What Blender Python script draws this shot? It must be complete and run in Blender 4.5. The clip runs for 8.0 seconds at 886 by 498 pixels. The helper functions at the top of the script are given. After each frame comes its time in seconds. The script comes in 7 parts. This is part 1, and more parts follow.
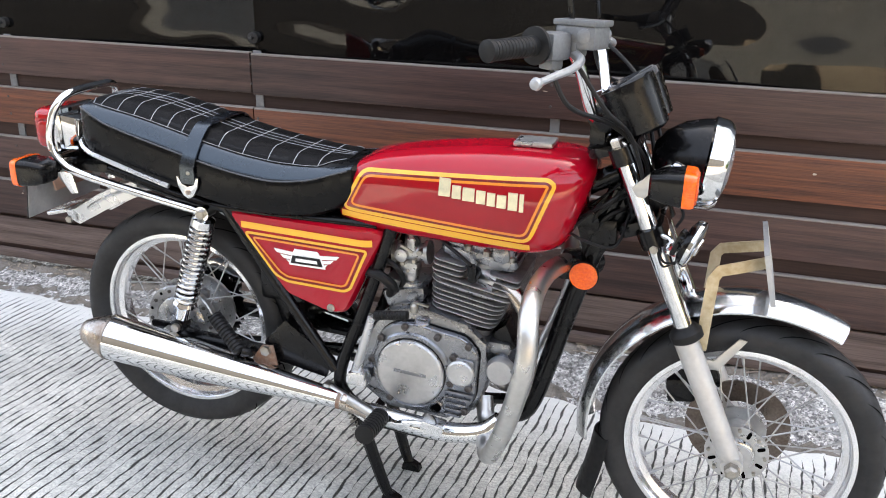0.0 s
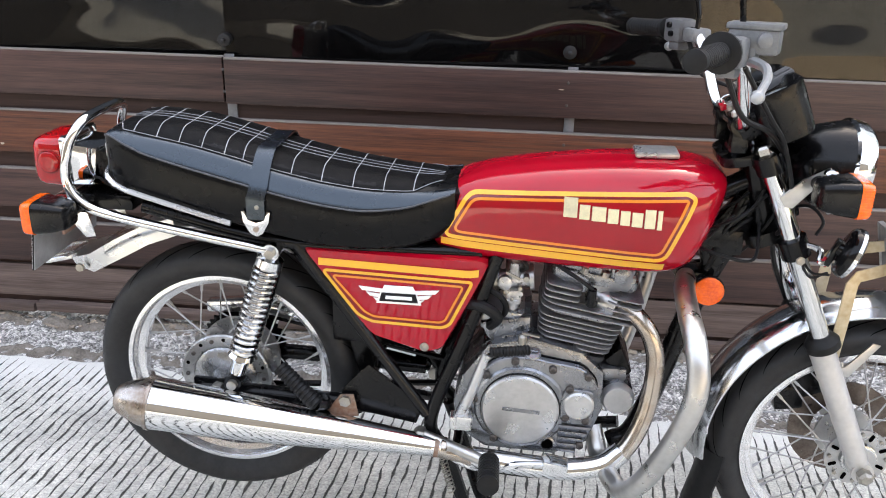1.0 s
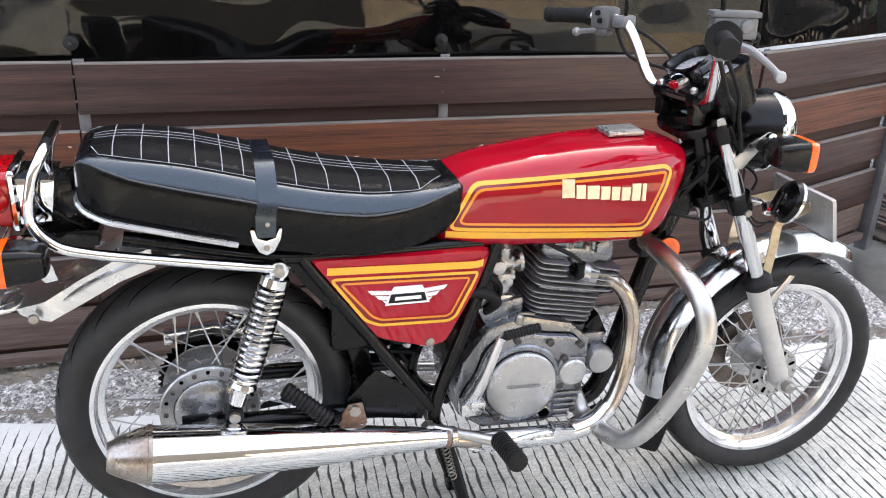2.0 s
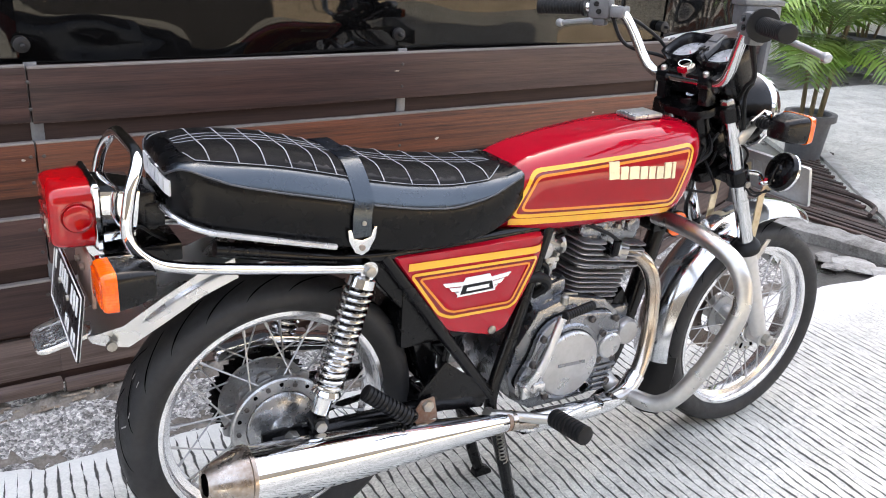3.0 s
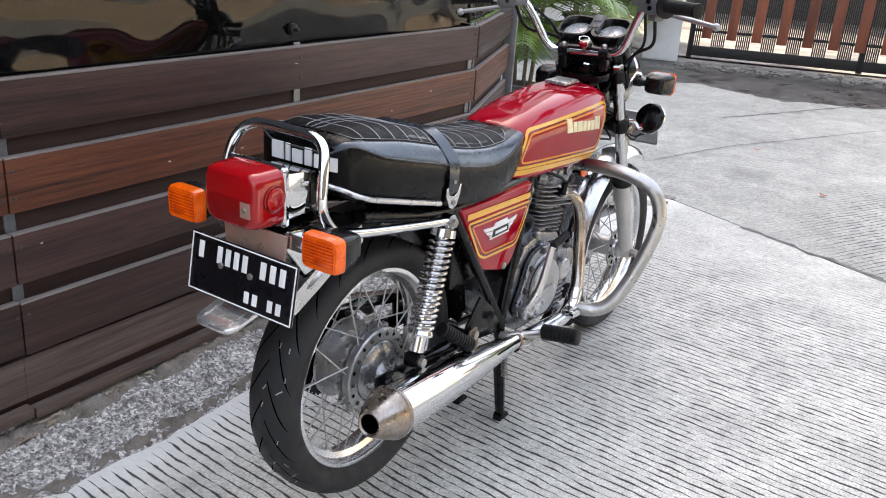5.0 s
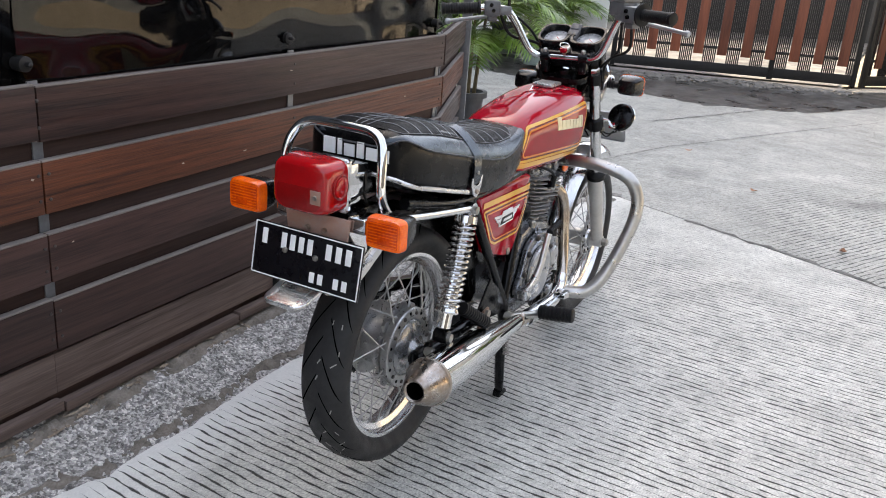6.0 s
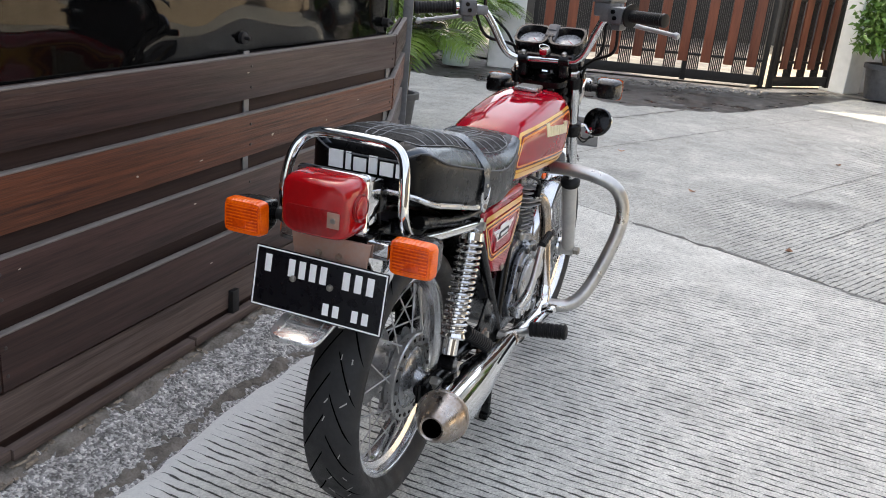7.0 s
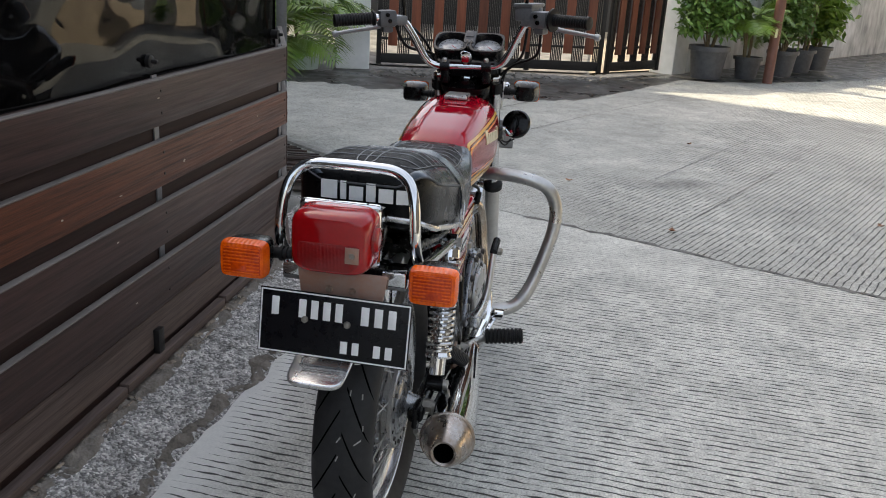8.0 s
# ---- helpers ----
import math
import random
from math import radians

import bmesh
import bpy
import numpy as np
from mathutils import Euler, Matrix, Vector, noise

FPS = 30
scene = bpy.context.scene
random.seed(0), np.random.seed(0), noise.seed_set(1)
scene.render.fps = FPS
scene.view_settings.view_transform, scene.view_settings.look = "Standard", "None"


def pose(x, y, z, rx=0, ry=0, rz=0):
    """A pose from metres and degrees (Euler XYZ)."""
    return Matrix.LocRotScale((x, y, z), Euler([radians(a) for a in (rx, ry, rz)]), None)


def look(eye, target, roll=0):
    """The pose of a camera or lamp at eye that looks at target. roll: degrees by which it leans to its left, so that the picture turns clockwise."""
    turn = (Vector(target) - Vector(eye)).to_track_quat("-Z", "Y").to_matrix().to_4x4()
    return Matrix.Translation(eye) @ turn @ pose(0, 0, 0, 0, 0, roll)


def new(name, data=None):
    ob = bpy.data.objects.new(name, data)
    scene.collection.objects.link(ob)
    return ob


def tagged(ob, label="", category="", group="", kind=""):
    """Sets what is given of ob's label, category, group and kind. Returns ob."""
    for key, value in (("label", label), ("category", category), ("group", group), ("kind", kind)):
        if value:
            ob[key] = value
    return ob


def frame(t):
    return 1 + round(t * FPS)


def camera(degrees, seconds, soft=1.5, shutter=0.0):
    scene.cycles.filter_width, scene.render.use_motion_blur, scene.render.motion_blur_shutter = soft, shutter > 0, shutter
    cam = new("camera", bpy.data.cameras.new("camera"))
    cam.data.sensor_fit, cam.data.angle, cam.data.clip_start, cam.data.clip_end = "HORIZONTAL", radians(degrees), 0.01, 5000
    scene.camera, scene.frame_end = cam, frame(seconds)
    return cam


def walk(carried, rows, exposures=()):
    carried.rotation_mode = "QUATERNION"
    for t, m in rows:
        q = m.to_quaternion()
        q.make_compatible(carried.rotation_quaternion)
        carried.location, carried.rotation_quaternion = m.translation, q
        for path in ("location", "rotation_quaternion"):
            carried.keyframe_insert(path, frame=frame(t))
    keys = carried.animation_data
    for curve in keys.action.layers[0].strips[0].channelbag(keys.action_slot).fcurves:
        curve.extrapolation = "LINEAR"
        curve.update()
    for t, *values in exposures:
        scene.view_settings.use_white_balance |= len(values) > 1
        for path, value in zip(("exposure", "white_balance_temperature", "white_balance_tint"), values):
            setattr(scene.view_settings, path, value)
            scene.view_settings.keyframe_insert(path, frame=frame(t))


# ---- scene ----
cam = camera(54.5, 8.0, soft=1.0)
PATH = [
    (0, (1.197, -1.618, 1.282), (0.563, 0.137, 0.563), 1.0),
    (0.5, (0.902, -1.566, 1.287), (0.407, 0.225, 0.546), 0.2),
    (1, (0.624, -1.567, 1.286), (0.381, 0.273, 0.541), 1.4),
    (1.5, (0.326, -1.568, 1.301), (0.465, 0.275, 0.539), 2.0),
    (3, (-0.451, -1.374, 1.268), (0.481, 0.23, 0.521), 3.6),
    (3.5, (-0.641, -1.249, 1.235), (0.444, 0.259, 0.494), 4.3),
    (4, (-0.837, -1.157, 1.234), (0.421, 0.215, 0.503), 4.5),
    (4.5, (-1.04, -1.106, 1.248), (0.396, 0.084, 0.524), 4.4),
    (6, (-1.543, -0.993, 1.245), (0.108, -0.086, 0.572), 4.4),
    (6.5, (-1.555, -0.881, 1.231), (0.15, -0.075, 0.565), 5.5),
    (7, (-1.496, -0.726, 1.216), (0.256, -0.018, 0.559), 5.4),
    (7.5, (-1.499, -0.576, 1.224), (0.322, -0.056, 0.581), 5.8),
    (8, (-1.546, -0.448, 1.23), (0.315, -0.087, 0.593), 3.5),
]
EXPOSURES = [(0.0, 2.04, 6950, 10), (3.0, 2.10, 6950, 12), (4.5, 1.75, 6950, 12), (6.0, 1.38, 6950, 11), (7.5, 1.12, 6950, 9), (8.0, 0.74, 6950, 8)]
walk(cam, [(t, look(eye, target, roll)) for t, eye, target, roll in PATH], EXPOSURES)

# ---- light ----
world = bpy.data.worlds.new("sky")
scene.world = world
world.use_nodes = True
wn = world.node_tree.nodes
sky = wn.new("ShaderNodeTexSky")
sky.sky_type, sky.sun_disc = "NISHITA", False
SUN_EL, SUN_AZ = 48.0, 25.7
sky.sun_elevation, sky.sun_rotation = radians(SUN_EL), radians(SUN_AZ)
sky.air_density, sky.dust_density, sky.ozone_density = 1.0, 4.0, 1.0
# thin bright haze with soft cloud over the clear sky
veil = wn.new("ShaderNodeTexNoise")
veil.inputs["Scale"].default_value, veil.inputs["Detail"].default_value = 2.2, 4.0
amount = wn.new("ShaderNodeMapRange")
amount.inputs[1].default_value, amount.inputs[2].default_value = 0.3, 0.7
amount.inputs[3].default_value, amount.inputs[4].default_value = 1.4, 2.8
haze = wn.new("ShaderNodeMix")
haze.data_type, haze.blend_type = "RGBA", "ADD"
haze.inputs[0].default_value = 1.0
world.node_tree.links.new(veil.outputs["Fac"], amount.inputs[0])
world.node_tree.links.new(sky.outputs[0], haze.inputs[6])
tint = wn.new("ShaderNodeMix")
tint.data_type, tint.blend_type = "RGBA", "MULTIPLY"
tint.inputs[0].default_value, tint.inputs[7].default_value = 1.0, (0.98, 1.0, 1.05, 1)
world.node_tree.links.new(amount.outputs[0], tint.inputs[6])
world.node_tree.links.new(tint.outputs[2], haze.inputs[7])
world.node_tree.links.new(haze.outputs[2], wn["Background"].inputs[0])
wn["Background"].inputs[1].default_value = 0.15
sun = new("sun", bpy.data.lights.new("sun", "SUN"))
sun.data.energy, sun.data.angle, sun.data.color = 4.6, radians(0.6), (1.0, 0.92, 0.78)
sun.matrix_basis = look((0, 0, 20), (-math.sin(radians(SUN_AZ)) * math.cos(radians(SUN_EL)),
                                     -math.cos(radians(SUN_AZ)) * math.cos(radians(SUN_EL)),
                                     20 - math.sin(radians(SUN_EL))))


# ---- materials ----
def material(name, color, rough=0.5, metal=0.0, coat=0.0, vary=0.0, scale=30.0, grain=0.0, grain_scale=300.0,
             second=None, spec=0.5, rough_vary=0.0, piece=0.0, stretch=(1, 1, 1), ior=None, detail=6.0):
    """A procedural surface: a base colour mottled at two scales, uneven gloss and a fine relief."""
    m = bpy.data.materials.new(name)
    m.use_nodes = True
    n, l = m.node_tree.nodes, m.node_tree.links
    b = n["Principled BSDF"]
    b.inputs["Base Color"].default_value = (*color, 1)
    b.inputs["Roughness"].default_value = rough
    b.inputs["Metallic"].default_value = metal
    b.inputs["Specular IOR Level"].default_value = spec
    b.inputs["Coat Weight"].default_value = coat
    b.inputs["Coat Roughness"].default_value = 0.04
    co = n.new("ShaderNodeTexCoord")
    mp = n.new("ShaderNodeMapping")
    mp.inputs["Scale"].default_value = stretch
    l.new(co.outputs["Object"], mp.inputs[0])

    def noise_at(s, d=detail):
        t = n.new("ShaderNodeTexNoise")
        t.inputs["Scale"].default_value, t.inputs["Detail"].default_value = s, d
        l.new(mp.outputs[0], t.inputs["Vector"])
        return t.outputs["Fac"]

    if vary or second:
        mix = n.new("ShaderNodeMix")
        mix.data_type = "RGBA"
        other = second or tuple(c * (1 - vary) for c in color)
        mix.inputs[6].default_value, mix.inputs[7].default_value = (*color, 1), (*other, 1)
        ramp = n.new("ShaderNodeMapRange")
        ramp.inputs[1].default_value, ramp.inputs[2].default_value = 0.35, 0.65
        two = n.new("ShaderNodeMath")
        two.operation = "MULTIPLY_ADD"
        two.inputs[1].default_value, two.inputs[2].default_value = 0.4, 0.0
        l.new(noise_at(scale * 7), two.inputs[0])
        add = n.new("ShaderNodeMath")
        add.operation = "MULTIPLY_ADD"
        add.inputs[1].default_value = 0.6
        l.new(noise_at(scale), add.inputs[0])
        l.new(two.outputs[0], add.inputs[2])
        l.new(add.outputs[0], ramp.inputs[0])
        l.new(ramp.outputs[0], mix.inputs[0])
        out = mix.outputs[2]
        if piece:
            info = n.new("ShaderNodeObjectInfo")
            hsv = n.new("ShaderNodeHueSaturation")
            pr = n.new("ShaderNodeMapRange")
            pr.inputs[3].default_value, pr.inputs[4].default_value = 1 - piece, 1 + piece
            l.new(info.outputs["Random"], pr.inputs[0])
            l.new(pr.outputs[0], hsv.inputs["Value"])
            l.new(out, hsv.inputs["Color"])
            out = hsv.outputs[0]
        l.new(out, b.inputs["Base Color"])
    if rough_vary:
        rr = n.new("ShaderNodeMapRange")
        rr.inputs[1].default_value, rr.inputs[2].default_value = 0.3, 0.7
        rr.inputs[3].default_value, rr.inputs[4].default_value = max(0.02, rough - rough_vary), min(1, rough + rough_vary)
        l.new(noise_at(scale * 2), rr.inputs[0])
        l.new(rr.outputs[0], b.inputs["Roughness"])
    if grain:
        bp = n.new("ShaderNodeBump")
        bp.inputs["Strength"].default_value, bp.inputs["Distance"].default_value = grain, 0.002
        l.new(noise_at(grain_scale, 3), bp.inputs["Height"])
        l.new(bp.outputs[0], b.inputs["Normal"])
    return m


RED = material("red_paint", (0.35, 0.0022, 0.013), 0.5, 0.0, 1.0, spec=0.0, vary=0.10, scale=9)
RED.node_tree.nodes["Principled BSDF"].inputs["Coat IOR"].default_value = 1.52
RED.node_tree.nodes["Principled BSDF"].inputs["Coat Roughness"].default_value = 0.03
MAROON = material("deep_red_paint", (0.29, 0.0018, 0.008), 0.5, 0.0, 1.0, spec=0.0, vary=0.12, scale=9)
MAROON.node_tree.nodes["Principled BSDF"].inputs["Coat Roughness"].default_value = 0.03
GOLD = material("yellow_stripe", (0.80, 0.40, 0.02), 0.3, 0.0, 0.6, vary=0.1, scale=20)
ORANGE_LINE = material("orange_stripe", (0.75, 0.22, 0.01), 0.3, 0.0, 0.6, vary=0.1, scale=20)
DARK_RED = material("dark_red_line", (0.16, 0.004, 0.008), 0.25, 0.0, 0.6, vary=0.1, scale=20)
CHROME = material("chrome", (0.70, 0.71, 0.72), 0.035, 1.0, vary=0.06, scale=25, rough_vary=0.02)
WORN_CHROME = material("worn_chrome", (0.66, 0.66, 0.66), 0.15, 1.0, vary=0.2, scale=18, rough_vary=0.06)
STEEL = material("brushed_steel", (0.56, 0.55, 0.53), 0.34, 1.0, vary=0.2, scale=12, rough_vary=0.1, grain=0.1, grain_scale=500)
HEAT_STEEL = material("heat_stained_steel", (0.56, 0.535, 0.50), 0.22, 1.0, vary=0.0, second=(0.38, 0.31, 0.245), scale=7, rough_vary=0.06)
TIP_STEEL = material("dull_tip_steel", (0.46, 0.43, 0.40), 0.3, 1.0, second=(0.27, 0.21, 0.165), scale=22, rough_vary=0.12)
CAST = material("cast_aluminium", (0.27, 0.278, 0.295), 0.27, 0.9, vary=0.25, scale=12, grain=0.12, grain_scale=700, rough_vary=0.1)
CARB_ALU = material("pale_carburettor_alloy", (0.60, 0.60, 0.60), 0.34, 0.85, vary=0.4, scale=40, grain=0.15, grain_scale=700, rough_vary=0.1)
COVER_ALU = material("satin_aluminium", (0.50, 0.50, 0.495), 0.34, 0.75, vary=0.22, scale=14, grain=0.08, grain_scale=900, rough_vary=0.1)
# cylinder core, much darker than the fins round it
CORE = material("sooty_cylinder_core", (0.06, 0.06, 0.062), 0.5, 0.6, vary=0.4, scale=30)
FORK_ALU = material("painted_fork_alu", (0.60, 0.59, 0.57), 0.48, 0.6, vary=0.15, scale=14, rough_vary=0.08)
FIN_ALU = material("fin_aluminium", (0.40, 0.40, 0.41), 0.42, 0.8, vary=0.4, scale=30, rough_vary=0.1)
RIM_ALU = material("rim_aluminium", (0.80, 0.80, 0.81), 0.16, 0.85, vary=0.06, scale=6, rough_vary=0.05)
BLACK = material("black_enamel", (0.004, 0.004, 0.0045), 0.22, spec=0.25, vary=0.4, scale=20, rough_vary=0.10)
PLASTIC = material("black_plastic", (0.0045, 0.0045, 0.005), 0.24, spec=0.26, vary=0.3, scale=40, grain=0.05, grain_scale=900, rough_vary=0.06)
GREY_PLASTIC = material("dull_grey_plastic", (0.10, 0.10, 0.105), 0.5, vary=0.3, scale=40, rough_vary=0.08)
RUBBER = material("tyre_rubber", (0.030, 0.030, 0.031), 0.55, vary=0.35, scale=14, spec=0.25, grain=0.25, grain_scale=500, rough_vary=0.12)
GRIP_RUBBER = material("grip_rubber", (0.008, 0.008, 0.0085), 0.5, spec=0.25, vary=0.3, scale=40, rough_vary=0.1)
VINYL = material("seat_vinyl", (0.0028, 0.0029, 0.0034), 0.27, spec=0.17, vary=0.3, scale=14, grain=0.32, grain_scale=16, rough_vary=0.08)
# glossier copy of the seat vinyl with the sky's blue sheen in its colour
SHEEN_VINYL = material("seat_roll_vinyl", (0.0045, 0.0058, 0.0095), 0.25, spec=0.9, vary=0.2, scale=14, grain=0.015, grain_scale=900, rough_vary=0.06)
SHEEN_VINYL.node_tree.nodes["Principled BSDF"].inputs["Specular Tint"].default_value = (0.74, 0.88, 1.0, 1)
SPOKE_STEEL = material("dull_spoke_steel", (0.50, 0.50, 0.50), 0.42, 0.7, vary=0.25, scale=40)
GUARD_CHROME = material("scuffed_guard_chrome", (0.68, 0.69, 0.70), 0.15, 1.0, vary=0.12, scale=9, rough_vary=0.08)
SEAT_TOP = material("seat_insert_vinyl", (0.005, 0.005, 0.0055), 0.46, vary=0.3, spec=0.09, scale=30, grain=0.35, grain_scale=700, rough_vary=0.08)
PIPING = material("grey_stitching", (0.30, 0.31, 0.33), 0.6, vary=0.2, scale=60)
WHITE = material("white_paint", (0.86, 0.86, 0.85), 0.4, vary=0.1, scale=40)
CREAM = material("cream_badge", (0.72, 0.66, 0.45), 0.3, 0.3, vary=0.25, scale=60)
PLATE_BLACK = material("plate_black", (0.004, 0.004, 0.006), 0.3, spec=0.3, vary=0.3, scale=30, rough_vary=0.1)
RUSTY = material("rusty_metal", (0.20, 0.10, 0.06), 0.6, 0.4, second=(0.32, 0.27, 0.22), scale=20, rough_vary=0.1)
SCREW = material("dull_screw", (0.10, 0.09, 0.085), 0.5, 0.6, vary=0.4, scale=60)
RUST_PLATE = material("rust_flecked_plate", (0.36, 0.19, 0.135), 0.5, 0.2, second=(0.34, 0.25, 0.21), scale=20, rough_vary=0.1)
BOLT = material("zinc_bolt", (0.40, 0.38, 0.34), 0.4, 0.9, vary=0.3, scale=60)
POD_ALU = material("dull_pod_alloy", (0.20, 0.205, 0.21), 0.5, 0.5, vary=0.3, scale=30, rough_vary=0.1)
RAW_STRIP = material("zinc_strap", (0.60, 0.54, 0.40), 0.42, 0.7, second=(0.42, 0.33, 0.2), scale=14, rough_vary=0.1)
PLATE_ALU = material("plate_aluminium", (0.42, 0.43, 0.44), 0.42, 0.6, vary=0.2, scale=18, rough_vary=0.1)


def lens(name, color, rough=0.12, pitch=0.0, second=None, clear=0.1, coat=0.3):
    """Coloured lamp plastic, moulded inside with a fine grid of prisms."""
    m = material(name, color, rough, 0.0, coat, vary=0.2, scale=30, second=second)
    n, l = m.node_tree.nodes, m.node_tree.links
    b = n["Principled BSDF"]
    b.inputs["Transmission Weight"].default_value = clear
    if pitch:
        co = n.new("ShaderNodeTexCoord")
        sep = n.new("ShaderNodeSeparateXYZ")
        l.new(co.outputs["Object"], sep.inputs[0])
        ws = []
        for i in (1, 2):
            k = n.new("ShaderNodeMath")
            k.operation = "PINGPONG"
            k.inputs[1].default_value = pitch * (1.0 if i == 1 else 0.6)
            l.new(sep.outputs[i], k.inputs[0])
            ws.append(k.outputs[0])
        add = n.new("ShaderNodeMath")
        add.operation = "ADD"
        l.new(ws[0], add.inputs[0])
        l.new(ws[1], add.inputs[1])
        bp = n.new("ShaderNodeBump")
        bp.inputs["Strength"].default_value, bp.inputs["Distance"].default_value = 0.22, 1.0
        l.new(add.outputs[0], bp.inputs["Height"])
        l.new(bp.outputs[0], b.inputs["Normal"])
    return m



RED_LENS = lens("red_lens", (0.40, 0.002, 0.005), 0.05)
DEEP_RED_LENS = lens("deep_red_lens", (0.27, 0.0015, 0.003), 0.06, 0.0011)

AMBER = lens("amber_lens", (0.98, 0.155, 0.002), 0.08, 0.0036, (0.70, 0.070, 0.001), 0.05)
DEEP_AMBER = lens("deep_amber_lens", (0.80, 0.080, 0.001), 0.06, 0.0, (0.40, 0.024, 0.001), 0.05)
GLASS = material("clear_glass", (0.85, 0.87, 0.88), 0.03)
GLASS.node_tree.nodes["Principled BSDF"].inputs["Transmission Weight"].default_value = 0.9
# dark dial faces coloured pale to stand for the sky's glare on their glass
DIAL_GLARE = material("dial_face", (0.50, 0.51, 0.53), 0.1, vary=0.55, scale=60)
SEAM = material("grey_seat_seam", (0.05, 0.054, 0.062), 0.5, vary=0.2, scale=60)
DULL_CHROME = material("dull_chrome", (0.66, 0.66, 0.655), 0.28, 0.9, vary=0.10, scale=7, rough_vary=0.08)


# ---- mesh helpers ----
def part(name, bm, mat, parent=None, label="", smooth=True):
    """Links a bmesh as one mesh object under a thing or under a part."""
    bmesh.ops.recalc_face_normals(bm, faces=bm.faces)
    me = bpy.data.meshes.new(name)
    if smooth:
        for f in bm.faces:
            f.smooth = True
        for e in bm.edges:
            if len(e.link_faces) == 2 and e.calc_face_angle(0) > 0.6:
                e.smooth = False
    bm.to_mesh(me)
    bm.free()
    me.materials.append(mat)
    ob = new(name, me)
    if parent:
        ob.parent = parent
    if label:
        ob["label"] = label
    return ob


def again(ob, m, parent):
    """A further part on the same mesh."""
    o = new(ob.name.split(".")[0], ob.data)
    o.parent, o.matrix_basis = parent, m
    if "label" in ob:
        o["label"] = ob["label"]
    return o


def thing(name, label, category, m=None, group="", kind=""):
    ob = new(name)
    ob.empty_display_size = 0.1
    if m:
        ob.matrix_basis = m
    return tagged(ob, label, category, group, kind)


def join(*bms):
    """Several bmeshes as one."""
    out = bms[0]
    for b in bms[1:]:
        me = bpy.data.meshes.new("tmp")
        b.to_mesh(me)
        out.from_mesh(me)
        bpy.data.meshes.remove(me)
        b.free()
    return out


def moved(bm, m):
    bmesh.ops.transform(bm, matrix=m, verts=bm.verts)
    return bm


def rings(rows, closed=True, caps=True):
    """A skin over rings of equally many points."""
    bm = bmesh.new()
    vs = [[bm.verts.new(p) for p in row] for row in rows]
    n = len(vs[0])
    for a, b in zip(vs, vs[1:]):
        for i in range(n if closed else n - 1):
            j = (i + 1) % n
            try:
                bm.faces.new((a[i], a[j], b[j], b[i]))
            except ValueError:
                pass
    if caps and closed:
        for row in (vs[0], vs[-1]):
            bm.faces.new(row)
    return bm


def smooth_path(points, steps=6):
    """A Catmull-Rom curve through points."""
    p = [Vector(q) for q in points]
    p = [2 * p[0] - p[1]] + p + [2 * p[-1] - p[-2]]
    out = []
    for a, b, c, d in zip(p, p[1:], p[2:], p[3:]):
        for i in range(steps):
            t = i / steps
            out.append(0.5 * (2 * b + (c - a) * t + (2 * a - 5 * b + 4 * c - d) * t * t + (3 * b - a - 3 * c + d) * t ** 3))
    return out + [p[-2]]


def tube(points, r, seg=12, steps=6, curve=True, ends=True):
    """A pipe of radius r (one number or one for each point) along points."""
    radii = r if isinstance(r, (list, tuple)) else [r] * len(points)
    path = smooth_path(points, steps) if curve and len(points) > 2 else [Vector(q) for q in points]
    if len(path) != len(radii):
        radii = [float(v) for v in np.interp(np.linspace(0, len(radii) - 1, len(path)), range(len(radii)), radii)]
    side, rows = None, []
    for i, p in enumerate(path):
        d = (path[min(i + 1, len(path) - 1)] - path[max(i - 1, 0)]).normalized()
        if side is None:
            side = d.orthogonal().normalized()
        side = (side - d * side.dot(d)).normalized()
        up = d.cross(side)
        rows.append([p + radii[i] * (math.cos(a) * side + math.sin(a) * up)
                     for a in (2 * math.pi * k / seg for k in range(seg))])
    return rings(rows, caps=ends)


def rod(a, b, r, seg=12, r2=None):
    return tube([a, b], [r, r if r2 is None else r2], seg, curve=False)


def lathe(profile, seg=32, start=(0, 0, 0), axis=(0, 1, 0), closed=False):
    """Turns a profile of (along, radius) round an axis through start."""
    ax = Vector(axis).normalized()
    s = ax.orthogonal().normalized()
    u = ax.cross(s)
    rows = [[Vector(start) + ax * h + max(r, 0.0002) * (math.cos(a) * s + math.sin(a) * u)
             for a in (2 * math.pi * k / seg for k in range(seg))] for h, r in profile]
    if closed:
        rows.append(rows[0])
    bm = rings(rows, caps=not closed)
    if closed:
        bmesh.ops.remove_doubles(bm, verts=bm.verts, dist=1e-6)
    return bm


def box(sx, sy, sz, bevel=0.0, m=None, seg=2):
    bm = bmesh.new()
    bmesh.ops.create_cube(bm, size=1, matrix=Matrix.Diagonal((sx, sy, sz, 1)))
    if bevel:
        bmesh.ops.bevel(bm, geom=bm.edges, offset=bevel, segments=seg, affect="EDGES", profile=0.6)
    return moved(bm, m) if m else bm


def slab(outline, depth, bevel=0.0, m=None, seg=2):
    """A flat plate: an outline of (x, z) with its thickness along y, centred on y = 0."""
    bm = bmesh.new()
    f = bm.faces.new([bm.verts.new((x, -depth / 2, z)) for x, z in outline])
    g = bmesh.ops.extrude_face_region(bm, geom=[f])
    bmesh.ops.translate(bm, vec=(0, depth, 0), verts=[v for v in g["geom"] if isinstance(v, bmesh.types.BMVert)])
    bmesh.ops.recalc_face_normals(bm, faces=bm.faces)
    if bevel:
        bmesh.ops.bevel(bm, geom=bm.edges, offset=bevel, segments=seg, affect="EDGES", profile=0.6)
    return moved(bm, m) if m else bm


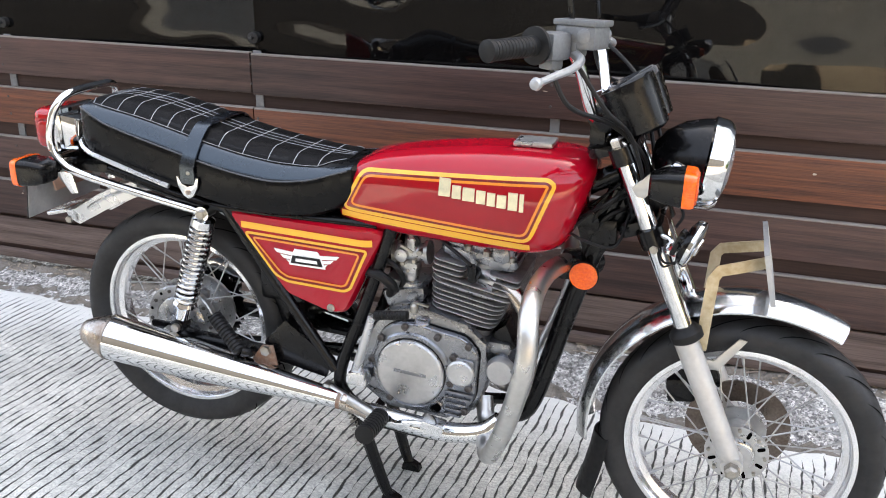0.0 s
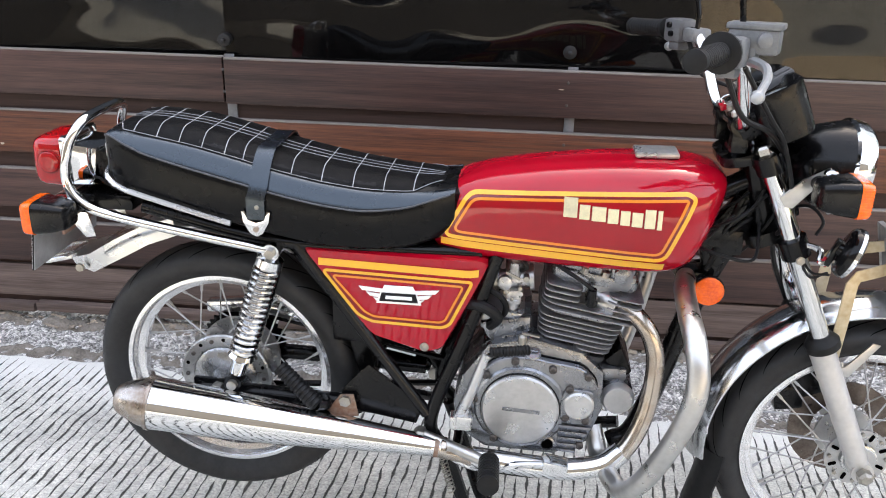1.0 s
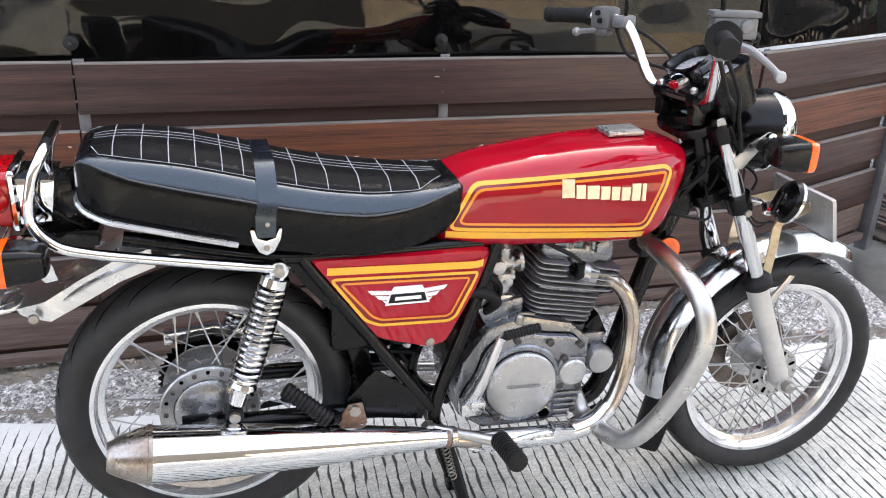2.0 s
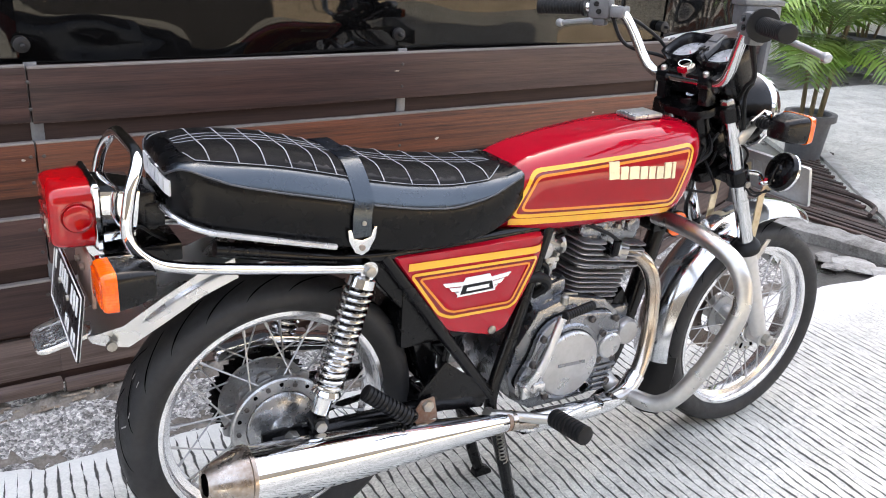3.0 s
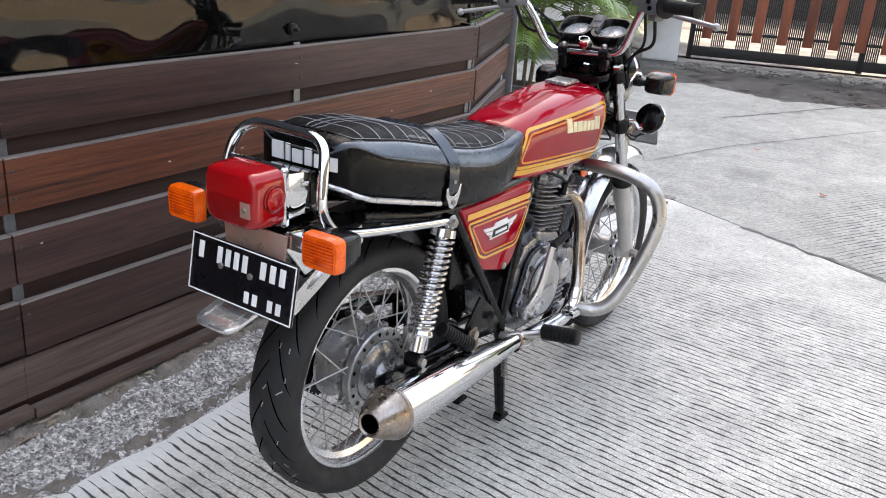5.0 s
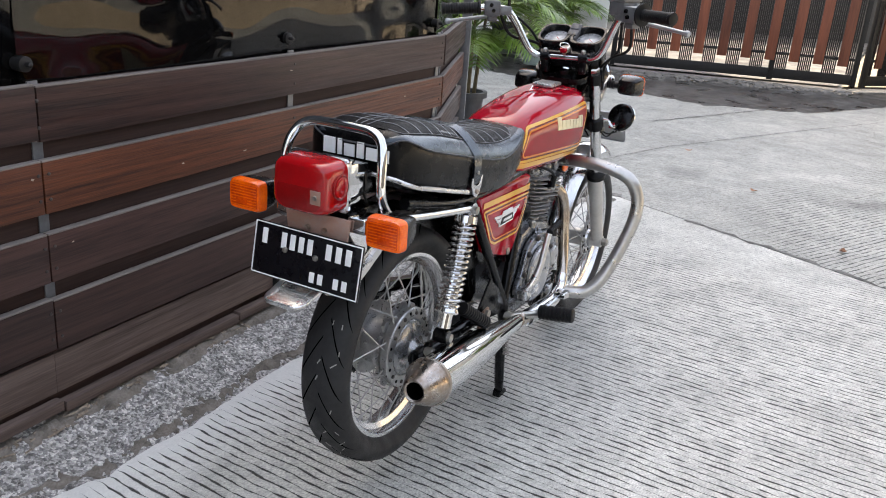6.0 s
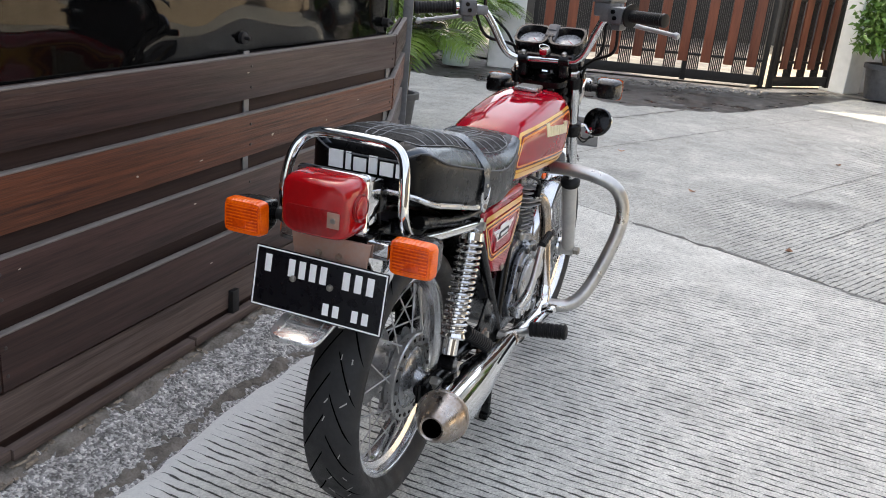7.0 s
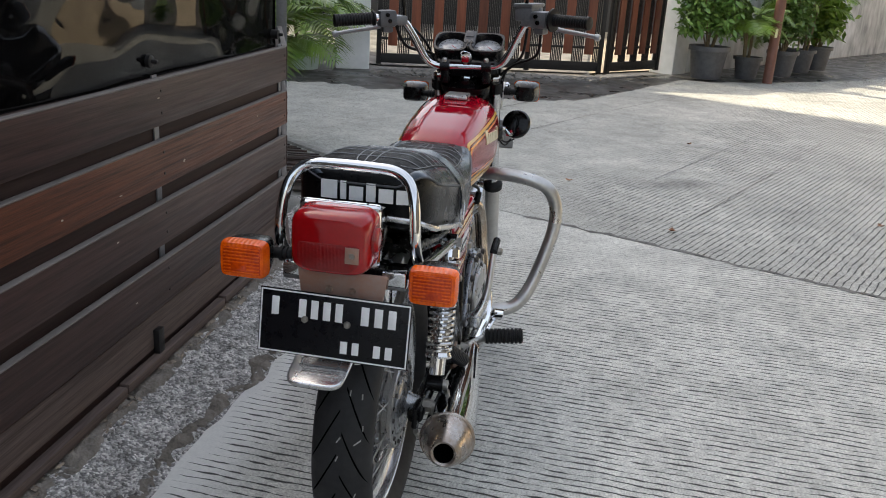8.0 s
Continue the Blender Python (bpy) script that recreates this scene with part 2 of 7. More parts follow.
def spring(a, b, r, wire, turns, seg=8, per=18):
    a, b = Vector(a), Vector(b)
    d = (b - a).normalized()
    s = d.orthogonal().normalized()
    u = d.cross(s)
    n = int(turns * per)
    pts = [a.lerp(b, i / n) + r * (math.cos(2 * math.pi * i / per) * s + math.sin(2 * math.pi * i / per) * u) for i in range(n + 1)]
    return tube(pts, wire, seg, curve=False)


def ribbon(points, width, normal, thick=0.001):
    """A flat strip of a width along points, lying square to normal (one vector or one for each point)."""
    normals = normal if isinstance(normal, list) else [normal] * len(points)
    rows = []
    pts = [Vector(p) for p in points]
    for i, p in enumerate(pts):
        d = (pts[min(i + 1, len(pts) - 1)] - pts[max(i - 1, 0)]).normalized()
        nn = Vector(normals[i]).normalized()
        s = d.cross(nn).normalized() * (width / 2)
        rows.append([p - s, p + s, p + s + nn * thick, p - s + nn * thick])
    return rings(rows)


# ---- setting ----
CONCRETE = material("grooved_concrete", (0.68, 0.672, 0.612), 0.8, vary=0.18, scale=3, grain=0.4, grain_scale=250)


def grooved(m, angle, pitch, dark, depth, worn, gx, x0, gy, y0, plain_edge=None):
    """Lays broomed grooves across a concrete: dirty lines and relief, wavering and broken in places."""
    n, l = m.node_tree.nodes, m.node_tree.links
    b = n["Principled BSDF"]
    co = n.new("ShaderNodeTexCoord")
    mp = n.new("ShaderNodeMapping")
    mp.inputs["Rotation"].default_value = (0, 0, radians(angle))
    l.new(co.outputs["Object"], mp.inputs[0])
    wob = n.new("ShaderNodeTexNoise")
    wob.inputs["Scale"].default_value, wob.inputs["Detail"].default_value = 9.0, 5.0
    l.new(mp.outputs[0], wob.inputs["Vector"])
    sep = n.new("ShaderNodeSeparateXYZ")
    l.new(mp.outputs[0], sep.inputs[0])

    def calc(op, a, c, d=None):
        k = n.new("ShaderNodeMath")
        k.operation = op
        for i, v in enumerate((a, c, d)):
            if v is None:
                continue
            if isinstance(v, (int, float)):
                k.inputs[i].default_value = v
            else:
                l.new(v, k.inputs[i])
        return k.outputs[0]

    x = calc("MULTIPLY_ADD", wob.outputs["Fac"], 0.024, sep.outputs[0])
    x = calc("PINGPONG", x, pitch / 2)
    x = calc("DIVIDE", x, pitch / 2)
    brk = n.new("ShaderNodeTexNoise")
    brk.inputs["Scale"].default_value, brk.inputs["Detail"].default_value = 22.0, 8.0
    run = n.new("ShaderNodeMapping")
    run.inputs["Scale"].default_value = (1.0, 0.75, 1.0)
    l.new(mp.outputs[0], run.inputs[0])
    l.new(run.outputs[0], brk.inputs["Vector"])
    wide = n.new("ShaderNodeMapRange")
    wide.inputs[1].default_value, wide.inputs[2].default_value = 0.38, 0.62
    wide.inputs[3].default_value, wide.inputs[4].default_value = 0.04, 0.40
    l.new(brk.outputs["Fac"], wide.inputs[0])
    patch = n.new("ShaderNodeTexNoise")
    patch.inputs["Scale"].default_value, patch.inputs["Detail"].default_value = 0.9, 4.0
    l.new(co.outputs["Object"], patch.inputs["Vector"])
    keep = n.new("ShaderNodeMapRange")
    keep.inputs[1].default_value, keep.inputs[2].default_value = 0.35, 0.55
    keep.inputs[3].default_value, keep.inputs[4].default_value = 1.0 - worn, 1.0
    far_x = n.new("ShaderNodeSeparateXYZ")
    l.new(co.outputs["Object"], far_x.inputs[0])
    slope = calc("ADD", calc("MULTIPLY", calc("SUBTRACT", far_x.outputs[0], x0), gx), calc("MULTIPLY", calc("SUBTRACT", far_x.outputs[1], y0), gy))
    l.new(calc("ADD", patch.outputs["Fac"], slope), keep.inputs[0])
    width = calc("MULTIPLY", wide.outputs[0], keep.outputs[0])
    if plain_edge:
        # the trowelled margin along the slab's edge has no grooves
        rag = n.new("ShaderNodeTexNoise")
        rag.inputs["Scale"].default_value, rag.inputs["Detail"].default_value = 5.0, 3.0
        l.new(co.outputs["Object"], rag.inputs["Vector"])
        stop = n.new("ShaderNodeMapRange")
        stop.inputs[1].default_value, stop.inputs[2].default_value = plain_edge - 0.03, plain_edge + 0.03
        stop.inputs[3].default_value, stop.inputs[4].default_value = 1.0, 0.0
        l.new(calc("MULTIPLY_ADD", rag.outputs["Fac"], 0.22, far_x.outputs[1]), stop.inputs[0])
        width = calc("MULTIPLY", width, stop.outputs[0])
        rich = n.new("ShaderNodeMapRange")
        rich.inputs[1].default_value, rich.inputs[2].default_value = plain_edge - 0.20, plain_edge - 0.02
        rich.inputs[3].default_value, rich.inputs[4].default_value = 0.0, 0.7
        l.new(calc("MULTIPLY_ADD", rag.outputs["Fac"], 0.22, far_x.outputs[1]), rich.inputs[0])
    line = n.new("ShaderNodeMapRange")
    line.interpolation_type = "SMOOTHSTEP"
    l.new(x, line.inputs[0])
    l.new(calc("MULTIPLY", width, 0.4), line.inputs[1])
    l.new(width, line.inputs[2])
    line.inputs[3].default_value, line.inputs[4].default_value = 1.0, 0.0
    old = b.inputs["Base Color"].links[0].from_socket
    pit = n.new("ShaderNodeTexNoise")
    pit.inputs["Scale"].default_value, pit.inputs["Detail"].default_value = 170.0, 4.0
    l.new(co.outputs["Object"], pit.inputs["Vector"])
    pr = n.new("ShaderNodeMapRange")
    pr.inputs[1].default_value, pr.inputs[2].default_value = 0.30, 0.62
    pr.inputs[3].default_value, pr.inputs[4].default_value = 0.62, 1.08
    l.new(pit.outputs["Fac"], pr.inputs[0])
    pm = n.new("ShaderNodeMix")
    pm.data_type, pm.blend_type = "RGBA", "MULTIPLY"
    pm.inputs[0].default_value = 1.0
    l.new(old, pm.inputs[6])
    l.new(pr.outputs[0], pm.inputs[7])
    fleck = n.new("ShaderNodeTexNoise")
    fleck.inputs["Scale"].default_value, fleck.inputs["Detail"].default_value, fleck.inputs["Roughness"].default_value = 42.0, 6.0, 0.7
    l.new(co.outputs["Object"], fleck.inputs["Vector"])
    fr = n.new("ShaderNodeMapRange")
    fr.inputs[1].default_value, fr.inputs[2].default_value = 0.36, 0.58
    fr.inputs[3].default_value, fr.inputs[4].default_value = 0.74, 1.06
    l.new(fleck.outputs["Fac"], fr.inputs[0])
    fm = n.new("ShaderNodeMix")
    fm.data_type, fm.blend_type = "RGBA", "MULTIPLY"
    fm.inputs[0].default_value = 1.0
    l.new(pm.outputs[2], fm.inputs[6])
    l.new(fr.outputs[0], fm.inputs[7])
    grime = n.new("ShaderNodeTexNoise")
    grime.inputs["Scale"].default_value, grime.inputs["Detail"].default_value, grime.inputs["Roughness"].default_value = 4.5, 8.0, 0.65
    l.new(co.outputs["Object"], grime.inputs["Vector"])
    gr = n.new("ShaderNodeMapRange")
    gr.inputs[1].default_value, gr.inputs[2].default_value = 0.33, 0.60
    gr.inputs[3].default_value, gr.inputs[4].default_value = 0.80, 1.05
    l.new(grime.outputs["Fac"], gr.inputs[0])
    gm = n.new("ShaderNodeMix")
    gm.data_type, gm.blend_type = "RGBA", "MULTIPLY"
    gm.inputs[0].default_value = 1.0
    l.new(fm.outputs[2], gm.inputs[6])
    l.new(gr.outputs[0], gm.inputs[7])
    old = gm.outputs[2]
    if plain_edge:
        # its cement skin is paler
        skin = n.new("ShaderNodeMix")
        skin.data_type = "RGBA"
        l.new(rich.outputs[0], skin.inputs[0])
        l.new(old, skin.inputs[6])
        skin.inputs[7].default_value = (0.84, 0.83, 0.785, 1)
        old = skin.outputs[2]
    mix = n.new("ShaderNodeMix")
    mix.data_type, mix.blend_type = "RGBA", "MULTIPLY"
    l.new(old, mix.inputs[6])
    mix.inputs[7].default_value = (dark, dark, dark * 0.97, 1)
    l.new(line.outputs[0], mix.inputs[0])
    l.new(mix.outputs[2], b.inputs["Base Color"])
    bp = n.new("ShaderNodeBump")
    bp.invert = True
    bp.inputs["Strength"].default_value, bp.inputs["Distance"].default_value = 0.8, depth
    l.new(line.outputs[0], bp.inputs["Height"])
    l.new(b.inputs["Normal"].links[0].from_socket, bp.inputs["Normal"])
    l.new(bp.outputs[0], b.inputs["Normal"])


grooved(CONCRETE, 2, 0.027, 0.10, 0.007, 0.8, -0.30, 1.75, -0.15, 0.0, 0.575)
FAR_CONCRETE = material("far_concrete", (0.58, 0.571, 0.515), 0.75, vary=0.36, scale=1.1, grain=0.4, grain_scale=150)
grooved(FAR_CONCRETE, -65, 0.030, 0.16, 0.006, 0.82, -0.10, 3.4, -0.35, -0.8)


def oil_stain(m, x, y, rx, ry, turn, dark):
    """An old dark spill soaked into a slab, fading out unevenly."""
    n, l = m.node_tree.nodes, m.node_tree.links
    b = n["Principled BSDF"]
    tc = n.new("ShaderNodeTexCoord")
    mp = n.new("ShaderNodeMapping")
    mp.vector_type = "TEXTURE"
    mp.inputs["Location"].default_value = (x, y, 0)
    mp.inputs["Rotation"].default_value = (0, 0, radians(turn))
    mp.inputs["Scale"].default_value = (rx, ry, 1)
    l.new(tc.outputs["Object"], mp.inputs[0])
    far = n.new("ShaderNodeVectorMath")
    far.operation = "LENGTH"
    l.new(mp.outputs[0], far.inputs[0])
    rag = n.new("ShaderNodeTexNoise")
    rag.inputs["Scale"].default_value, rag.inputs["Detail"].default_value = 7.0, 7.0
    l.new(tc.outputs["Object"], rag.inputs["Vector"])
    add = n.new("ShaderNodeMath")
    add.operation = "MULTIPLY_ADD"
    add.inputs[1].default_value = 1.1
    l.new(rag.outputs["Fac"], add.inputs[0])
    l.new(far.outputs["Value"], add.inputs[2])
    edge = n.new("ShaderNodeMapRange")
    edge.interpolation_type = "SMOOTHSTEP"
    edge.inputs[1].default_value, edge.inputs[2].default_value = 0.65, 1.55
    edge.inputs[3].default_value, edge.inputs[4].default_value = dark, 1.0
    l.new(add.outputs[0], edge.inputs[0])
    mix = n.new("ShaderNodeMix")
    mix.data_type, mix.blend_type = "RGBA", "MULTIPLY"
    mix.inputs[0].default_value = 1.0
    l.new(b.inputs["Base Color"].links[0].from_socket, mix.inputs[6])
    l.new(edge.outputs[0], mix.inputs[7])
    l.new(mix.outputs[2], b.inputs["Base Color"])


oil_stain(FAR_CONCRETE, 3.80, -0.84, 0.42, 0.17, -55, 0.58)
oil_stain(FAR_CONCRETE, 3.75, 0.25, 0.30, 0.22, 20, 0.72)
ASPHALT = material("wet_asphalt", (0.026, 0.024, 0.021), 0.42, second=(0.115, 0.108, 0.098), scale=1.9, grain=0.5, grain_scale=120, rough_vary=0.25)
GUTTER = material("rough_cement", (0.80, 0.775, 0.74), 0.85, second=(0.17, 0.157, 0.14), scale=36, grain=1.0, grain_scale=150, detail=9)
n, l = GUTTER.node_tree.nodes, GUTTER.node_tree.links
vor = n.new("ShaderNodeTexVoronoi")
vor.inputs["Scale"].default_value = 150.0
tc = n.new("ShaderNodeTexCoord")
l.new(tc.outputs["Object"], vor.inputs["Vector"])
hue = n.new("ShaderNodeRGBToBW")
l.new(vor.outputs["Color"], hue.inputs[0])
vr = n.new("ShaderNodeMapRange")
vr.inputs[1].default_value, vr.inputs[2].default_value, vr.inputs[3].default_value, vr.inputs[4].default_value = 0.25, 0.75, 0.40, 1.30
l.new(hue.outputs[0], vr.inputs[0])
vm = n.new("ShaderNodeMix")
vm.data_type, vm.blend_type = "RGBA", "MULTIPLY"
vm.inputs[0].default_value = 1.0
pb = n["Principled BSDF"]
l.new(pb.inputs["Base Color"].links[0].from_socket, vm.inputs[6])
l.new(vr.outputs[0], vm.inputs[7])
l.new(vm.outputs[2], pb.inputs["Base Color"])
vb = n.new("ShaderNodeBump")
vb.invert = True
vb.inputs["Strength"].default_value, vb.inputs["Distance"].default_value = 1.0, 0.006
l.new(vor.outputs["Distance"], vb.inputs["Height"])
l.new(pb.inputs["Normal"].links[0].from_socket, vb.inputs["Normal"])
l.new(vb.outputs[0], pb.inputs["Normal"])
PLANK = material("dark_stained_wood", (0.078, 0.040, 0.033), 0.42, second=(0.022, 0.0125, 0.0105), spec=0.40, scale=22, grain=0.6, grain_scale=70,
                 stretch=(0.07, 1, 2.2), rough_vary=0.12, piece=0.25, detail=9)
RED_PLANK = material("red_brown_wood", (0.20, 0.064, 0.029), 0.44, second=(0.030, 0.0125, 0.0085), spec=0.42, scale=34, grain=0.8, grain_scale=80,
                     stretch=(0.05, 1, 2.4), rough_vary=0.12, piece=0.2, detail=10)
BACK_BOARD = material("dark_back_board", (0.066, 0.038, 0.031), 0.6, spec=0.25, vary=0.5, scale=14, stretch=(0.07, 1, 2.2))
PANEL = material("black_gloss_sheet", (0.006, 0.0055, 0.0055), 0.025, 0.0, 0.0, vary=0.3, scale=4, rough_vary=0.015, spec=0.6)
GALV = material("galvanised_steel", (0.26, 0.265, 0.28), 0.45, 0.7, vary=0.3, scale=12, rough_vary=0.1)
WEATHERED = material("weathered_board", (0.17, 0.126, 0.108), 0.72, second=(0.065, 0.046, 0.040), spec=0.25, scale=22, grain=0.6, grain_scale=70, stretch=(0.07, 1, 2.2), detail=9)
WOOD_EDGE = material("pale_worn_wood", (0.27, 0.235, 0.21), 0.7, vary=0.4, scale=12, stretch=(0.2, 1, 1))
IRON = material("black_iron", (0.018, 0.017, 0.017), 0.5, 0.3, vary=0.3, scale=20, rough_vary=0.1)
GATE_WOOD = material("gate_wood", (0.25, 0.075, 0.036), 0.5, second=(0.13, 0.038, 0.020), scale=6, stretch=(1.6, 1, 0.15), piece=0.25, grain=0.2, grain_scale=60)
PLASTER = material("white_plaster", (0.82, 0.83, 0.82), 0.8, second=(0.66, 0.68, 0.66), scale=1.6, grain=0.3, grain_scale=60)
MOULDY = material("mouldy_plaster", (0.76, 0.78, 0.79), 0.85, second=(0.26, 0.27, 0.275), scale=0.9, grain=0.3, grain_scale=60, stretch=(1, 1, 0.5))

POT_DARK = material("dark_pot", (0.095, 0.096, 0.102), 0.55, vary=0.35, scale=14, rough_vary=0.1)
POT_GREEN = material("pale_green_pot", (0.42, 0.50, 0.44), 0.5, vary=0.25, scale=14, rough_vary=0.1)
LEAF = material("palm_leaf", (0.085, 0.185, 0.022), 0.4, second=(0.19, 0.27, 0.04), scale=8, piece=0.35)
DARK_LEAF = material("bush_leaf", (0.07, 0.16, 0.028), 0.42, second=(0.15, 0.24, 0.05), scale=8, piece=0.3)
STEM = material("palm_stem", (0.16, 0.12, 0.06), 0.7, vary=0.4, scale=20)
RUST_POLE = material("rust_painted_pole", (0.17, 0.065, 0.042), 0.55, second=(0.11, 0.05, 0.035), scale=8, rough_vary=0.1)
SOIL = material("soil", (0.05, 0.038, 0.028), 0.9, vary=0.4, scale=30, grain=0.5, grain_scale=100)
GRIT = material("brown_grit", (0.27, 0.24, 0.205), 0.9, second=(0.105, 0.090, 0.074), scale=22, grain=1.0, grain_scale=200)
STONE = material("rubble", (0.30, 0.28, 0.25), 0.85, vary=0.35, scale=20, grain=0.4, grain_scale=100, piece=0.2)


def sheet(name, xs, ys, height, mat, label, category, kind="structure", smooth=True):
    bm = bmesh.new()
    vs = [[bm.verts.new((x, y, height(x, y))) for x in xs] for y in ys]
    for a, b in zip(vs, vs[1:]):
        for i in range(len(xs) - 1):
            bm.faces.new((a[i], a[i + 1], b[i + 1], b[i]))
    ob = part(name, bm, mat, smooth=smooth)
    return tagged(ob, label, category, kind=kind)


FENCE_Y, FENCE_SLOPE = 0.768, 0.05
FENCE = pose(0, FENCE_Y, 0, 0, 0, math.degrees(math.atan(FENCE_SLOPE)))


def fence_y(x):
    return FENCE_Y + FENCE_SLOPE * x


def rough_at(x, y, s, a):
    return a * noise.noise(Vector((x * s, y * s, 3.7)))


def slab_edge(x):
    """The ragged edge of the concrete along the gutter."""
    return 0.515 + 0.03 * noise.noise(Vector((x * 1.3, 0.4, 0))) + 0.030 * noise.noise(Vector((x * 6, 2.4, 0))) + 0.012 * noise.noise(Vector((x * 21, 5.4, 0)))


# the ground under everything, to the horizon
bm = bmesh.new()
bmesh.ops.create_circle(bm, cap_ends=True, segments=64, radius=400, matrix=pose(0, 0, -0.03))
tagged(part("ground", bm, ASPHALT, smooth=False), "dark damp asphalt ground round the concrete lane", "ground", kind="structure")

JOINT_Y = -0.04


def joint_x(y):
    return 2.75 + 0.40 * y + 0.012 * noise.noise(Vector((0, y * 4, 1)))


# near slab, broken edge to the gutter
bm = bmesh.new()
xs = np.concatenate([np.linspace(-9, -1.5, 16), np.arange(-1.4, 3.2, 0.04)])
cols = []
ys_f = [0, 0.004, 0.03, 0.1, 0.25, 0.5, 1.0, 2.0, 4.0, 7.5]
for x in xs:
    e = slab_edge(x)
    row = [bm.verts.new((x, e + 0.004, -0.03))]
    for d in ys_f:
        y = e - d
        xx = min(x, joint_x(y) - 0.006)
        row.append(bm.verts.new((xx, y, 0 if d > 0.01 else -0.012 if d == 0 else -0.004)))
    cols.append(row)
for a, b in zip(cols, cols[1:]):
    for i in range(len(a) - 1):
        bm.faces.new((a[i], b[i], b[i + 1], a[i + 1]))
bmesh.ops.dissolve_degenerate(bm, edges=bm.edges, dist=1e-5)
near_road = tagged(part("road", bm, CONCRETE), "pale grey broom-grooved concrete lane with a ragged edge", "road", kind="structure")

# the next slab past the joint
bm = bmesh.new()
rows = []
for y in np.concatenate([np.linspace(-14, -2, 8), np.arange(-1.9, 1.2, 0.03), np.linspace(1.25, 3.4, 40)]):
    left = joint_x(y) + 0.008 if y < 0.55 else 3.05 + 0.55 * (y - 0.55)
    right = float(np.interp(-y, (-3.4, -1.5, -0.9, -0.3, 0.0, 0.56, 1.13, 2.0, 3.0, 14.0), (6.6, 6.7, 6.5, 6.83, 6.95, 8.1, 9.5, 9.8, 10.2, 27.0))) + 0.16 * noise.noise(Vector((0, y * 2.3, 5))) + 0.11 * noise.noise(Vector((3, y * 7.0, 5))) + 0.05 * noise.noise(Vector((6, y * 19.0, 5)))
    rows.append([bm.verts.new((left, y, -0.03))] + [bm.verts.new((left + (right - left) * k, y, -0.002)) for k in (0, 0.1, 0.3, 0.6, 1)] + [bm.verts.new((right + 0.01, y, -0.03))])
for a, b in zip(rows, rows[1:]):
    for i in range(len(a) - 1):
        bm.faces.new((a[i], a[i + 1], b[i + 1], b[i]))
far_road = tagged(part("road", bm, FAR_CONCRETE), "grey concrete lane slab past a cracked joint", "road", kind="structure")


def crack(points, width, seed, z=0.0015, parent=None):
    """A ragged dark line along the ground, wide and narrow by turns."""
    rng = random.Random(seed)
    pts = [Vector((*p, 0)) for p in points]
    bm = bmesh.new()
    prev = None
    for a, b in zip(pts, pts[1:]):
        n = max(2, int((b - a).length / 0.035))
        side = Vector((-(b - a).y, (b - a).x, 0)).normalized()
        for i in range(n):
            p = a.lerp(b, i / n) + side * width * 0.9 * noise.noise(Vector((i * 0.35 + a.x * 9, a.y * 7, seed)))
            w = width * rng.uniform(0.25, 1.0)
            ab = (bm.verts.new(p - side * w / 2 + Vector((0, 0, z))), bm.verts.new(p + side * w / 2 + Vector((0, 0, z))))
            if prev:
                bm.faces.new((prev[0], prev[1], ab[1], ab[0]))
            prev = ab
    return part("crack", bm, CRACK, parent, smooth=False)


CRACK = material("crack_dirt", (0.07, 0.066, 0.06), 0.9, second=(0.22, 0.21, 0.195), scale=12, grain=0.5, grain_scale=200)
crack([(joint_x(y), y) for y in np.arange(JOINT_Y, -6.0, -0.25)], 0.044, 1, parent=near_road)
crack([(5.3, 0.93), (5.78, 0.74), (6.83, 0.32), (7.2, 0.15)], 0.022, 2, parent=far_road)
crack([(3.6, 0.78), (4.39, 0.57), (6.04, -0.14), (8.18, -1.15)], 0.010, 3, parent=far_road)
crack([(3.10, -0.93), (3.33, -1.03), (4.5, -1.535), (5.2, -1.82), (6.0, -2.15)], 0.010, 5, parent=far_road)
crack([(3.9, -0.72), (4.72, -1.08), (5.49, -1.415), (6.4, -1.8)], 0.008, 6, parent=far_road)

# rough cement gutter between lane and fence
def gutter_z(x, y):
    k = max(0.0, (y - 0.46) / 0.45)
    return -0.022 + 0.075 * k + rough_at(x, y, 9, 0.010) + rough_at(x, y, 35, 0.006)


gx = np.concatenate([np.linspace(-9, -1.6, 20), np.arange(-1.55, 2.3, 0.025)])
bm = bmesh.new()
vs = [[bm.verts.new((x, 0.44 + (fence_y(x) + 0.14 - 0.44) * k, gutter_z(x, 0.44 + (fence_y(x) + 0.1 - 0.44) * k))) for x in gx] for k in np.linspace(0, 1, 26)]
for a, b in zip(vs, vs[1:]):
    for i in range(len(gx) - 1):
        bm.faces.new((a[i], a[i + 1], b[i + 1], b[i]))
tagged(part("pavement", bm, GUTTER), "rough dark grey cement strip at the foot of the fence", "pavement", kind="structure")

# the plank fence with its black sheets
fence = thing("wall_north", "dark brown plank fence with glossy black sheets above", "fence", FENCE, kind="structure")
COLS = [-4.30, -2.32, -0.318, 1.700]
UPRIGHTS = [-4.30, -3.30, -2.32, -1.29, -0.318, 0.645, 1.675]
ROWS_Z = [(0.745, 0.870), (0.572, 0.697), (0.397, 0.517), (0.216, 0.347)]


def board_mesh(length, h, seed):
    rng = random.Random(seed)
    bm = box(length, 0.022, h, 0.0025)
    return bm


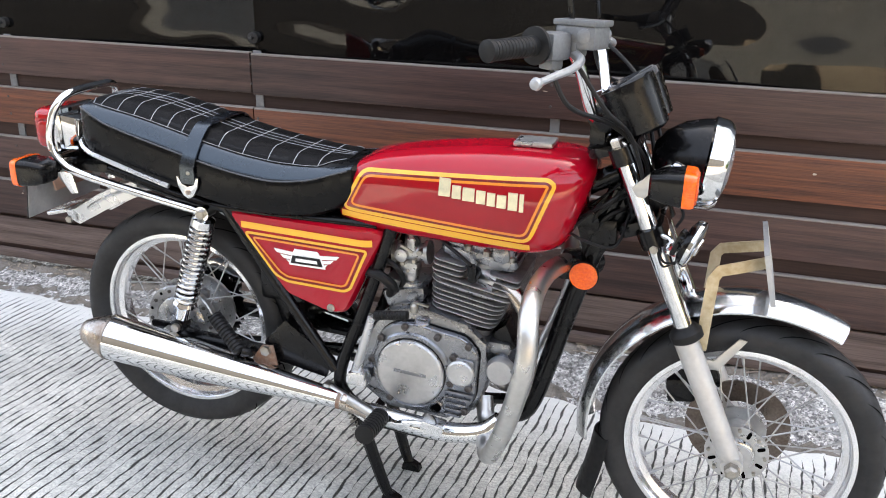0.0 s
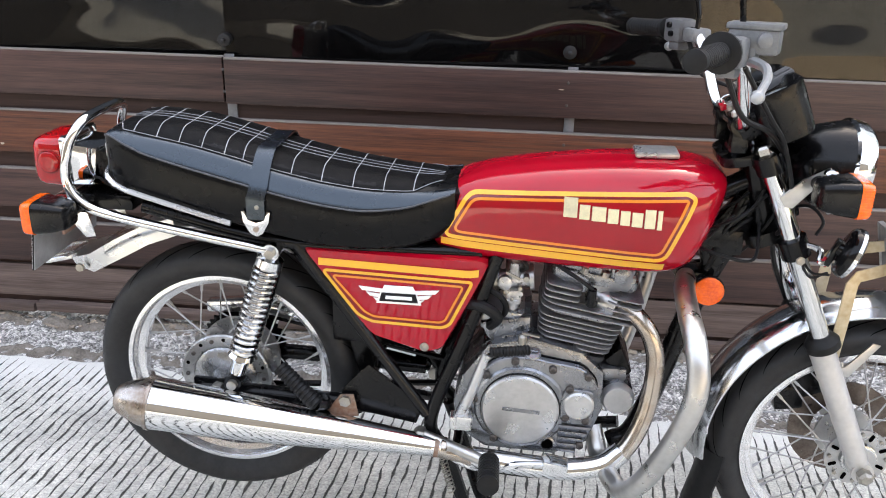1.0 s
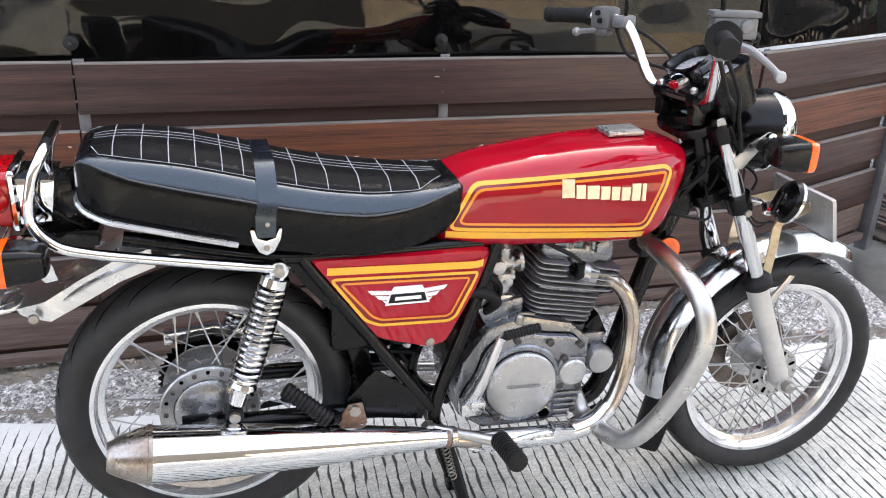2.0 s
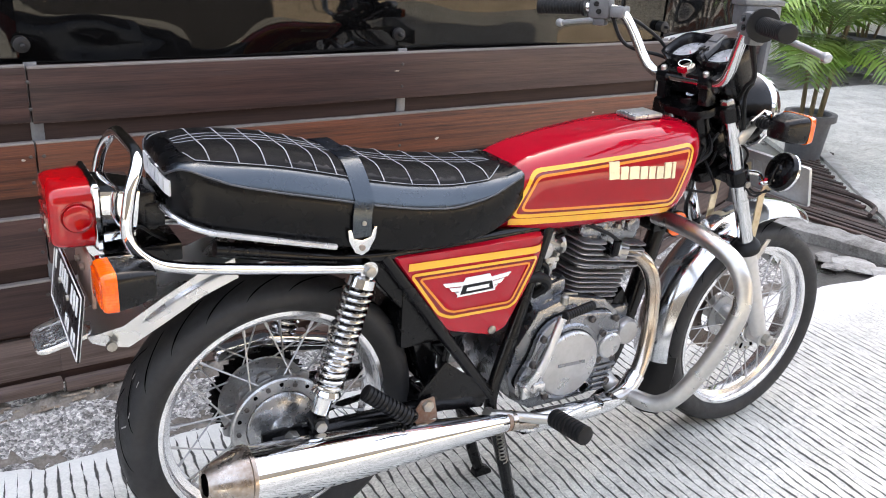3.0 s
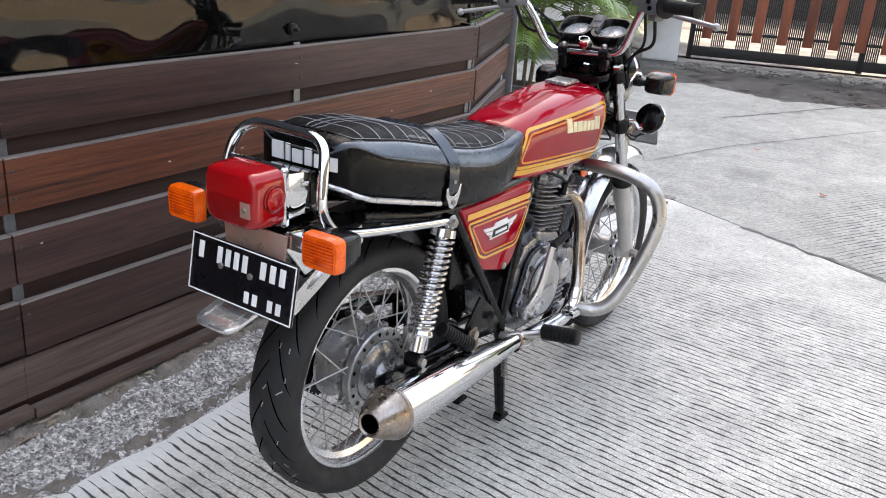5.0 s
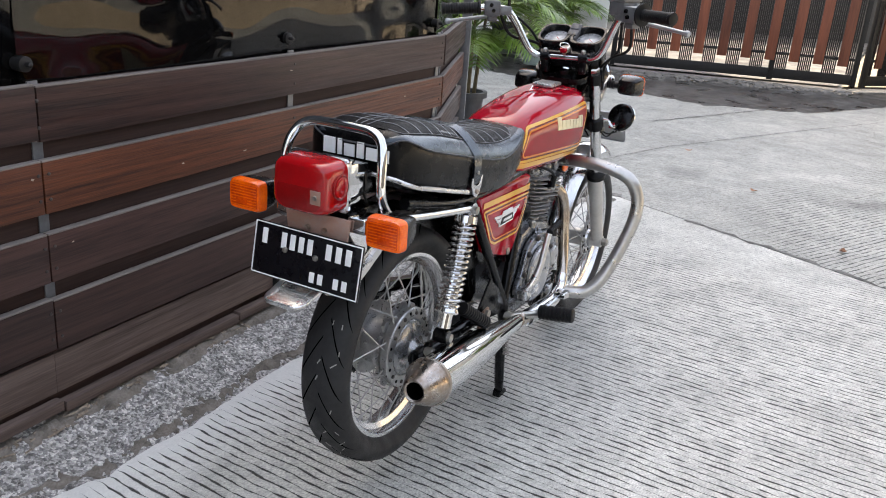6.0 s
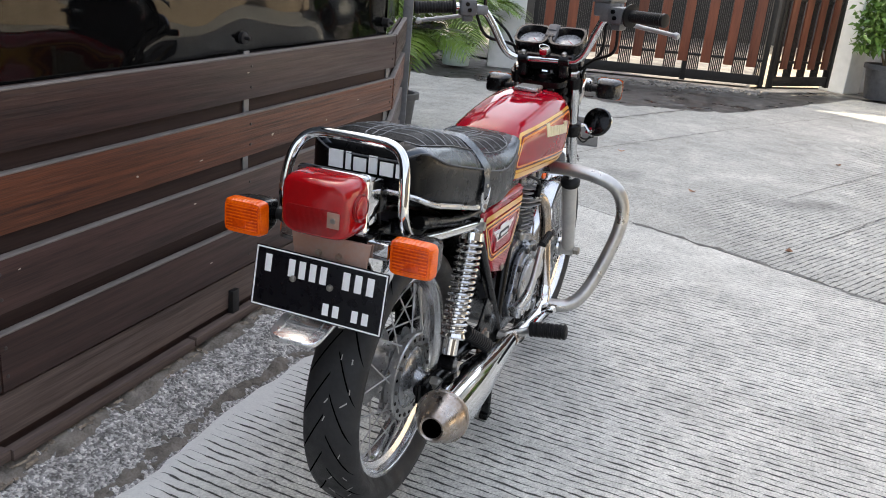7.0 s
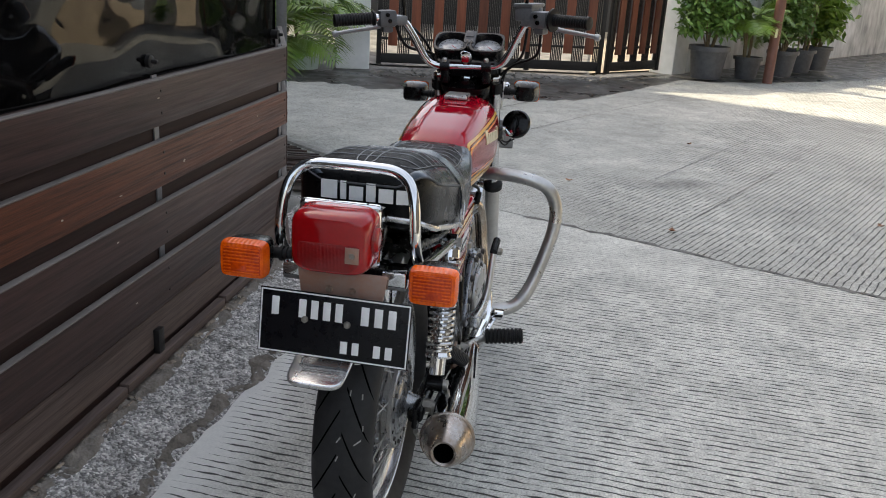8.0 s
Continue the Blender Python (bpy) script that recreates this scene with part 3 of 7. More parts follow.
def fence_run(root, cols, uprights, seed=0):
    for a, b in zip(cols, cols[1:]):
        for r, (z0, z1) in enumerate(ROWS_Z):
            jit = random.Random(seed + r * 7 + int(a * 10)).uniform(-0.003, 0.003)
            part("board", moved(board_mesh(b - a - 0.004, z1 - z0, r), pose((a + b) / 2, 0.011, (z0 + z1) / 2 + jit)),
                 RED_PLANK if r == 1 else PLANK, root)
            # worn pale top edge
            part("board_edge", moved(box(b - a - 0.004, 0.021, 0.004, 0.001), pose((a + b) / 2, 0.0115, z1 + 0.0021 + jit)), WOOD_EDGE, root)
        part("kick_board", box(b - a, 0.014, 0.11, 0.002, pose((a + b) / 2, 0.022, 0.145)), WEATHERED, root)
        for k in range(3):
            w3 = (b - a) / 3
            part("sill_board", box(w3 - 0.006, 0.030, 0.030, 0.005, pose(a + w3 * (k + 0.5), 0.003, 0.060 + 0.004 * ((k * 7) % 3 - 1), 0, 0.15 * ((k * 5) % 3 - 1), 0)), WEATHERED, root)
        part("back_sheet", box(b - a, 0.012, 0.82, 0, pose((a + b) / 2, 0.036, 0.46)), BACK_BOARD, root)
    for u in uprights:
        part("upright", box(0.028, 0.005, 0.66, 0.001, pose(u + 0.012, 0.0265, 0.55)), GALV, root)
        for z0, z1 in ROWS_Z:
            for z in (z0 + 0.033, z1 - 0.03):
                for du in ((-0.012, 0.016) if u in cols and z1 < 0.8 else (0.0,)):
                    part("screw", lathe([(0, 0.0045), (-0.0015, 0.0045), (-0.0025, 0.002)], 8, (u + du, 0, z)), SCREW, root)


fence_run(fence, COLS, UPRIGHTS)


def wavy_sheet(x0, x1, z0, z1, seed, amp=0.024, y=0.045):
    xs, zs = np.linspace(x0, x1, 60), np.linspace(z0, z1, 50)
    bm = bmesh.new()
    vs = []
    for z in zs:
        row = []
        for x in xs:
            e = min(1, 6 * min(x - x0, x1 - x) + 0.25)
            row.append(bm.verts.new((x, y + e * (amp * noise.noise(Vector((x * 1.3, z * 3.6, seed))) + 0.25 * amp * noise.noise(Vector((x * 4.5, z * 8, seed + 9)))), z)))
        vs.append(row)
    for a, b in zip(vs, vs[1:]):
        for i in range(len(xs) - 1):
            bm.faces.new((a[i], a[i + 1], b[i + 1], b[i]))
    bmesh.ops.solidify(bm, geom=bm.faces, thickness=0.003)
    return bm


for i, (a, b) in enumerate(zip(COLS, COLS[1:])):
    part("black_sheet", wavy_sheet(a - 0.004, b + 0.004, 0.862, 2.1, 11 + i * 3, y=0.045 + 0.006 * (i % 2)), PANEL, fence, "glossy warped black plastic sheet")
for u in UPRIGHTS:
    part("eye_bolt", join(lathe([(0.03, 0.018), (-0.004, 0.018), (-0.006, 0.012)], 14, (u, 0.028, 0.918)),
                          lathe([(-0.006, 0.006), (-0.02, 0.006), (-0.022, 0.003)], 10, (u, 0.028, 0.918))), IRON, fence)
part("top_rail", box(6.1, 0.05, 0.06, 0.004, pose(-1.3, 0.04, 2.13)), IRON, fence)

for name_, f0, f1, seed_ in (("soil_band", lambda x: slab_edge(x) + 0.0, lambda x: slab_edge(x) + 0.065, 2), ("soil_band", lambda x: fence_y(x) - 0.055, lambda x: fence_y(x) + 0.03, 8)):
    bm = bmesh.new()
    prev = None
    for x in np.arange(-2.5, 2.25, 0.01):
        row = []
        for k in range(13):
            y = f0(x) + (f1(x) - f0(x)) * k / 12
            if 0 < k < 12 or seed_ == 8 and k == 0:
                y += 0.022 * noise.noise(Vector((x * 9, k * 0.15, seed_))) + 0.014 * noise.noise(Vector((x * 41, k * 0.15, seed_)))
            heap = 0.002 + 0.011 * noise.noise(Vector((x * 14, y * 22, seed_))) + 0.012 * noise.noise(Vector((x * 60, y * 60, seed_)))
            lift = heap - 0.016 * abs(k / 6 - 1) ** 3
            row.append(bm.verts.new((x, y, gutter_z(x, y) + (lift if 0 < k < 12 else -0.014))))
        if prev:
            for i in range(12):
                bm.faces.new((prev[i], row[i], row[i + 1], prev[i + 1]))
        prev = row
    tagged(part(name_, bm, GRIT), "brown grit washed along the gutter", "grit", kind="stuff")
FLECK = material("pale_paint_fleck", (0.62, 0.56, 0.47), 0.7, second=(0.35, 0.27, 0.2), scale=60)
rng = random.Random(31)
for k in range(20):
    x, (z0, z1) = rng.uniform(-2.6, 1.6), ROWS_Z[rng.choice((0, 1, 1, 1, 2, 3))]
    z = rng.uniform(z0 + 0.02, z1 - 0.02)
    w, h = rng.uniform(0.003, 0.011), rng.uniform(0.002, 0.006)
    n_ = 7
    bm = bmesh.new()
    bm.faces.new([bm.verts.new((x + w * math.cos(6.283 * i / n_) * rng.uniform(0.5, 1.1), -0.0006, z + h * math.sin(6.283 * i / n_) * rng.uniform(0.5, 1.1))) for i in range(n_)])
    part("paint_fleck", bm, FLECK, fence, smooth=False)
# added black block stands in for the dark notch at the fence foot
part("foot_block", box(0.035, 0.02, 0.09, 0.003, pose(0.575, 0.0075, 0.105)), IRON, fence, "dark block standing in for a black notch under the lowest plank")
TWIG = material("dry_twig", (0.40, 0.33, 0.25), 0.8, second=(0.07, 0.05, 0.036), scale=25)
rng = random.Random(9)
bm = bmesh.new()
for k in range(260):
    x = rng.uniform(-3.0, 1.75)
    y = fence_y(x) - abs(rng.gauss(0, 0.022)) - 0.002
    z = gutter_z(x, y) + 0.006
    a, ln = rng.gauss(0, 0.5), rng.uniform(0.006, 0.03) if rng.random() < 0.4 else rng.uniform(0.003, 0.010)
    d = Vector((math.cos(a), math.sin(a) * 0.5, rng.uniform(-0.15, 0.2))) * ln
    s = Vector((0, 0, rng.uniform(0.0012, 0.004))) if rng.random() < 0.8 else Vector((0, 0.006, 0.003))
    t_ = Vector((0, 1, 0.3)) * s.length
    c = Vector((x, y, z))
    v = [bm.verts.new(q) for q in (c - d - t_, c - d + s, c - d + t_, c + d - t_, c + d + s, c + d + t_)]
    for f in ((0, 1, 4, 3), (1, 2, 5, 4), (0, 3, 5, 2), (0, 2, 1), (3, 4, 5)):
        bm.faces.new([v[i] for i in f])
tagged(part("litter", bm, TWIG, smooth=False), "dry twigs and bits of leaf along the fence foot", "litter", kind="stuff")

RETURN_AT = FENCE @ Vector((1.708, 0.0, 0))
back_run = thing("wall_return", "short angled end of the brown plank fence", "fence", pose(RETURN_AT.x, RETURN_AT.y, 0, 0, 0, 23.5), kind="structure")
fence_run(back_run, [0.0, 0.93], [0.03], seed=50)
part("black_sheet", wavy_sheet(0.0, 0.95, 0.88, 2.1, 31), PANEL, back_run)
part("post", box(0.05, 0.05, 2.2, 0.003, pose(0.965, 0.0, 1.1)), GALV, back_run, "galvanised square steel post")

# plain houses added to shape the light: those behind the fence keep the sun off the lane, the ones across it stand in
# the sun
def house_block(name, x0, x1, y0, y1, h, mat, label):
    return tagged(part(name, box(x1 - x0, y1 - y0, h, 0, pose((x0 + x1) / 2, (y0 + y1) / 2, h / 2 - 0.02)), mat, smooth=False), label, "wall", kind="structure")


# added sun blockers, sized so their shadow covers the lane up to the sun patch
house_block("wall_house_near", -16, 3.0, 7.0, 10.0, 14.5, PLASTER, "plain unseen block added behind the fence to shade the lane")
house_block("wall_house_side", 3.0, 10.8, 4.7, 9.0, 9.8, PLASTER, "plain pale block added behind the palms to shade the lane")
SUNNY_WALL = material("sunny_tan_wall", (0.64, 0.53, 0.395), 0.8, second=(0.44, 0.36, 0.26), scale=0.8, grain=0.2, grain_scale=60)
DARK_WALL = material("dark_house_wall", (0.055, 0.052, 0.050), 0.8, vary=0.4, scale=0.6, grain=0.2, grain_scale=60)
# unseen dark walls, added so chrome and black sheets mirror a dark band
house_block("wall_south", -16, 3.2, -9.6, -9.2, 5.5, DARK_WALL, "unseen dark wall added across the lane for dark reflections")
house_block("wall_southeast", 3.2, 24.0, -9.6, -9.2, 1.7, SUNNY_WALL, "plain light tan garden wall across the lane")
house_block("wall_southhouse", 3.2, 24.0, -12.4, -12.0, 6.5, DARK_WALL, "unseen dark wall added behind the garden wall for dark reflections")
house_block("wall_west", -14.0, -13.7, -9.2, 2.4, 3.4, PLASTER, "plain white wall closing the lane behind")

# white walls at the end of the lane
def wall_between(name, a, b, h, t, mat, label):
    a, b = Vector((*a, 0)), Vector((*b, 0))
    d = b - a
    ang = math.degrees(math.atan2(d.y, d.x))
    ob = part(name, box(d.length, t, h, 0.01, pose(*((a + b) / 2 + Vector((0, 0, h / 2 - 0.03))), 0, 0, ang)), mat, smooth=False)
    return tagged(ob, label, "wall", kind="structure")


wall_between("wall_east", (10.62, -1.13), (22.0, -8.2), 2.2, 0.2, MOULDY, "white plaster wall streaked with black mould")
wall_between("wall_pillar", (10.32, -0.92), (10.62, -1.10), 2.2, 0.34, PLASTER, "white plaster gate pillar")
wall_between("wall_pillar", (8.20, 2.86), (8.34, 2.50), 2.2, 0.30, PLASTER, "white plaster gate pillar")
# added wall closing the view, coloured dark to dim the gaps in the gate
wall_between("wall_court", (14.2, 8.0), (19.6, -5.5), 3.2, 0.3, DARK_WALL, "dark backdrop wall added behind the gate")
# one court ground in two tones: the darker part has shade painted in
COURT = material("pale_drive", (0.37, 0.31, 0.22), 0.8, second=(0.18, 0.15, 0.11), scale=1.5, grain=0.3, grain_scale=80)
COURT_SHADE = material("damp_yard", (0.22, 0.205, 0.18), 0.7, second=(0.06, 0.055, 0.05), scale=1.2, grain=0.3, grain_scale=80, rough_vary=0.2)
for nm, mt, lb, pts in (("ground_yard", COURT_SHADE, "court behind the gate with its shade painted dark grey", ((8.62, 2.45), (9.50, 0.02), (19.4, 0.40), (16.6, 5.0), (14.1, 8.0), (9.0, 4.6))),
                        ("ground_drive", COURT, "pale sunlit part of the court behind the narrow gate leaf", ((9.52, -0.02), (10.4, -0.75), (10.9, -1.0), (19.4, -5.4), (19.4, 0.36)))):
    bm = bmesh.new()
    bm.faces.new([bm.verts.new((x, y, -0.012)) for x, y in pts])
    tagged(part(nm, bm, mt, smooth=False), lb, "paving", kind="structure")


# ---- motorcycle ----
bike = thing("motorcycle", "red vintage motorcycle with yellow stripes standing on its centre stand", "motorcycle",
             pose(0, -0.032, 0, 0, 0, 1.85))
REAR_AXLE, FRONT_AXLE = Vector((-0.020, 0, 0.368)), Vector((1.258, 0, 0.288))


SECTION = [(0.62, 0.0), (0.86, 0.20), (0.97, 0.40), (1.0, 0.55), (0.96, 0.70), (0.84, 0.83), (0.64, 0.925), (0.42, 0.972), (0.20, 0.994), (0.0, 1.0)]


def tyre_mesh(R, width, rim_r, seg=96):
    """A tyre round y: beads in the rim, bulging sidewalls, a rounded crown."""
    side = [(width / 2 * a, rim_r + 0.002 + (R - rim_r - 0.002) * b) for a, b in SECTION]
    prof = [(-y, r) for y, r in side] + side[-2::-1]
    inner = [(0.26 * width, rim_r - 0.004), (-0.26 * width, rim_r - 0.004)]
    return lathe(prof + inner, seg, closed=True)


def crown_r(R, width, rim_r, y):
    """The tyre's radius at y on its tread."""
    k = min(0.995, abs(y) / (width / 2))
    return rim_r + 0.002 + (R - rim_r - 0.002) * float(np.interp(k, [q[0] for q in SECTION[:2:-1]], [q[1] for q in SECTION[:2:-1]]))


def rounded_slot(length, width):
    """The outline of a slot with round ends, in x and z."""
    r, k = width / 2, length / 2 - width / 2
    return [(k * (1 if math.cos(a) > 0 else -1) + r * math.cos(a), r * math.sin(a)) for a in (2 * math.pi * (i + 0.5) / 12 for i in range(12))]


def wheel(name, axle, R, width, rim_r, label, disc):
    hub_w = 0.062 if disc else 0.07
    if disc:
        hub = join(lathe([(-hub_w, 0.020), (-hub_w, 0.030), (-0.045, 0.030), (-0.045, 0.062), (-0.039, 0.062), (-0.039, 0.032), (0.039, 0.032),
                          (0.039, 0.058), (0.045, 0.058), (0.045, 0.030), (hub_w, 0.028), (hub_w, 0.015)], 40))
    else:
        prof = [(-0.050, 0.02), (-0.050, 0.066), (-0.053, 0.068), (-0.053, 0.091), (-0.050, 0.094), (-0.043, 0.094), (-0.041, 0.089), (-0.031, 0.089), (-0.030, 0.082),
                (-0.018, 0.082), (-0.016, 0.060), (0.040, 0.060), (0.041, 0.088), (0.048, 0.088), (0.05, 0.07), (0.06, 0.03)]
        lobes = [((0.101 if k % 4 < 2 else 0.088) * math.cos(2 * math.pi * k / 56), (0.101 if k % 4 < 2 else 0.088) * math.sin(2 * math.pi * k / 56)) for k in range(56)]
        hub = join(lathe(prof, 48), slab(lobes, 0.008, 0, pose(0, -0.024, 0)))
    w = part(name, moved(hub, Matrix.Translation(axle)), COVER_ALU if disc else HUB_ALU, bike, label)
    part("tyre", moved(tyre_mesh(R, width, rim_r - 0.004), Matrix.Translation(axle)), RUBBER, w, "worn black rubber tyre")
    # tread cuts
    cuts = bmesh.new()
    n = 24 if disc else 22
    for i in range(n):
        for sgn in (-1, 1):
            pts = []
            for k in range(16):
                t = 0.06 + 0.86 * k / 15
                y = sgn * width / 2 * t
                rr = crown_r(R, width, rim_r - 0.004, y) + 0.0014
                a = 2 * math.pi * (i + (0.5 if sgn > 0 else 0)) / n + t * 0.40
                pts.append((Vector((rr * math.cos(a), y, rr * math.sin(a))), k))
            prev = None
            for p, q in pts:
                side = Vector((-p.z, 0, p.x)).normalized() * 0.0028 * (1.0 + 0.2 * math.sin(q / 5.0)) * min(1.0, (15.5 - q) / 4)
                va, vb = cuts.verts.new(p - side + axle), cuts.verts.new(p + side + axle)
                if prev:
                    cuts.faces.new((prev[0], prev[1], vb, va))
                prev = (va, vb)
    part("tread_cut", cuts, TREAD, w)
    if not disc:
        rng = random.Random(5)
        for k in range(16):
            a, y, turn = radians(rng.uniform(150, 235)), rng.uniform(-0.042, 0.004), rng.uniform(-0.5, 1.0)
            pts = [Vector(((crown_r(R, width, rim_r - 0.004, y + d * turn) + 0.0012) * math.cos(a + d * 3), y + d * turn, (crown_r(R, width, rim_r - 0.004, y + d * turn) + 0.0012) * math.sin(a + d * 3))) + axle for d in (-0.006, -0.002, 0.002, 0.006)]
            part("scuff", ribbon(pts, rng.uniform(0.0012, 0.0026), (math.cos(a), 0, math.sin(a)), 0.0006), SCUFF, w)
    side = [(0.033, rim_r + 0.001), (0.0355, rim_r), (0.0360, rim_r - 0.009), (0.0345, rim_r - 0.0105), (0.028, rim_r - 0.0125), (0.019, rim_r - 0.0150), (0.013, rim_r - 0.0265), (0.008, rim_r - 0.0275)]
    rim_prof = [(-y, r) for y, r in side] + side[::-1] + [(0.02, rim_r - 0.006), (-0.02, rim_r - 0.006)]
    part("rim", moved(lathe(rim_prof, 96, closed=True), Matrix.Translation(axle)), RIM_ALU, w, "polished aluminium rim")
    fl_r = 0.056 if disc else 0.083
    fl_y = 0.042 if disc else 0.045
    spoke = None
    for i in range(36):
        side = -1 if i % 2 else 1
        a0 = 2 * math.pi * i / 36
        a1 = a0 + (0.42 if (i // 2) % 2 else -0.42)
        p = Vector((fl_r * math.cos(a0), side * fl_y, fl_r * math.sin(a0)))
        q = Vector(((rim_r - 0.026) * math.cos(a1), side * 0.010, (rim_r - 0.026) * math.sin(a1)))
        if spoke is None or i < 4:
            s = part("spoke", join(rod(p, q, 0.0017, 6), rod(q, q + (q - p).normalized() * -0.014, 0.0030, 6)), SPOKE_STEEL, w)
            s.matrix_basis = Matrix.Translation(axle)
            spoke = spoke or []
            spoke.append(s)
        else:
            again(spoke[i % 4], Matrix.Translation(axle) @ Matrix.Rotation(-2 * math.pi * (i - i % 4) / 36, 4, "Y"), w)
    if disc:
        d = lathe([(0.062, 0.060), (0.062, 0.106), (0.067, 0.106), (0.067, 0.060)], 56, closed=True)
        part("brake_disc", moved(d, Matrix.Translation(axle)), DISC_STEEL, w, "brown-stained steel brake disc")
        for k in range(8):
            a = 2 * math.pi * k / 8
            part("bolt", moved(lathe([(-0.05, 0.004), (-0.044, 0.004)], 6, (0.054 * math.cos(a), 0, 0.054 * math.sin(a))), Matrix.Translation(axle)), BOLT, w)
            a += math.pi / 8
            part("hub_slot", moved(slab(rounded_slot(0.016, 0.007), 0.003, 0, pose(0, -0.0455, 0) @ Matrix.Rotation(-a, 4, "Y") @ pose(0.049, 0, 0)), Matrix.Translation(axle)), TREAD, w)
        part("hub_ring", moved(lathe([(-0.046, 0.036), (-0.054, 0.034), (-0.056, 0.030), (-0.056, 0.020)], 32), Matrix.Translation(axle)), WORN_CHROME, w)
    else:
        for k in range(10):
            a = 2 * math.pi * k / 10
            part("rivet", moved(lathe([(-0.0570, 0.003), (-0.0560, 0.0045), (-0.052, 0.0048)], 8, (0.081 * math.cos(a), 0, 0.081 * math.sin(a))), Matrix.Translation(axle)), SCREW, w)
            a += math.pi / 10
            part("spoke_hole", moved(lathe([(-0.0542, 0.0005), (-0.0542, 0.0040), (-0.050, 0.0040)], 8, (0.083 * math.cos(a), 0, 0.083 * math.sin(a))), Matrix.Translation(axle)), TREAD, w)
    part("axle", rod(axle + Vector((0, -0.115 if disc else -0.112, 0)), axle + Vector((0, 0.115 if disc else 0.112, 0)), 0.008, 10), BOLT, w)
    return w


DISC_STEEL = material("worn_disc_steel", (0.20, 0.17, 0.15), 0.35, 1.0, second=(0.11, 0.085, 0.07), scale=30, rough_vary=0.1)
HUB_ALU = material("hub_alloy", (0.48, 0.48, 0.475), 0.34, 0.85, vary=0.35, scale=40, rough_vary=0.1, grain=0.15, grain_scale=500)
PLATE_GREY = material("drum_plate_alloy", (0.34, 0.345, 0.35), 0.27, 0.8, vary=0.25, scale=30, rough_vary=0.08)
SCUFF = material("pale_scuff", (0.42, 0.41, 0.39), 0.8, vary=0.5, scale=90)
TREAD = material("tread_groove", (0.002, 0.002, 0.002), 0.95, vary=0.3, scale=30, spec=0.0)
rear = wheel("rear_wheel", REAR_AXLE, 0.278, 0.112, 0.2185, "spoked rear wheel with a finned drum hub", False)
front = wheel("front_wheel", FRONT_AXLE, 0.279, 0.092, 0.2235, "spoked front wheel with a disc brake", True)
# brake plate and arm on the drum
part("brake_plate", moved(lathe([(-0.048, 0.0665), (-0.054, 0.0660), (-0.057, 0.063), (-0.062, 0.045), (-0.066, 0.026), (-0.076, 0.020), (-0.092, 0.017), (-0.094, 0.010)], 48), Matrix.Translation(REAR_AXLE)), PLATE_GREY, bike, "dull cast drum brake plate")
part("brake_arm", tube([REAR_AXLE + Vector(v) for v in ((-0.03, -0.09, -0.045), (0.0, -0.095, -0.075), (0.03, -0.098, -0.085))], 0.006, 8), BOLT, bike)
part("brake_rod", rod(REAR_AXLE + Vector((0.03, -0.1, -0.085)), (0.42, -0.115, 0.27), 0.004, 8), BOLT, bike)

# swing arm, chain, sprocket
for sy in (-1, 1):
    part("swingarm", join(tube([(-0.055, sy * 0.088, 0.360), (0.05, sy * 0.088, 0.358), (0.38, sy * 0.088, 0.345)], 0.017, 12),
                          box(0.075, 0.012, 0.045, 0.004, pose(-0.035, sy * 0.09, 0.362))), BLACK, bike)
    part("axle_nut", lathe([(0, 0.014), (sy * 0.018, 0.014), (sy * 0.024, 0.008)], 6, (REAR_AXLE.x, sy * 0.097, REAR_AXLE.z)), BOLT, bike)
part("swingarm_cross", rod((0.26, -0.10, 0.35), (0.26, 0.10, 0.35), 0.02), BLACK, bike)
teeth = []
for k in range(84):
    a = 2 * math.pi * k / 84
    r = 0.098 if k % 2 else 0.090
    teeth.append((r * math.cos(a), r * math.sin(a)))
part("sprocket", slab(teeth, 0.005, 0, pose(REAR_AXLE.x, 0.075, REAR_AXLE.z)), BLACK, bike)
for dz0, dz1 in ((0.094, 0.030), (-0.094, -0.030)):
    part("chain", tube([(REAR_AXLE.x, 0.075, REAR_AXLE.z + dz0), (0.42, 0.075, 0.345 + dz1)], 0.007, 6, curve=False), BLACK, bike)
part("chain_guard", slab([(-0.10, 0.475), (0.0, 0.485), (0.36, 0.40), (0.36, 0.375), (0.0, 0.455), (-0.10, 0.45)], 0.03, 0.004, pose(0, 0.085, 0)), CHROME, bike, "chrome chain guard")

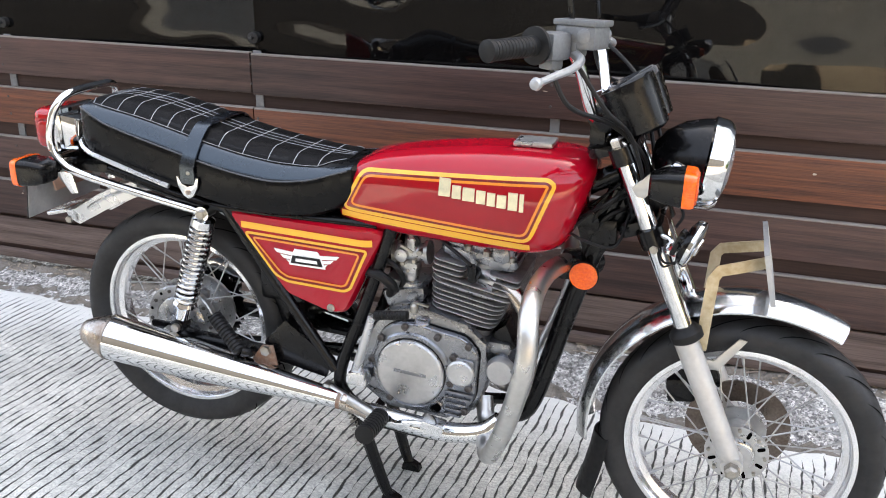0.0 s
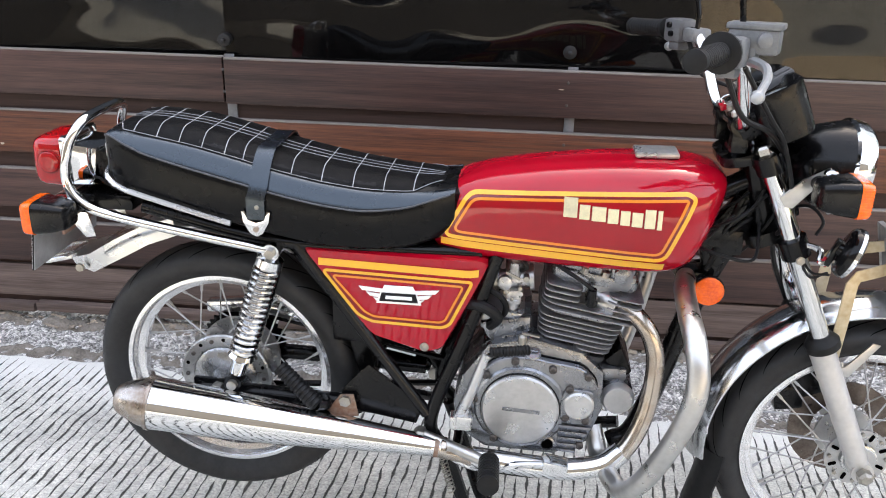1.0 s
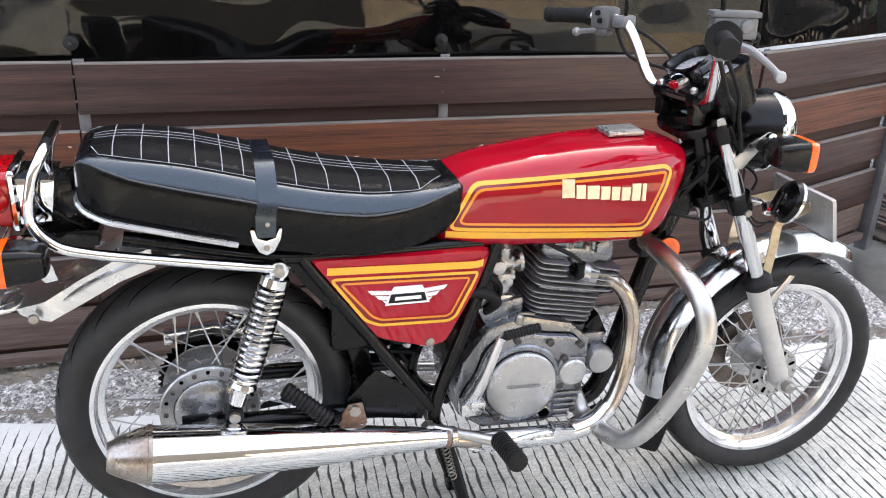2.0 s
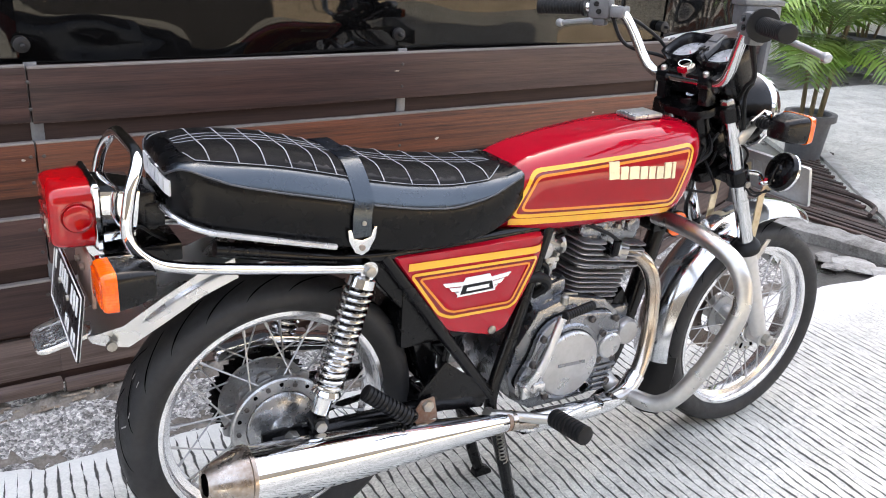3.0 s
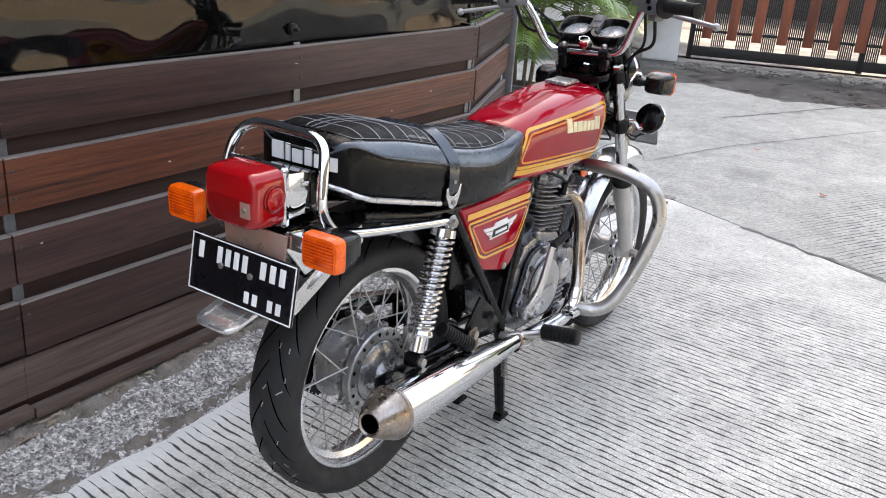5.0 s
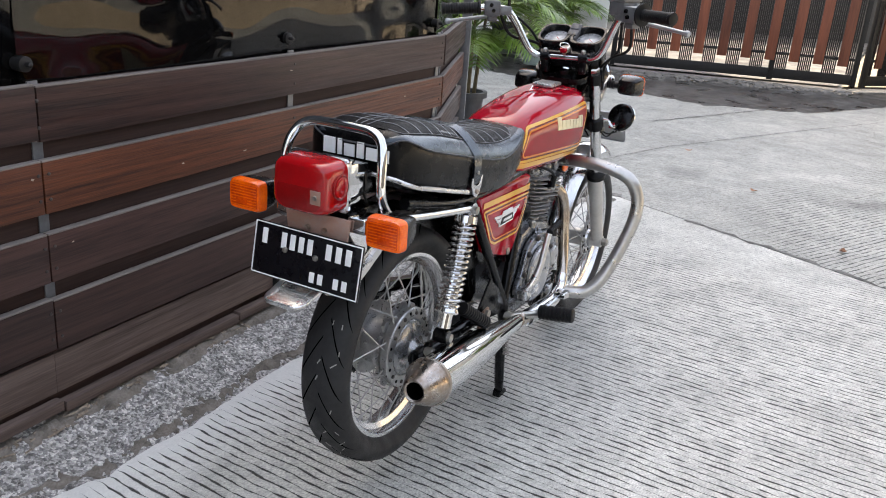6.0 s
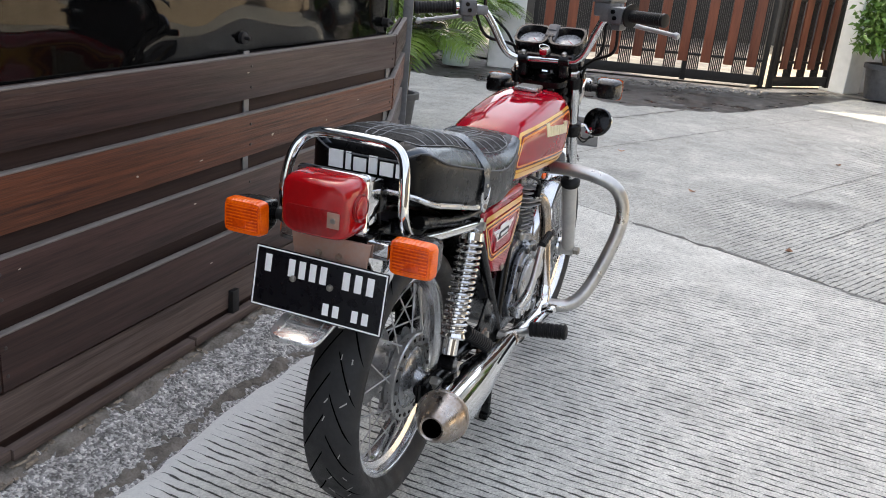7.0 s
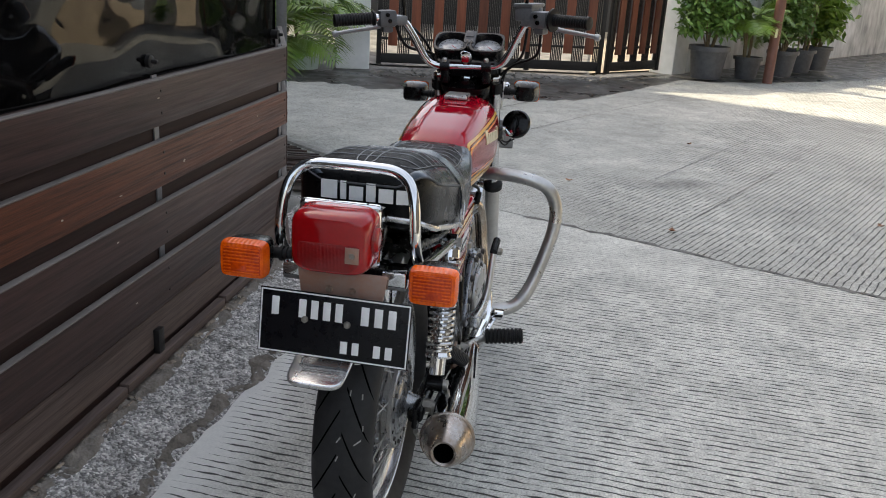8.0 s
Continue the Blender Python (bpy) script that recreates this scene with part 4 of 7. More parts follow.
# shock absorbers
for sy in (-1, 1):
    a, b = Vector((0.022, sy * 0.114, 0.398)), Vector((0.112, sy * 0.110, 0.680))
    d = (b - a).normalized()
    sh = part("shock_absorber", join(rod(a + d * 0.02, a + d * 0.10, 0.0165, 16),
                                     lathe([(0, 0.027), (0.004, 0.028), (0.012, 0.024)], 24, a + d * 0.055, d)), CHROME, bike, "chrome rear shock absorber")
    part("spring_cap", lathe([(-0.022, 0.016), (-0.022, 0.0275), (-0.006, 0.026), (0, 0.017)], 24, b - d * 0.01, d), CHROME, sh)
    part("damper_body", rod(a + d * 0.09, b - d * 0.02, 0.0135, 14), WORN_CHROME, sh)
    part("lower_sleeve", rod(a + d * 0.06, a + d * 0.15, 0.0195, 16), CHROME, sh)
    part("spring", spring(a + d * 0.066, b - d * 0.036, 0.0238, 0.0042, 15), WORN_CHROME, sh)
    for p in (a, b):
        part("eye", lathe([(-0.016, 0.0165), (0.016, 0.0165)], 20, p), BLACK if p is a else CHROME, sh)
        part("bolt", lathe([(-0.026, 0.006), (-0.025, 0.010), (-0.016, 0.0105)], 6 if p is b else 14, p) if sy < 0 else lathe([(0.016, 0.0105), (0.025, 0.010), (0.026, 0.006)], 6, p), BOLT, sh)

# frame
def bar(name, pts, r, mat=BLACK, label="", curve=True):
    return part(name, tube(pts, r, 12, curve=curve), mat, bike, label)


for sy in (-1, 1):
    bar("frame_tube", [(0.50, sy * 0.075, 0.685), (0.30, sy * 0.09, 0.690), (0.10, sy * 0.092, 0.695), (-0.14, sy * 0.088, 0.745)], 0.013)
    bar("frame_tube", [(0.155, sy * 0.094, 0.690), (0.27, sy * 0.096, 0.53), (0.405, sy * 0.098, 0.345)], 0.0125)
    bar("frame_tube", [(0.53, sy * 0.075, 0.685), (0.47, sy * 0.085, 0.50), (0.415, sy * 0.095, 0.345), (0.43, sy * 0.095, 0.28), (0.50, sy * 0.09, 0.235)], 0.014)
    bar("frame_tube", [(0.50, sy * 0.10, 0.235), (0.66, sy * 0.09, 0.225), (0.80, sy * 0.06, 0.26)], 0.013)
    part("gusset", slab([(0.29, 0.45), (0.33, 0.42), (0.40, 0.365), (0.385, 0.325), (0.24, 0.35), (0.235, 0.39)], 0.006, 0.002, pose(0, sy * 0.104, 0)), BLACK, bike)
bar("down_tube", [(0.975, 0, 0.80), (0.90, 0, 0.55), (0.83, 0, 0.30), (0.78, 0, 0.25)], 0.021)
bar("backbone", [(0.99, 0, 0.84), (0.80, 0, 0.75), (0.50, 0, 0.70)], 0.02)
part("steering_head", rod((0.968, 0, 0.905), (1.022, 0, 0.745), 0.028, 20), BLACK, bike)
part("gusset", slab([(0.99, 0.84), (0.90, 0.72), (0.93, 0.60), (1.0, 0.77)], 0.03, 0.004), BLACK, bike)
part("battery_box", box(0.20, 0.14, 0.19, 0.012, pose(0.31, 0.0, 0.57)), PLASTIC, bike)
part("rear_hugger", slab([(0.13, 0.69), (0.24, 0.68), (0.30, 0.40), (0.27, 0.38), (0.22, 0.55), (0.13, 0.66)], 0.13, 0.006), BLACK, bike)

# fuel tank
TS = [(0.398, 0.055, 0.775, 0.715), (0.405, 0.076, 0.806, 0.695), (0.420, 0.088, 0.822, 0.682), (0.46, 0.096, 0.836, 0.672), (0.55, 0.104, 0.853, 0.667), (0.65, 0.111, 0.865, 0.664),
      (0.75, 0.117, 0.871, 0.662), (0.82, 0.117, 0.869, 0.662), (0.855, 0.109, 0.863, 0.666), (0.877, 0.094, 0.855, 0.675), (0.890, 0.072, 0.843, 0.692), (0.897, 0.045, 0.825, 0.715)]
TK = np.array(TS)
TANK_N = 3.6


def tank_ring(xb):
    hw, zt, zb = (float(np.interp(xb, TK[:, 0], TK[:, i])) for i in (1, 2, 3))
    return hw, zt, zb


def tank_y(x, z):
    xb = min(max(x - 0.3 * (z - 0.70), 0.40), 0.895)
    hw, zt, zb = tank_ring(xb)
    k = min(0.999, abs((z - (zt + zb) / 2) / ((zt - zb) / 2)))
    low = 1.0 - 0.10 * max(0.0, (z - 0.79) / 0.07)
    return hw * low * (1 - k ** TANK_N) ** (1 / TANK_N)


rows = []
for xb in [q[0] for q in TS[:4]] + list(np.linspace(0.49, 0.80, 9)) + [q[0] for q in TS[7:]]:
    hw, zt, zb = tank_ring(xb)
    zc, hz = (zt + zb) / 2, (zt - zb) / 2
    ring = []
    for k in range(48):
        a = 2 * math.pi * k / 48
        cy, cz = math.cos(a), math.sin(a)
        y = math.copysign(abs(cy) ** (2 / TANK_N), cy) * hw
        z = zc + math.copysign(abs(cz) ** (2 / TANK_N), cz) * hz
        y *= 1.0 - 0.10 * max(0.0, (z - 0.79) / 0.07)
        ring.append((xb + 0.3 * (z - 0.70), y, z))
    rows.append(ring)
tank = part("fuel_tank", rings(rows), RED, bike, "glossy red fuel tank with yellow pinstripes")
tank.modifiers.new("round", "SUBSURF").levels = 1
tank.modifiers["round"].render_levels = 2


def densify(pts, step=0.006, closed=False):
    out = []
    seq = list(zip(pts, pts[1:] + pts[:1])) if closed else list(zip(pts, pts[1:]))
    for (a, b), (c, d) in seq:
        n = max(1, int(math.hypot(c - a, d - b) / step))
        out += [(a + (c - a) * i / n, b + (d - b) * i / n) for i in range(n)]
    return out + ([pts[0]] if closed else [pts[-1]])


def rounded(pts, r=0.02, closed=True):
    """Rounds the corners of a polygon of (x, z)."""
    out, n = [], len(pts)
    for i in range(n):
        p, a, b = Vector(pts[i]), Vector(pts[i - 1]), Vector(pts[(i + 1) % n])
        u, v = (a - p), (b - p)
        k = min(r, u.length * 0.45, v.length * 0.45)
        s, e = p + u.normalized() * k, p + v.normalized() * k
        for t in (0, 0.25, 0.5, 0.75, 1):
            q = (1 - t) ** 2 * s + 2 * t * (1 - t) * p + t * t * e
            out.append((q.x, q.y))
    return out


def decal(pts, width, surf, sy, lift=0.0012):
    """A painted line of a width along (x, z) points on the side surface surf(x, z)."""
    bm = bmesh.new()
    prev = None
    q = [Vector((a, b)) for a, b in pts]
    n = len(q)
    loop = (q[0] - q[-1]).length < 1e-6
    for i, p in enumerate(q):
        if loop:
            d = q[(i + 1) % (n - 1)] - q[(i - 1) % (n - 1)]
        else:
            d = q[min(i + 1, n - 1)] - q[max(i - 1, 0)]
        d.normalize()
        s = Vector((-d.y, d.x)) * width / 2
        ab = []
        for e in (p - s, p + s):
            ab.append(bm.verts.new((e.x, sy * (surf(e.x, e.y) + lift), e.y)))
        if prev:
            bm.faces.new((prev[0], prev[1], ab[1], ab[0]))
        prev = ab
    return bm


outer = [(0.474, 0.808), (0.855, 0.831), (0.868, 0.822), (0.824, 0.7065), (0.428, 0.7235)]
T_OUT = rounded(outer, 0.018)
for sy in (-1, 1):
    part("stripe", decal(densify(T_OUT, closed=True), 0.0075, tank_y, sy), GOLD, tank)
    grid = []
    for v in np.linspace(0, 1, 13):
        row_ = []
        for u in np.linspace(0, 1, 31):
            x = (1 - v) * ((1 - u) * 0.4345 + u * 0.8205) + v * ((1 - u) * 0.4775 + u * 0.8585)
            z = (1 - v) * ((1 - u) * 0.7275 + u * 0.7115) + v * ((1 - u) * 0.8035 + u * 0.8240)
            row_.append((x, sy * (tank_y(x, z) + 0.0007), z))
        grid.append(row_)
    part("tank_panel", rings(grid, closed=False), MAROON, tank, "deeper red panel inside the stripes")
    c = Vector((sum(p[0] for p in outer) / 5, sum(p[1] for p in outer) / 5))

    def shrink(d):
        """The stripe's outline moved in by d."""
        q = [Vector(p) for p in outer]
        res = []
        for i in range(len(q)):
            a, p, b = q[i - 1], q[i], q[(i + 1) % len(q)]
            u, v = (p - a).normalized(), (b - p).normalized()
            nu, nv = Vector((u.y, -u.x)), Vector((v.y, -v.x))
            m = (nu + nv)
            res.append(p + m * (d / max(0.25, 1 + nu.dot(nv))))
        return rounded([(p.x, p.y) for p in res], 0.014)

    part("stripe", decal(densify(shrink(0.0065), closed=True), 0.0035, tank_y, sy, 0.0016), DARK_RED, tank)
    part("stripe", decal(densify(shrink(0.011), closed=True), 0.005, tank_y, sy, 0.0013), ORANGE_LINE, tank)
    part("stripe", decal(densify([(0.424, 0.712), (0.826, 0.693)]), 0.014, tank_y, sy, 0.0014), GOLD, tank, "broad yellow lower stripe")
    # the maker's raised badge, as plain cream blocks
    x, widths = 0.642, (0.024, 0.018, 0.024, 0.018, 0.016, 0.018, 0.018, 0.008)
    for k, wd in enumerate(widths):
        h = 0.034 if k in (0, 6, 7) else 0.025
        x0, x1 = x, x + wd
        x = x1 + 0.0038
        zb = 0.7795 - 0.075 * (x0 - 0.642)
        if k == 6:
            h = 0.033
        bm = bmesh.new()
        lo = [(x0, zb), (x1, zb), (x1, zb + h), (x0, zb + h)]
        va = [bm.verts.new((p, sy * (tank_y(p, r) - 0.001), r)) for p, r in lo]
        vb = [bm.verts.new((p, sy * (tank_y(p, r) + 0.004), r)) for p, r in lo]
        bm.faces.new(vb)
        for i in range(4):
            bm.faces.new((va[i], va[(i + 1) % 4], vb[(i + 1) % 4], vb[i]))
        part("badge_block", bm, CREAM, tank, "raised cream maker's badge" if k == 0 else "", smooth=False)
cap = part("fuel_cap", box(0.078, 0.062, 0.010, 0.004, pose(0.805, 0.0, 0.8755, 0, -1, 0)), COVER_ALU, tank, "square chrome fuel cap")

# side covers
def cover_y(x, z):
    return 0.098 + 0.012 * max(0, (z - 0.48) / 0.2) - 0.03 * max(0.0, (x - 0.47) / 0.05) ** 2


CO = [(0.166, 0.690), (0.500, 0.684), (0.520, 0.672), (0.432, 0.487), (0.398, 0.478), (0.300, 0.508), (0.285, 0.520)]
for sy in (-1, 1):
    bm = bmesh.new()
    rim_pts = densify(rounded(CO, 0.012), 0.012, True)[:-1]
    inn = [(0.36 + (x - 0.36) * 0.965, 0.60 + (z - 0.60) * 0.955) for x, z in rim_pts]
    low = [bm.verts.new((x, sy * (cover_y(x, z) - 0.05), z)) for x, z in rim_pts]
    mid = [bm.verts.new((x, sy * (cover_y(x, z) - 0.008), z)) for x, z in rim_pts]
    hi = [bm.verts.new((x, sy * (cover_y(x, z) - 0.001), z)) for x, z in inn]
    n = len(low)
    for i in range(n):
        j = (i + 1) % n
        bm.faces.new((low[i], low[j], mid[j], mid[i]))
        bm.faces.new((mid[i], mid[j], hi[j], hi[i]))
    ring_in = hi
    for k in (0.8, 0.6, 0.4, 0.2):
        nxt = [bm.verts.new((0.36 + (x - 0.36) * k, sy * (cover_y(0.36 + (x - 0.36) * k, 0.60 + (z - 0.60) * k) - 0.001), 0.60 + (z - 0.60) * k)) for x, z in inn]
        for i in range(n):
            j = (i + 1) % n
            bm.faces.new((ring_in[i], ring_in[j], nxt[j], nxt[i]))
        ring_in = nxt
    mid_v = bm.verts.new((0.36, sy * (cover_y(0.36, 0.60) - 0.001), 0.60))
    for i in range(n):
        bm.faces.new((ring_in[i], ring_in[(i + 1) % n], mid_v))
    cover = part("side_cover", bm, RED, bike, "red triangular side cover with yellow stripes and a winged badge")
    co = [(0.196, 0.660), (0.492, 0.650), (0.450, 0.545), (0.435, 0.537), (0.300, 0.540), (0.272, 0.552)]
    part("stripe", decal(densify([(0.198, 0.664), (0.497, 0.655)]), 0.015, cover_y, sy, 0.001), GOLD, cover, "broad yellow upper stripe")
    part("stripe", decal(densify(rounded([(0.205, 0.647), (0.487, 0.639), (0.446, 0.547), (0.432, 0.539), (0.297, 0.543), (0.27, 0.556)], 0.01), closed=True), 0.006, cover_y, sy, 0.001), GOLD, cover)
    part("stripe", decal(densify(rounded([(0.215, 0.642), (0.478, 0.634), (0.441, 0.551), (0.430, 0.545), (0.299, 0.549), (0.277, 0.559)], 0.009), closed=True), 0.003, cover_y, sy, 0.0012), DARK_RED, cover)
    part("stripe", decal(densify(rounded([(0.223, 0.6365), (0.470, 0.629), (0.437, 0.555), (0.427, 0.550), (0.301, 0.554), (0.283, 0.563)], 0.008), closed=True), 0.0045, cover_y, sy, 0.001), ORANGE_LINE, cover)
    # winged badge in plain shapes
    for sx in (-1, 1):
        for k in range(3):
            z = 0.614 - 0.011 * k
            w0, w1 = 0.028 + 0.002 * k, 0.076 - 0.014 * k
            zz = [(0.349 + sx * w0, z), (0.349 + sx * w1, z + 0.004), (0.349 + sx * (w1 - 0.007), z - 0.004), (0.349 + sx * (w0 + 0.001), z - 0.0075)]
            bm = bmesh.new()
            f = bm.faces.new([bm.verts.new((x, sy * (cover_y(x, q) + 0.0025), q)) for x, q in zz])
            g = bmesh.ops.extrude_face_region(bm, geom=[f])
            bmesh.ops.translate(bm, vec=(0, -sy * 0.003, 0), verts=[v for v in g["geom"] if isinstance(v, bmesh.types.BMVert)])
            part("badge_wing", bm, WHITE, cover, smooth=False)
    for pts, mt, lift in (([(0.322, 0.623), (0.376, 0.623), (0.384, 0.607), (0.392, 0.585), (0.306, 0.585), (0.314, 0.607)], WHITE, 0.003),
                          ([(0.317, 0.608), (0.381, 0.608), (0.386, 0.590), (0.312, 0.590)], PLATE_BLACK, 0.0045),
                          ([(0.325, 0.6025), (0.374, 0.6025), (0.375, 0.5955), (0.324, 0.5955)], WHITE, 0.0055)):
        bm = bmesh.new()
        f = bm.faces.new([bm.verts.new((x, sy * (cover_y(x, q) + lift), q)) for x, q in pts])
        g = bmesh.ops.extrude_face_region(bm, geom=[f])
        bmesh.ops.translate(bm, vec=(0, -sy * 0.002, 0), verts=[v for v in g["geom"] if isinstance(v, bmesh.types.BMVert)])
        part("badge_plate", bm, mt, cover, smooth=False)
    part("bolt", lathe([(0, 0.009), (sy * 0.004, 0.009), (sy * 0.006, 0.005)], 12, (0.398, sy * 0.097, 0.494)), BOLT, cover)

# seat
SEAT = np.array([  # x, half width, top, side seam, underside
    (-0.203, 0.064, 0.872, 0.866, 0.806), (-0.201, 0.080, 0.880, 0.873, 0.801), (-0.197, 0.093, 0.887, 0.879, 0.797), (-0.189, 0.103, 0.892, 0.883, 0.792), (-0.176, 0.111, 0.897, 0.881, 0.786), (-0.155, 0.118, 0.900, 0.872, 0.778), (-0.12, 0.123, 0.902, 0.856, 0.770),
    (-0.03, 0.127, 0.892, 0.833, 0.747), (0.06, 0.129, 0.870, 0.812, 0.725), (0.12, 0.129, 0.853, 0.796, 0.710), (0.20, 0.127, 0.836, 0.779, 0.695),
    (0.28, 0.122, 0.824, 0.768, 0.690), (0.36, 0.114, 0.815, 0.776, 0.695), (0.42, 0.101, 0.812, 0.795, 0.715), (0.448, 0.092, 0.814, 0.803, 0.74), (0.460, 0.075, 0.808, 0.80, 0.76)])


SX = np.linspace(SEAT[0, 0], SEAT[-1, 0], 664)
SMOOTH = []
for i in range(1, 5):
    raw = np.interp(SX, SEAT[:, 0], SEAT[:, i])
    ker = np.hanning(93) / np.hanning(93).sum()
    soft_ = np.convolve(np.pad(raw, 46, mode="edge"), ker, mode="valid")
    mix_ = np.clip(np.minimum((SX + 0.165) / 0.05, (0.40 - SX) / 0.05), 0, 1)
    SMOOTH.append(raw * (1 - mix_) + soft_ * mix_)


def seat_at(x):
    return [float(np.interp(x, SX, q)) for q in SMOOTH]


def seat_top(x, y):
    hw, zt, zs, zb = seat_at(x)
    k = abs(y) / hw
    return zt - (zt - zs) * max(0.0, (k - 0.45) / 0.55) ** 1.7


rows = []
for x in list(SEAT[:7, 0]) + list(np.linspace(-0.09, 0.40, 22)) + list(SEAT[-3:, 0]):
    hw, zt, zs, zb = seat_at(x)
    ring = [(x, 0, zb), (x, hw * 0.85, zb), (x, hw * 0.96, zb + 0.008), (x, hw * 1.0, zb + 0.3 * (zs - zb)), (x, hw * 1.0, zs - 0.01), (x, hw * 0.985, zs)]
    for k in (0.93, 0.86, 0.78, 0.7, 0.6, 0.4, 0.2, 0.0):
        ring.append((x, hw * k, seat_top(x, hw * k)))
    full = ring + [(a, -b, c) for a, b, c in reversed(ring[1:-1])]
    rows.append(full)
seat = part("seat", rings(rows), VINYL, bike, "long black stitched vinyl seat with a strap")
# the glossy roll between seam and insert, its blue sky sheen put into the material
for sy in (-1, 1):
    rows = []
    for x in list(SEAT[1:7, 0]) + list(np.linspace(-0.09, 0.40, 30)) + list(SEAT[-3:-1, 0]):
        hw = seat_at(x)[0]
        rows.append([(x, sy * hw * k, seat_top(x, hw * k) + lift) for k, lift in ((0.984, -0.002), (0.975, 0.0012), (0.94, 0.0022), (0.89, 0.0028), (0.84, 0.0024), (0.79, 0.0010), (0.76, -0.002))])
    part("seat_roll", rings(rows, closed=False), SHEEN_VINYL, seat, "smooth glossy vinyl roll tinted blue for sky sheen")
# quilted insert
rows = []
for x in np.linspace(-0.178, 0.425, 42):
    hw = seat_at(x)[0]
    e = min(1.0, (x + 0.187) / 0.022, (0.445 - x) / 0.07)
    w = hw * 0.79 * max(0.25, e) ** 0.5
    rows.append([(x, w * k, seat_top(x, w * k) + (0.0014 if abs(k) < 1 else -0.002)) for k in (-1, -0.97, -0.7, -0.4, -0.15, 0.15, 0.4, 0.7, 0.97, 1)])
part("seat_insert", rings(rows, closed=False), SEAT_TOP, seat, "quilted black insert")
for k in (-0.97, -0.18, 0.0, 0.18, 0.97):
    pts = []
    for x in np.linspace(-0.175, 0.420, 50):
        hw = seat_at(x)[0]
        e = min(1.0, (x + 0.187) / 0.022, (0.445 - x) / 0.07)
        y = hw * 0.79 * max(0.25, e) ** 0.5 * k
        pts.append((x, y, seat_top(x, y) + 0.0016))
    part("stitch_line", ribbon(pts, 0.0015, (0, 0, 1), 0.0008), PIPING, seat)
for x in (-0.142, -0.098, -0.056, -0.014, 0.028, 0.062, 0.150, 0.205, 0.262, 0.318, 0.372):
    hw = seat_at(x)[0] * 0.77
    part("stitch_line", ribbon([(x, hw * k, seat_top(x, hw * k) + 0.0016) for k in np.linspace(-1, 1, 15)], 0.0017, (0, 0, 1), 0.0008), PIPING, seat)
for sy in (-1, 1):
    low_edge = [(x, sy * (seat_at(x)[0] + 0.0085), seat_at(x)[3] + 0.010) for x in list(np.linspace(0.045, -0.155, 12)) + [-0.176, -0.189, -0.197]]
    part("chrome_trim", tube(low_edge + [(-0.2065, sy * 0.070, 0.812), (-0.208, 0, 0.814)], 0.0052, 8, 3), DULL_CHROME, seat, "chrome seat trim")
edge = [(x, -(seat_at(x)[0] * 0.985 + 0.0005), seat_at(x)[2] + 0.001) for x in list(np.linspace(0.44, -0.12, 26)) + [-0.155, -0.176, -0.189, -0.197, -0.201, -0.203]]
part("piping", tube(edge + [(-0.2045, 0, 0.867)] + [(a, -b, c) for a, b, c in reversed(edge)], 0.0020, 6, curve=False), SEAM, seat)
# strap over the seat
rows = []
for k in np.linspace(-1, 1, 25):
    x = 0.098
    hw, zt, zs, zb = seat_at(x)
    y = hw * max(-0.99, min(0.99, k * 1.0))
    rows.append((x, y, seat_top(x, y) + 0.003))
left = [(0.092, 0.132, z) for z in (0.748, 0.77, 0.785)]
right = [(a, -b, c) for a, b, c in reversed(left)]
path = right[::-1] + rows + left[::-1]
nrm = [(0, -1, 0)] * 3 + [(0, 1.2 * p[1] / 0.129 * abs(p[1] / 0.129) ** 3, 1) for p in rows] + [(0, 1, 0)] * 3
part("strap", ribbon(path, 0.034, nrm, 0.0040), SHEEN_VINYL, seat, "black passenger strap")
for sy in (-1, 1):
    part("strap_hook", slab([(0.066, 0.764), (0.068, 0.744), (0.080, 0.722), (0.092, 0.716), (0.104, 0.722), (0.116, 0.744), (0.119, 0.764), (0.113, 0.764), (0.108, 0.748), (0.092, 0.743), (0.077, 0.748), (0.072, 0.764)], 0.004, 0.0008, pose(0, sy * 0.135, 0)), CHROME, seat)
    part("rivet", lathe([(0, 0.006), (sy * 0.006, 0.005)], 10, (0.092, sy * 0.134, 0.730)), RUSTY, seat)
    part("rivet", lathe([(0, 0.005), (sy * 0.004, 0.004)], 10, (0.095, sy * 0.134, 0.772)), BOLT, seat)
# rear lettering as plain white blocks
def back_x(y):
    """Where the seat's back lies at a half width y."""
    return float(np.interp(abs(y), (0.0, 0.064, 0.080, 0.093, 0.103, 0.111, 0.118), (-0.2032, -0.203, -0.201, -0.197, -0.189, -0.176, -0.155)))


x = -0.066
for k, wd in enumerate((0.028, 0.010, 0.024, 0.016, 0.025, 0.019)):
    h = 0.034 if k in (0, 1, 3) else 0.026
    bm = bmesh.new()
    strip = []
    for t in np.linspace(0, 1, 6):
        y = -(x + wd * t)
        strip.append([(back_x(y) - o, y - 0.6 * o * (1 if y > 0.08 else -1 if y < -0.08 else 0) * -1, 0.838 + hh) for o, hh in ((0.0025, 0), (0.0025, h * 0.92), (-0.002, h * 0.92), (-0.002, 0))])
    part("rear_letter_block", rings(strip), WHITE, seat)
    x += wd + 0.0055

# grab rail
half = [(0.112, 0.118, 0.682), (-0.02, 0.118, 0.703), (-0.19, 0.117, 0.733), (-0.245, 0.116, 0.754), (-0.272, 0.114, 0.795), (-0.264, 0.108, 0.855), (-0.250, 0.095, 0.888), (-0.243, 0.070, 0.903), (-0.242, 0.03, 0.906)]
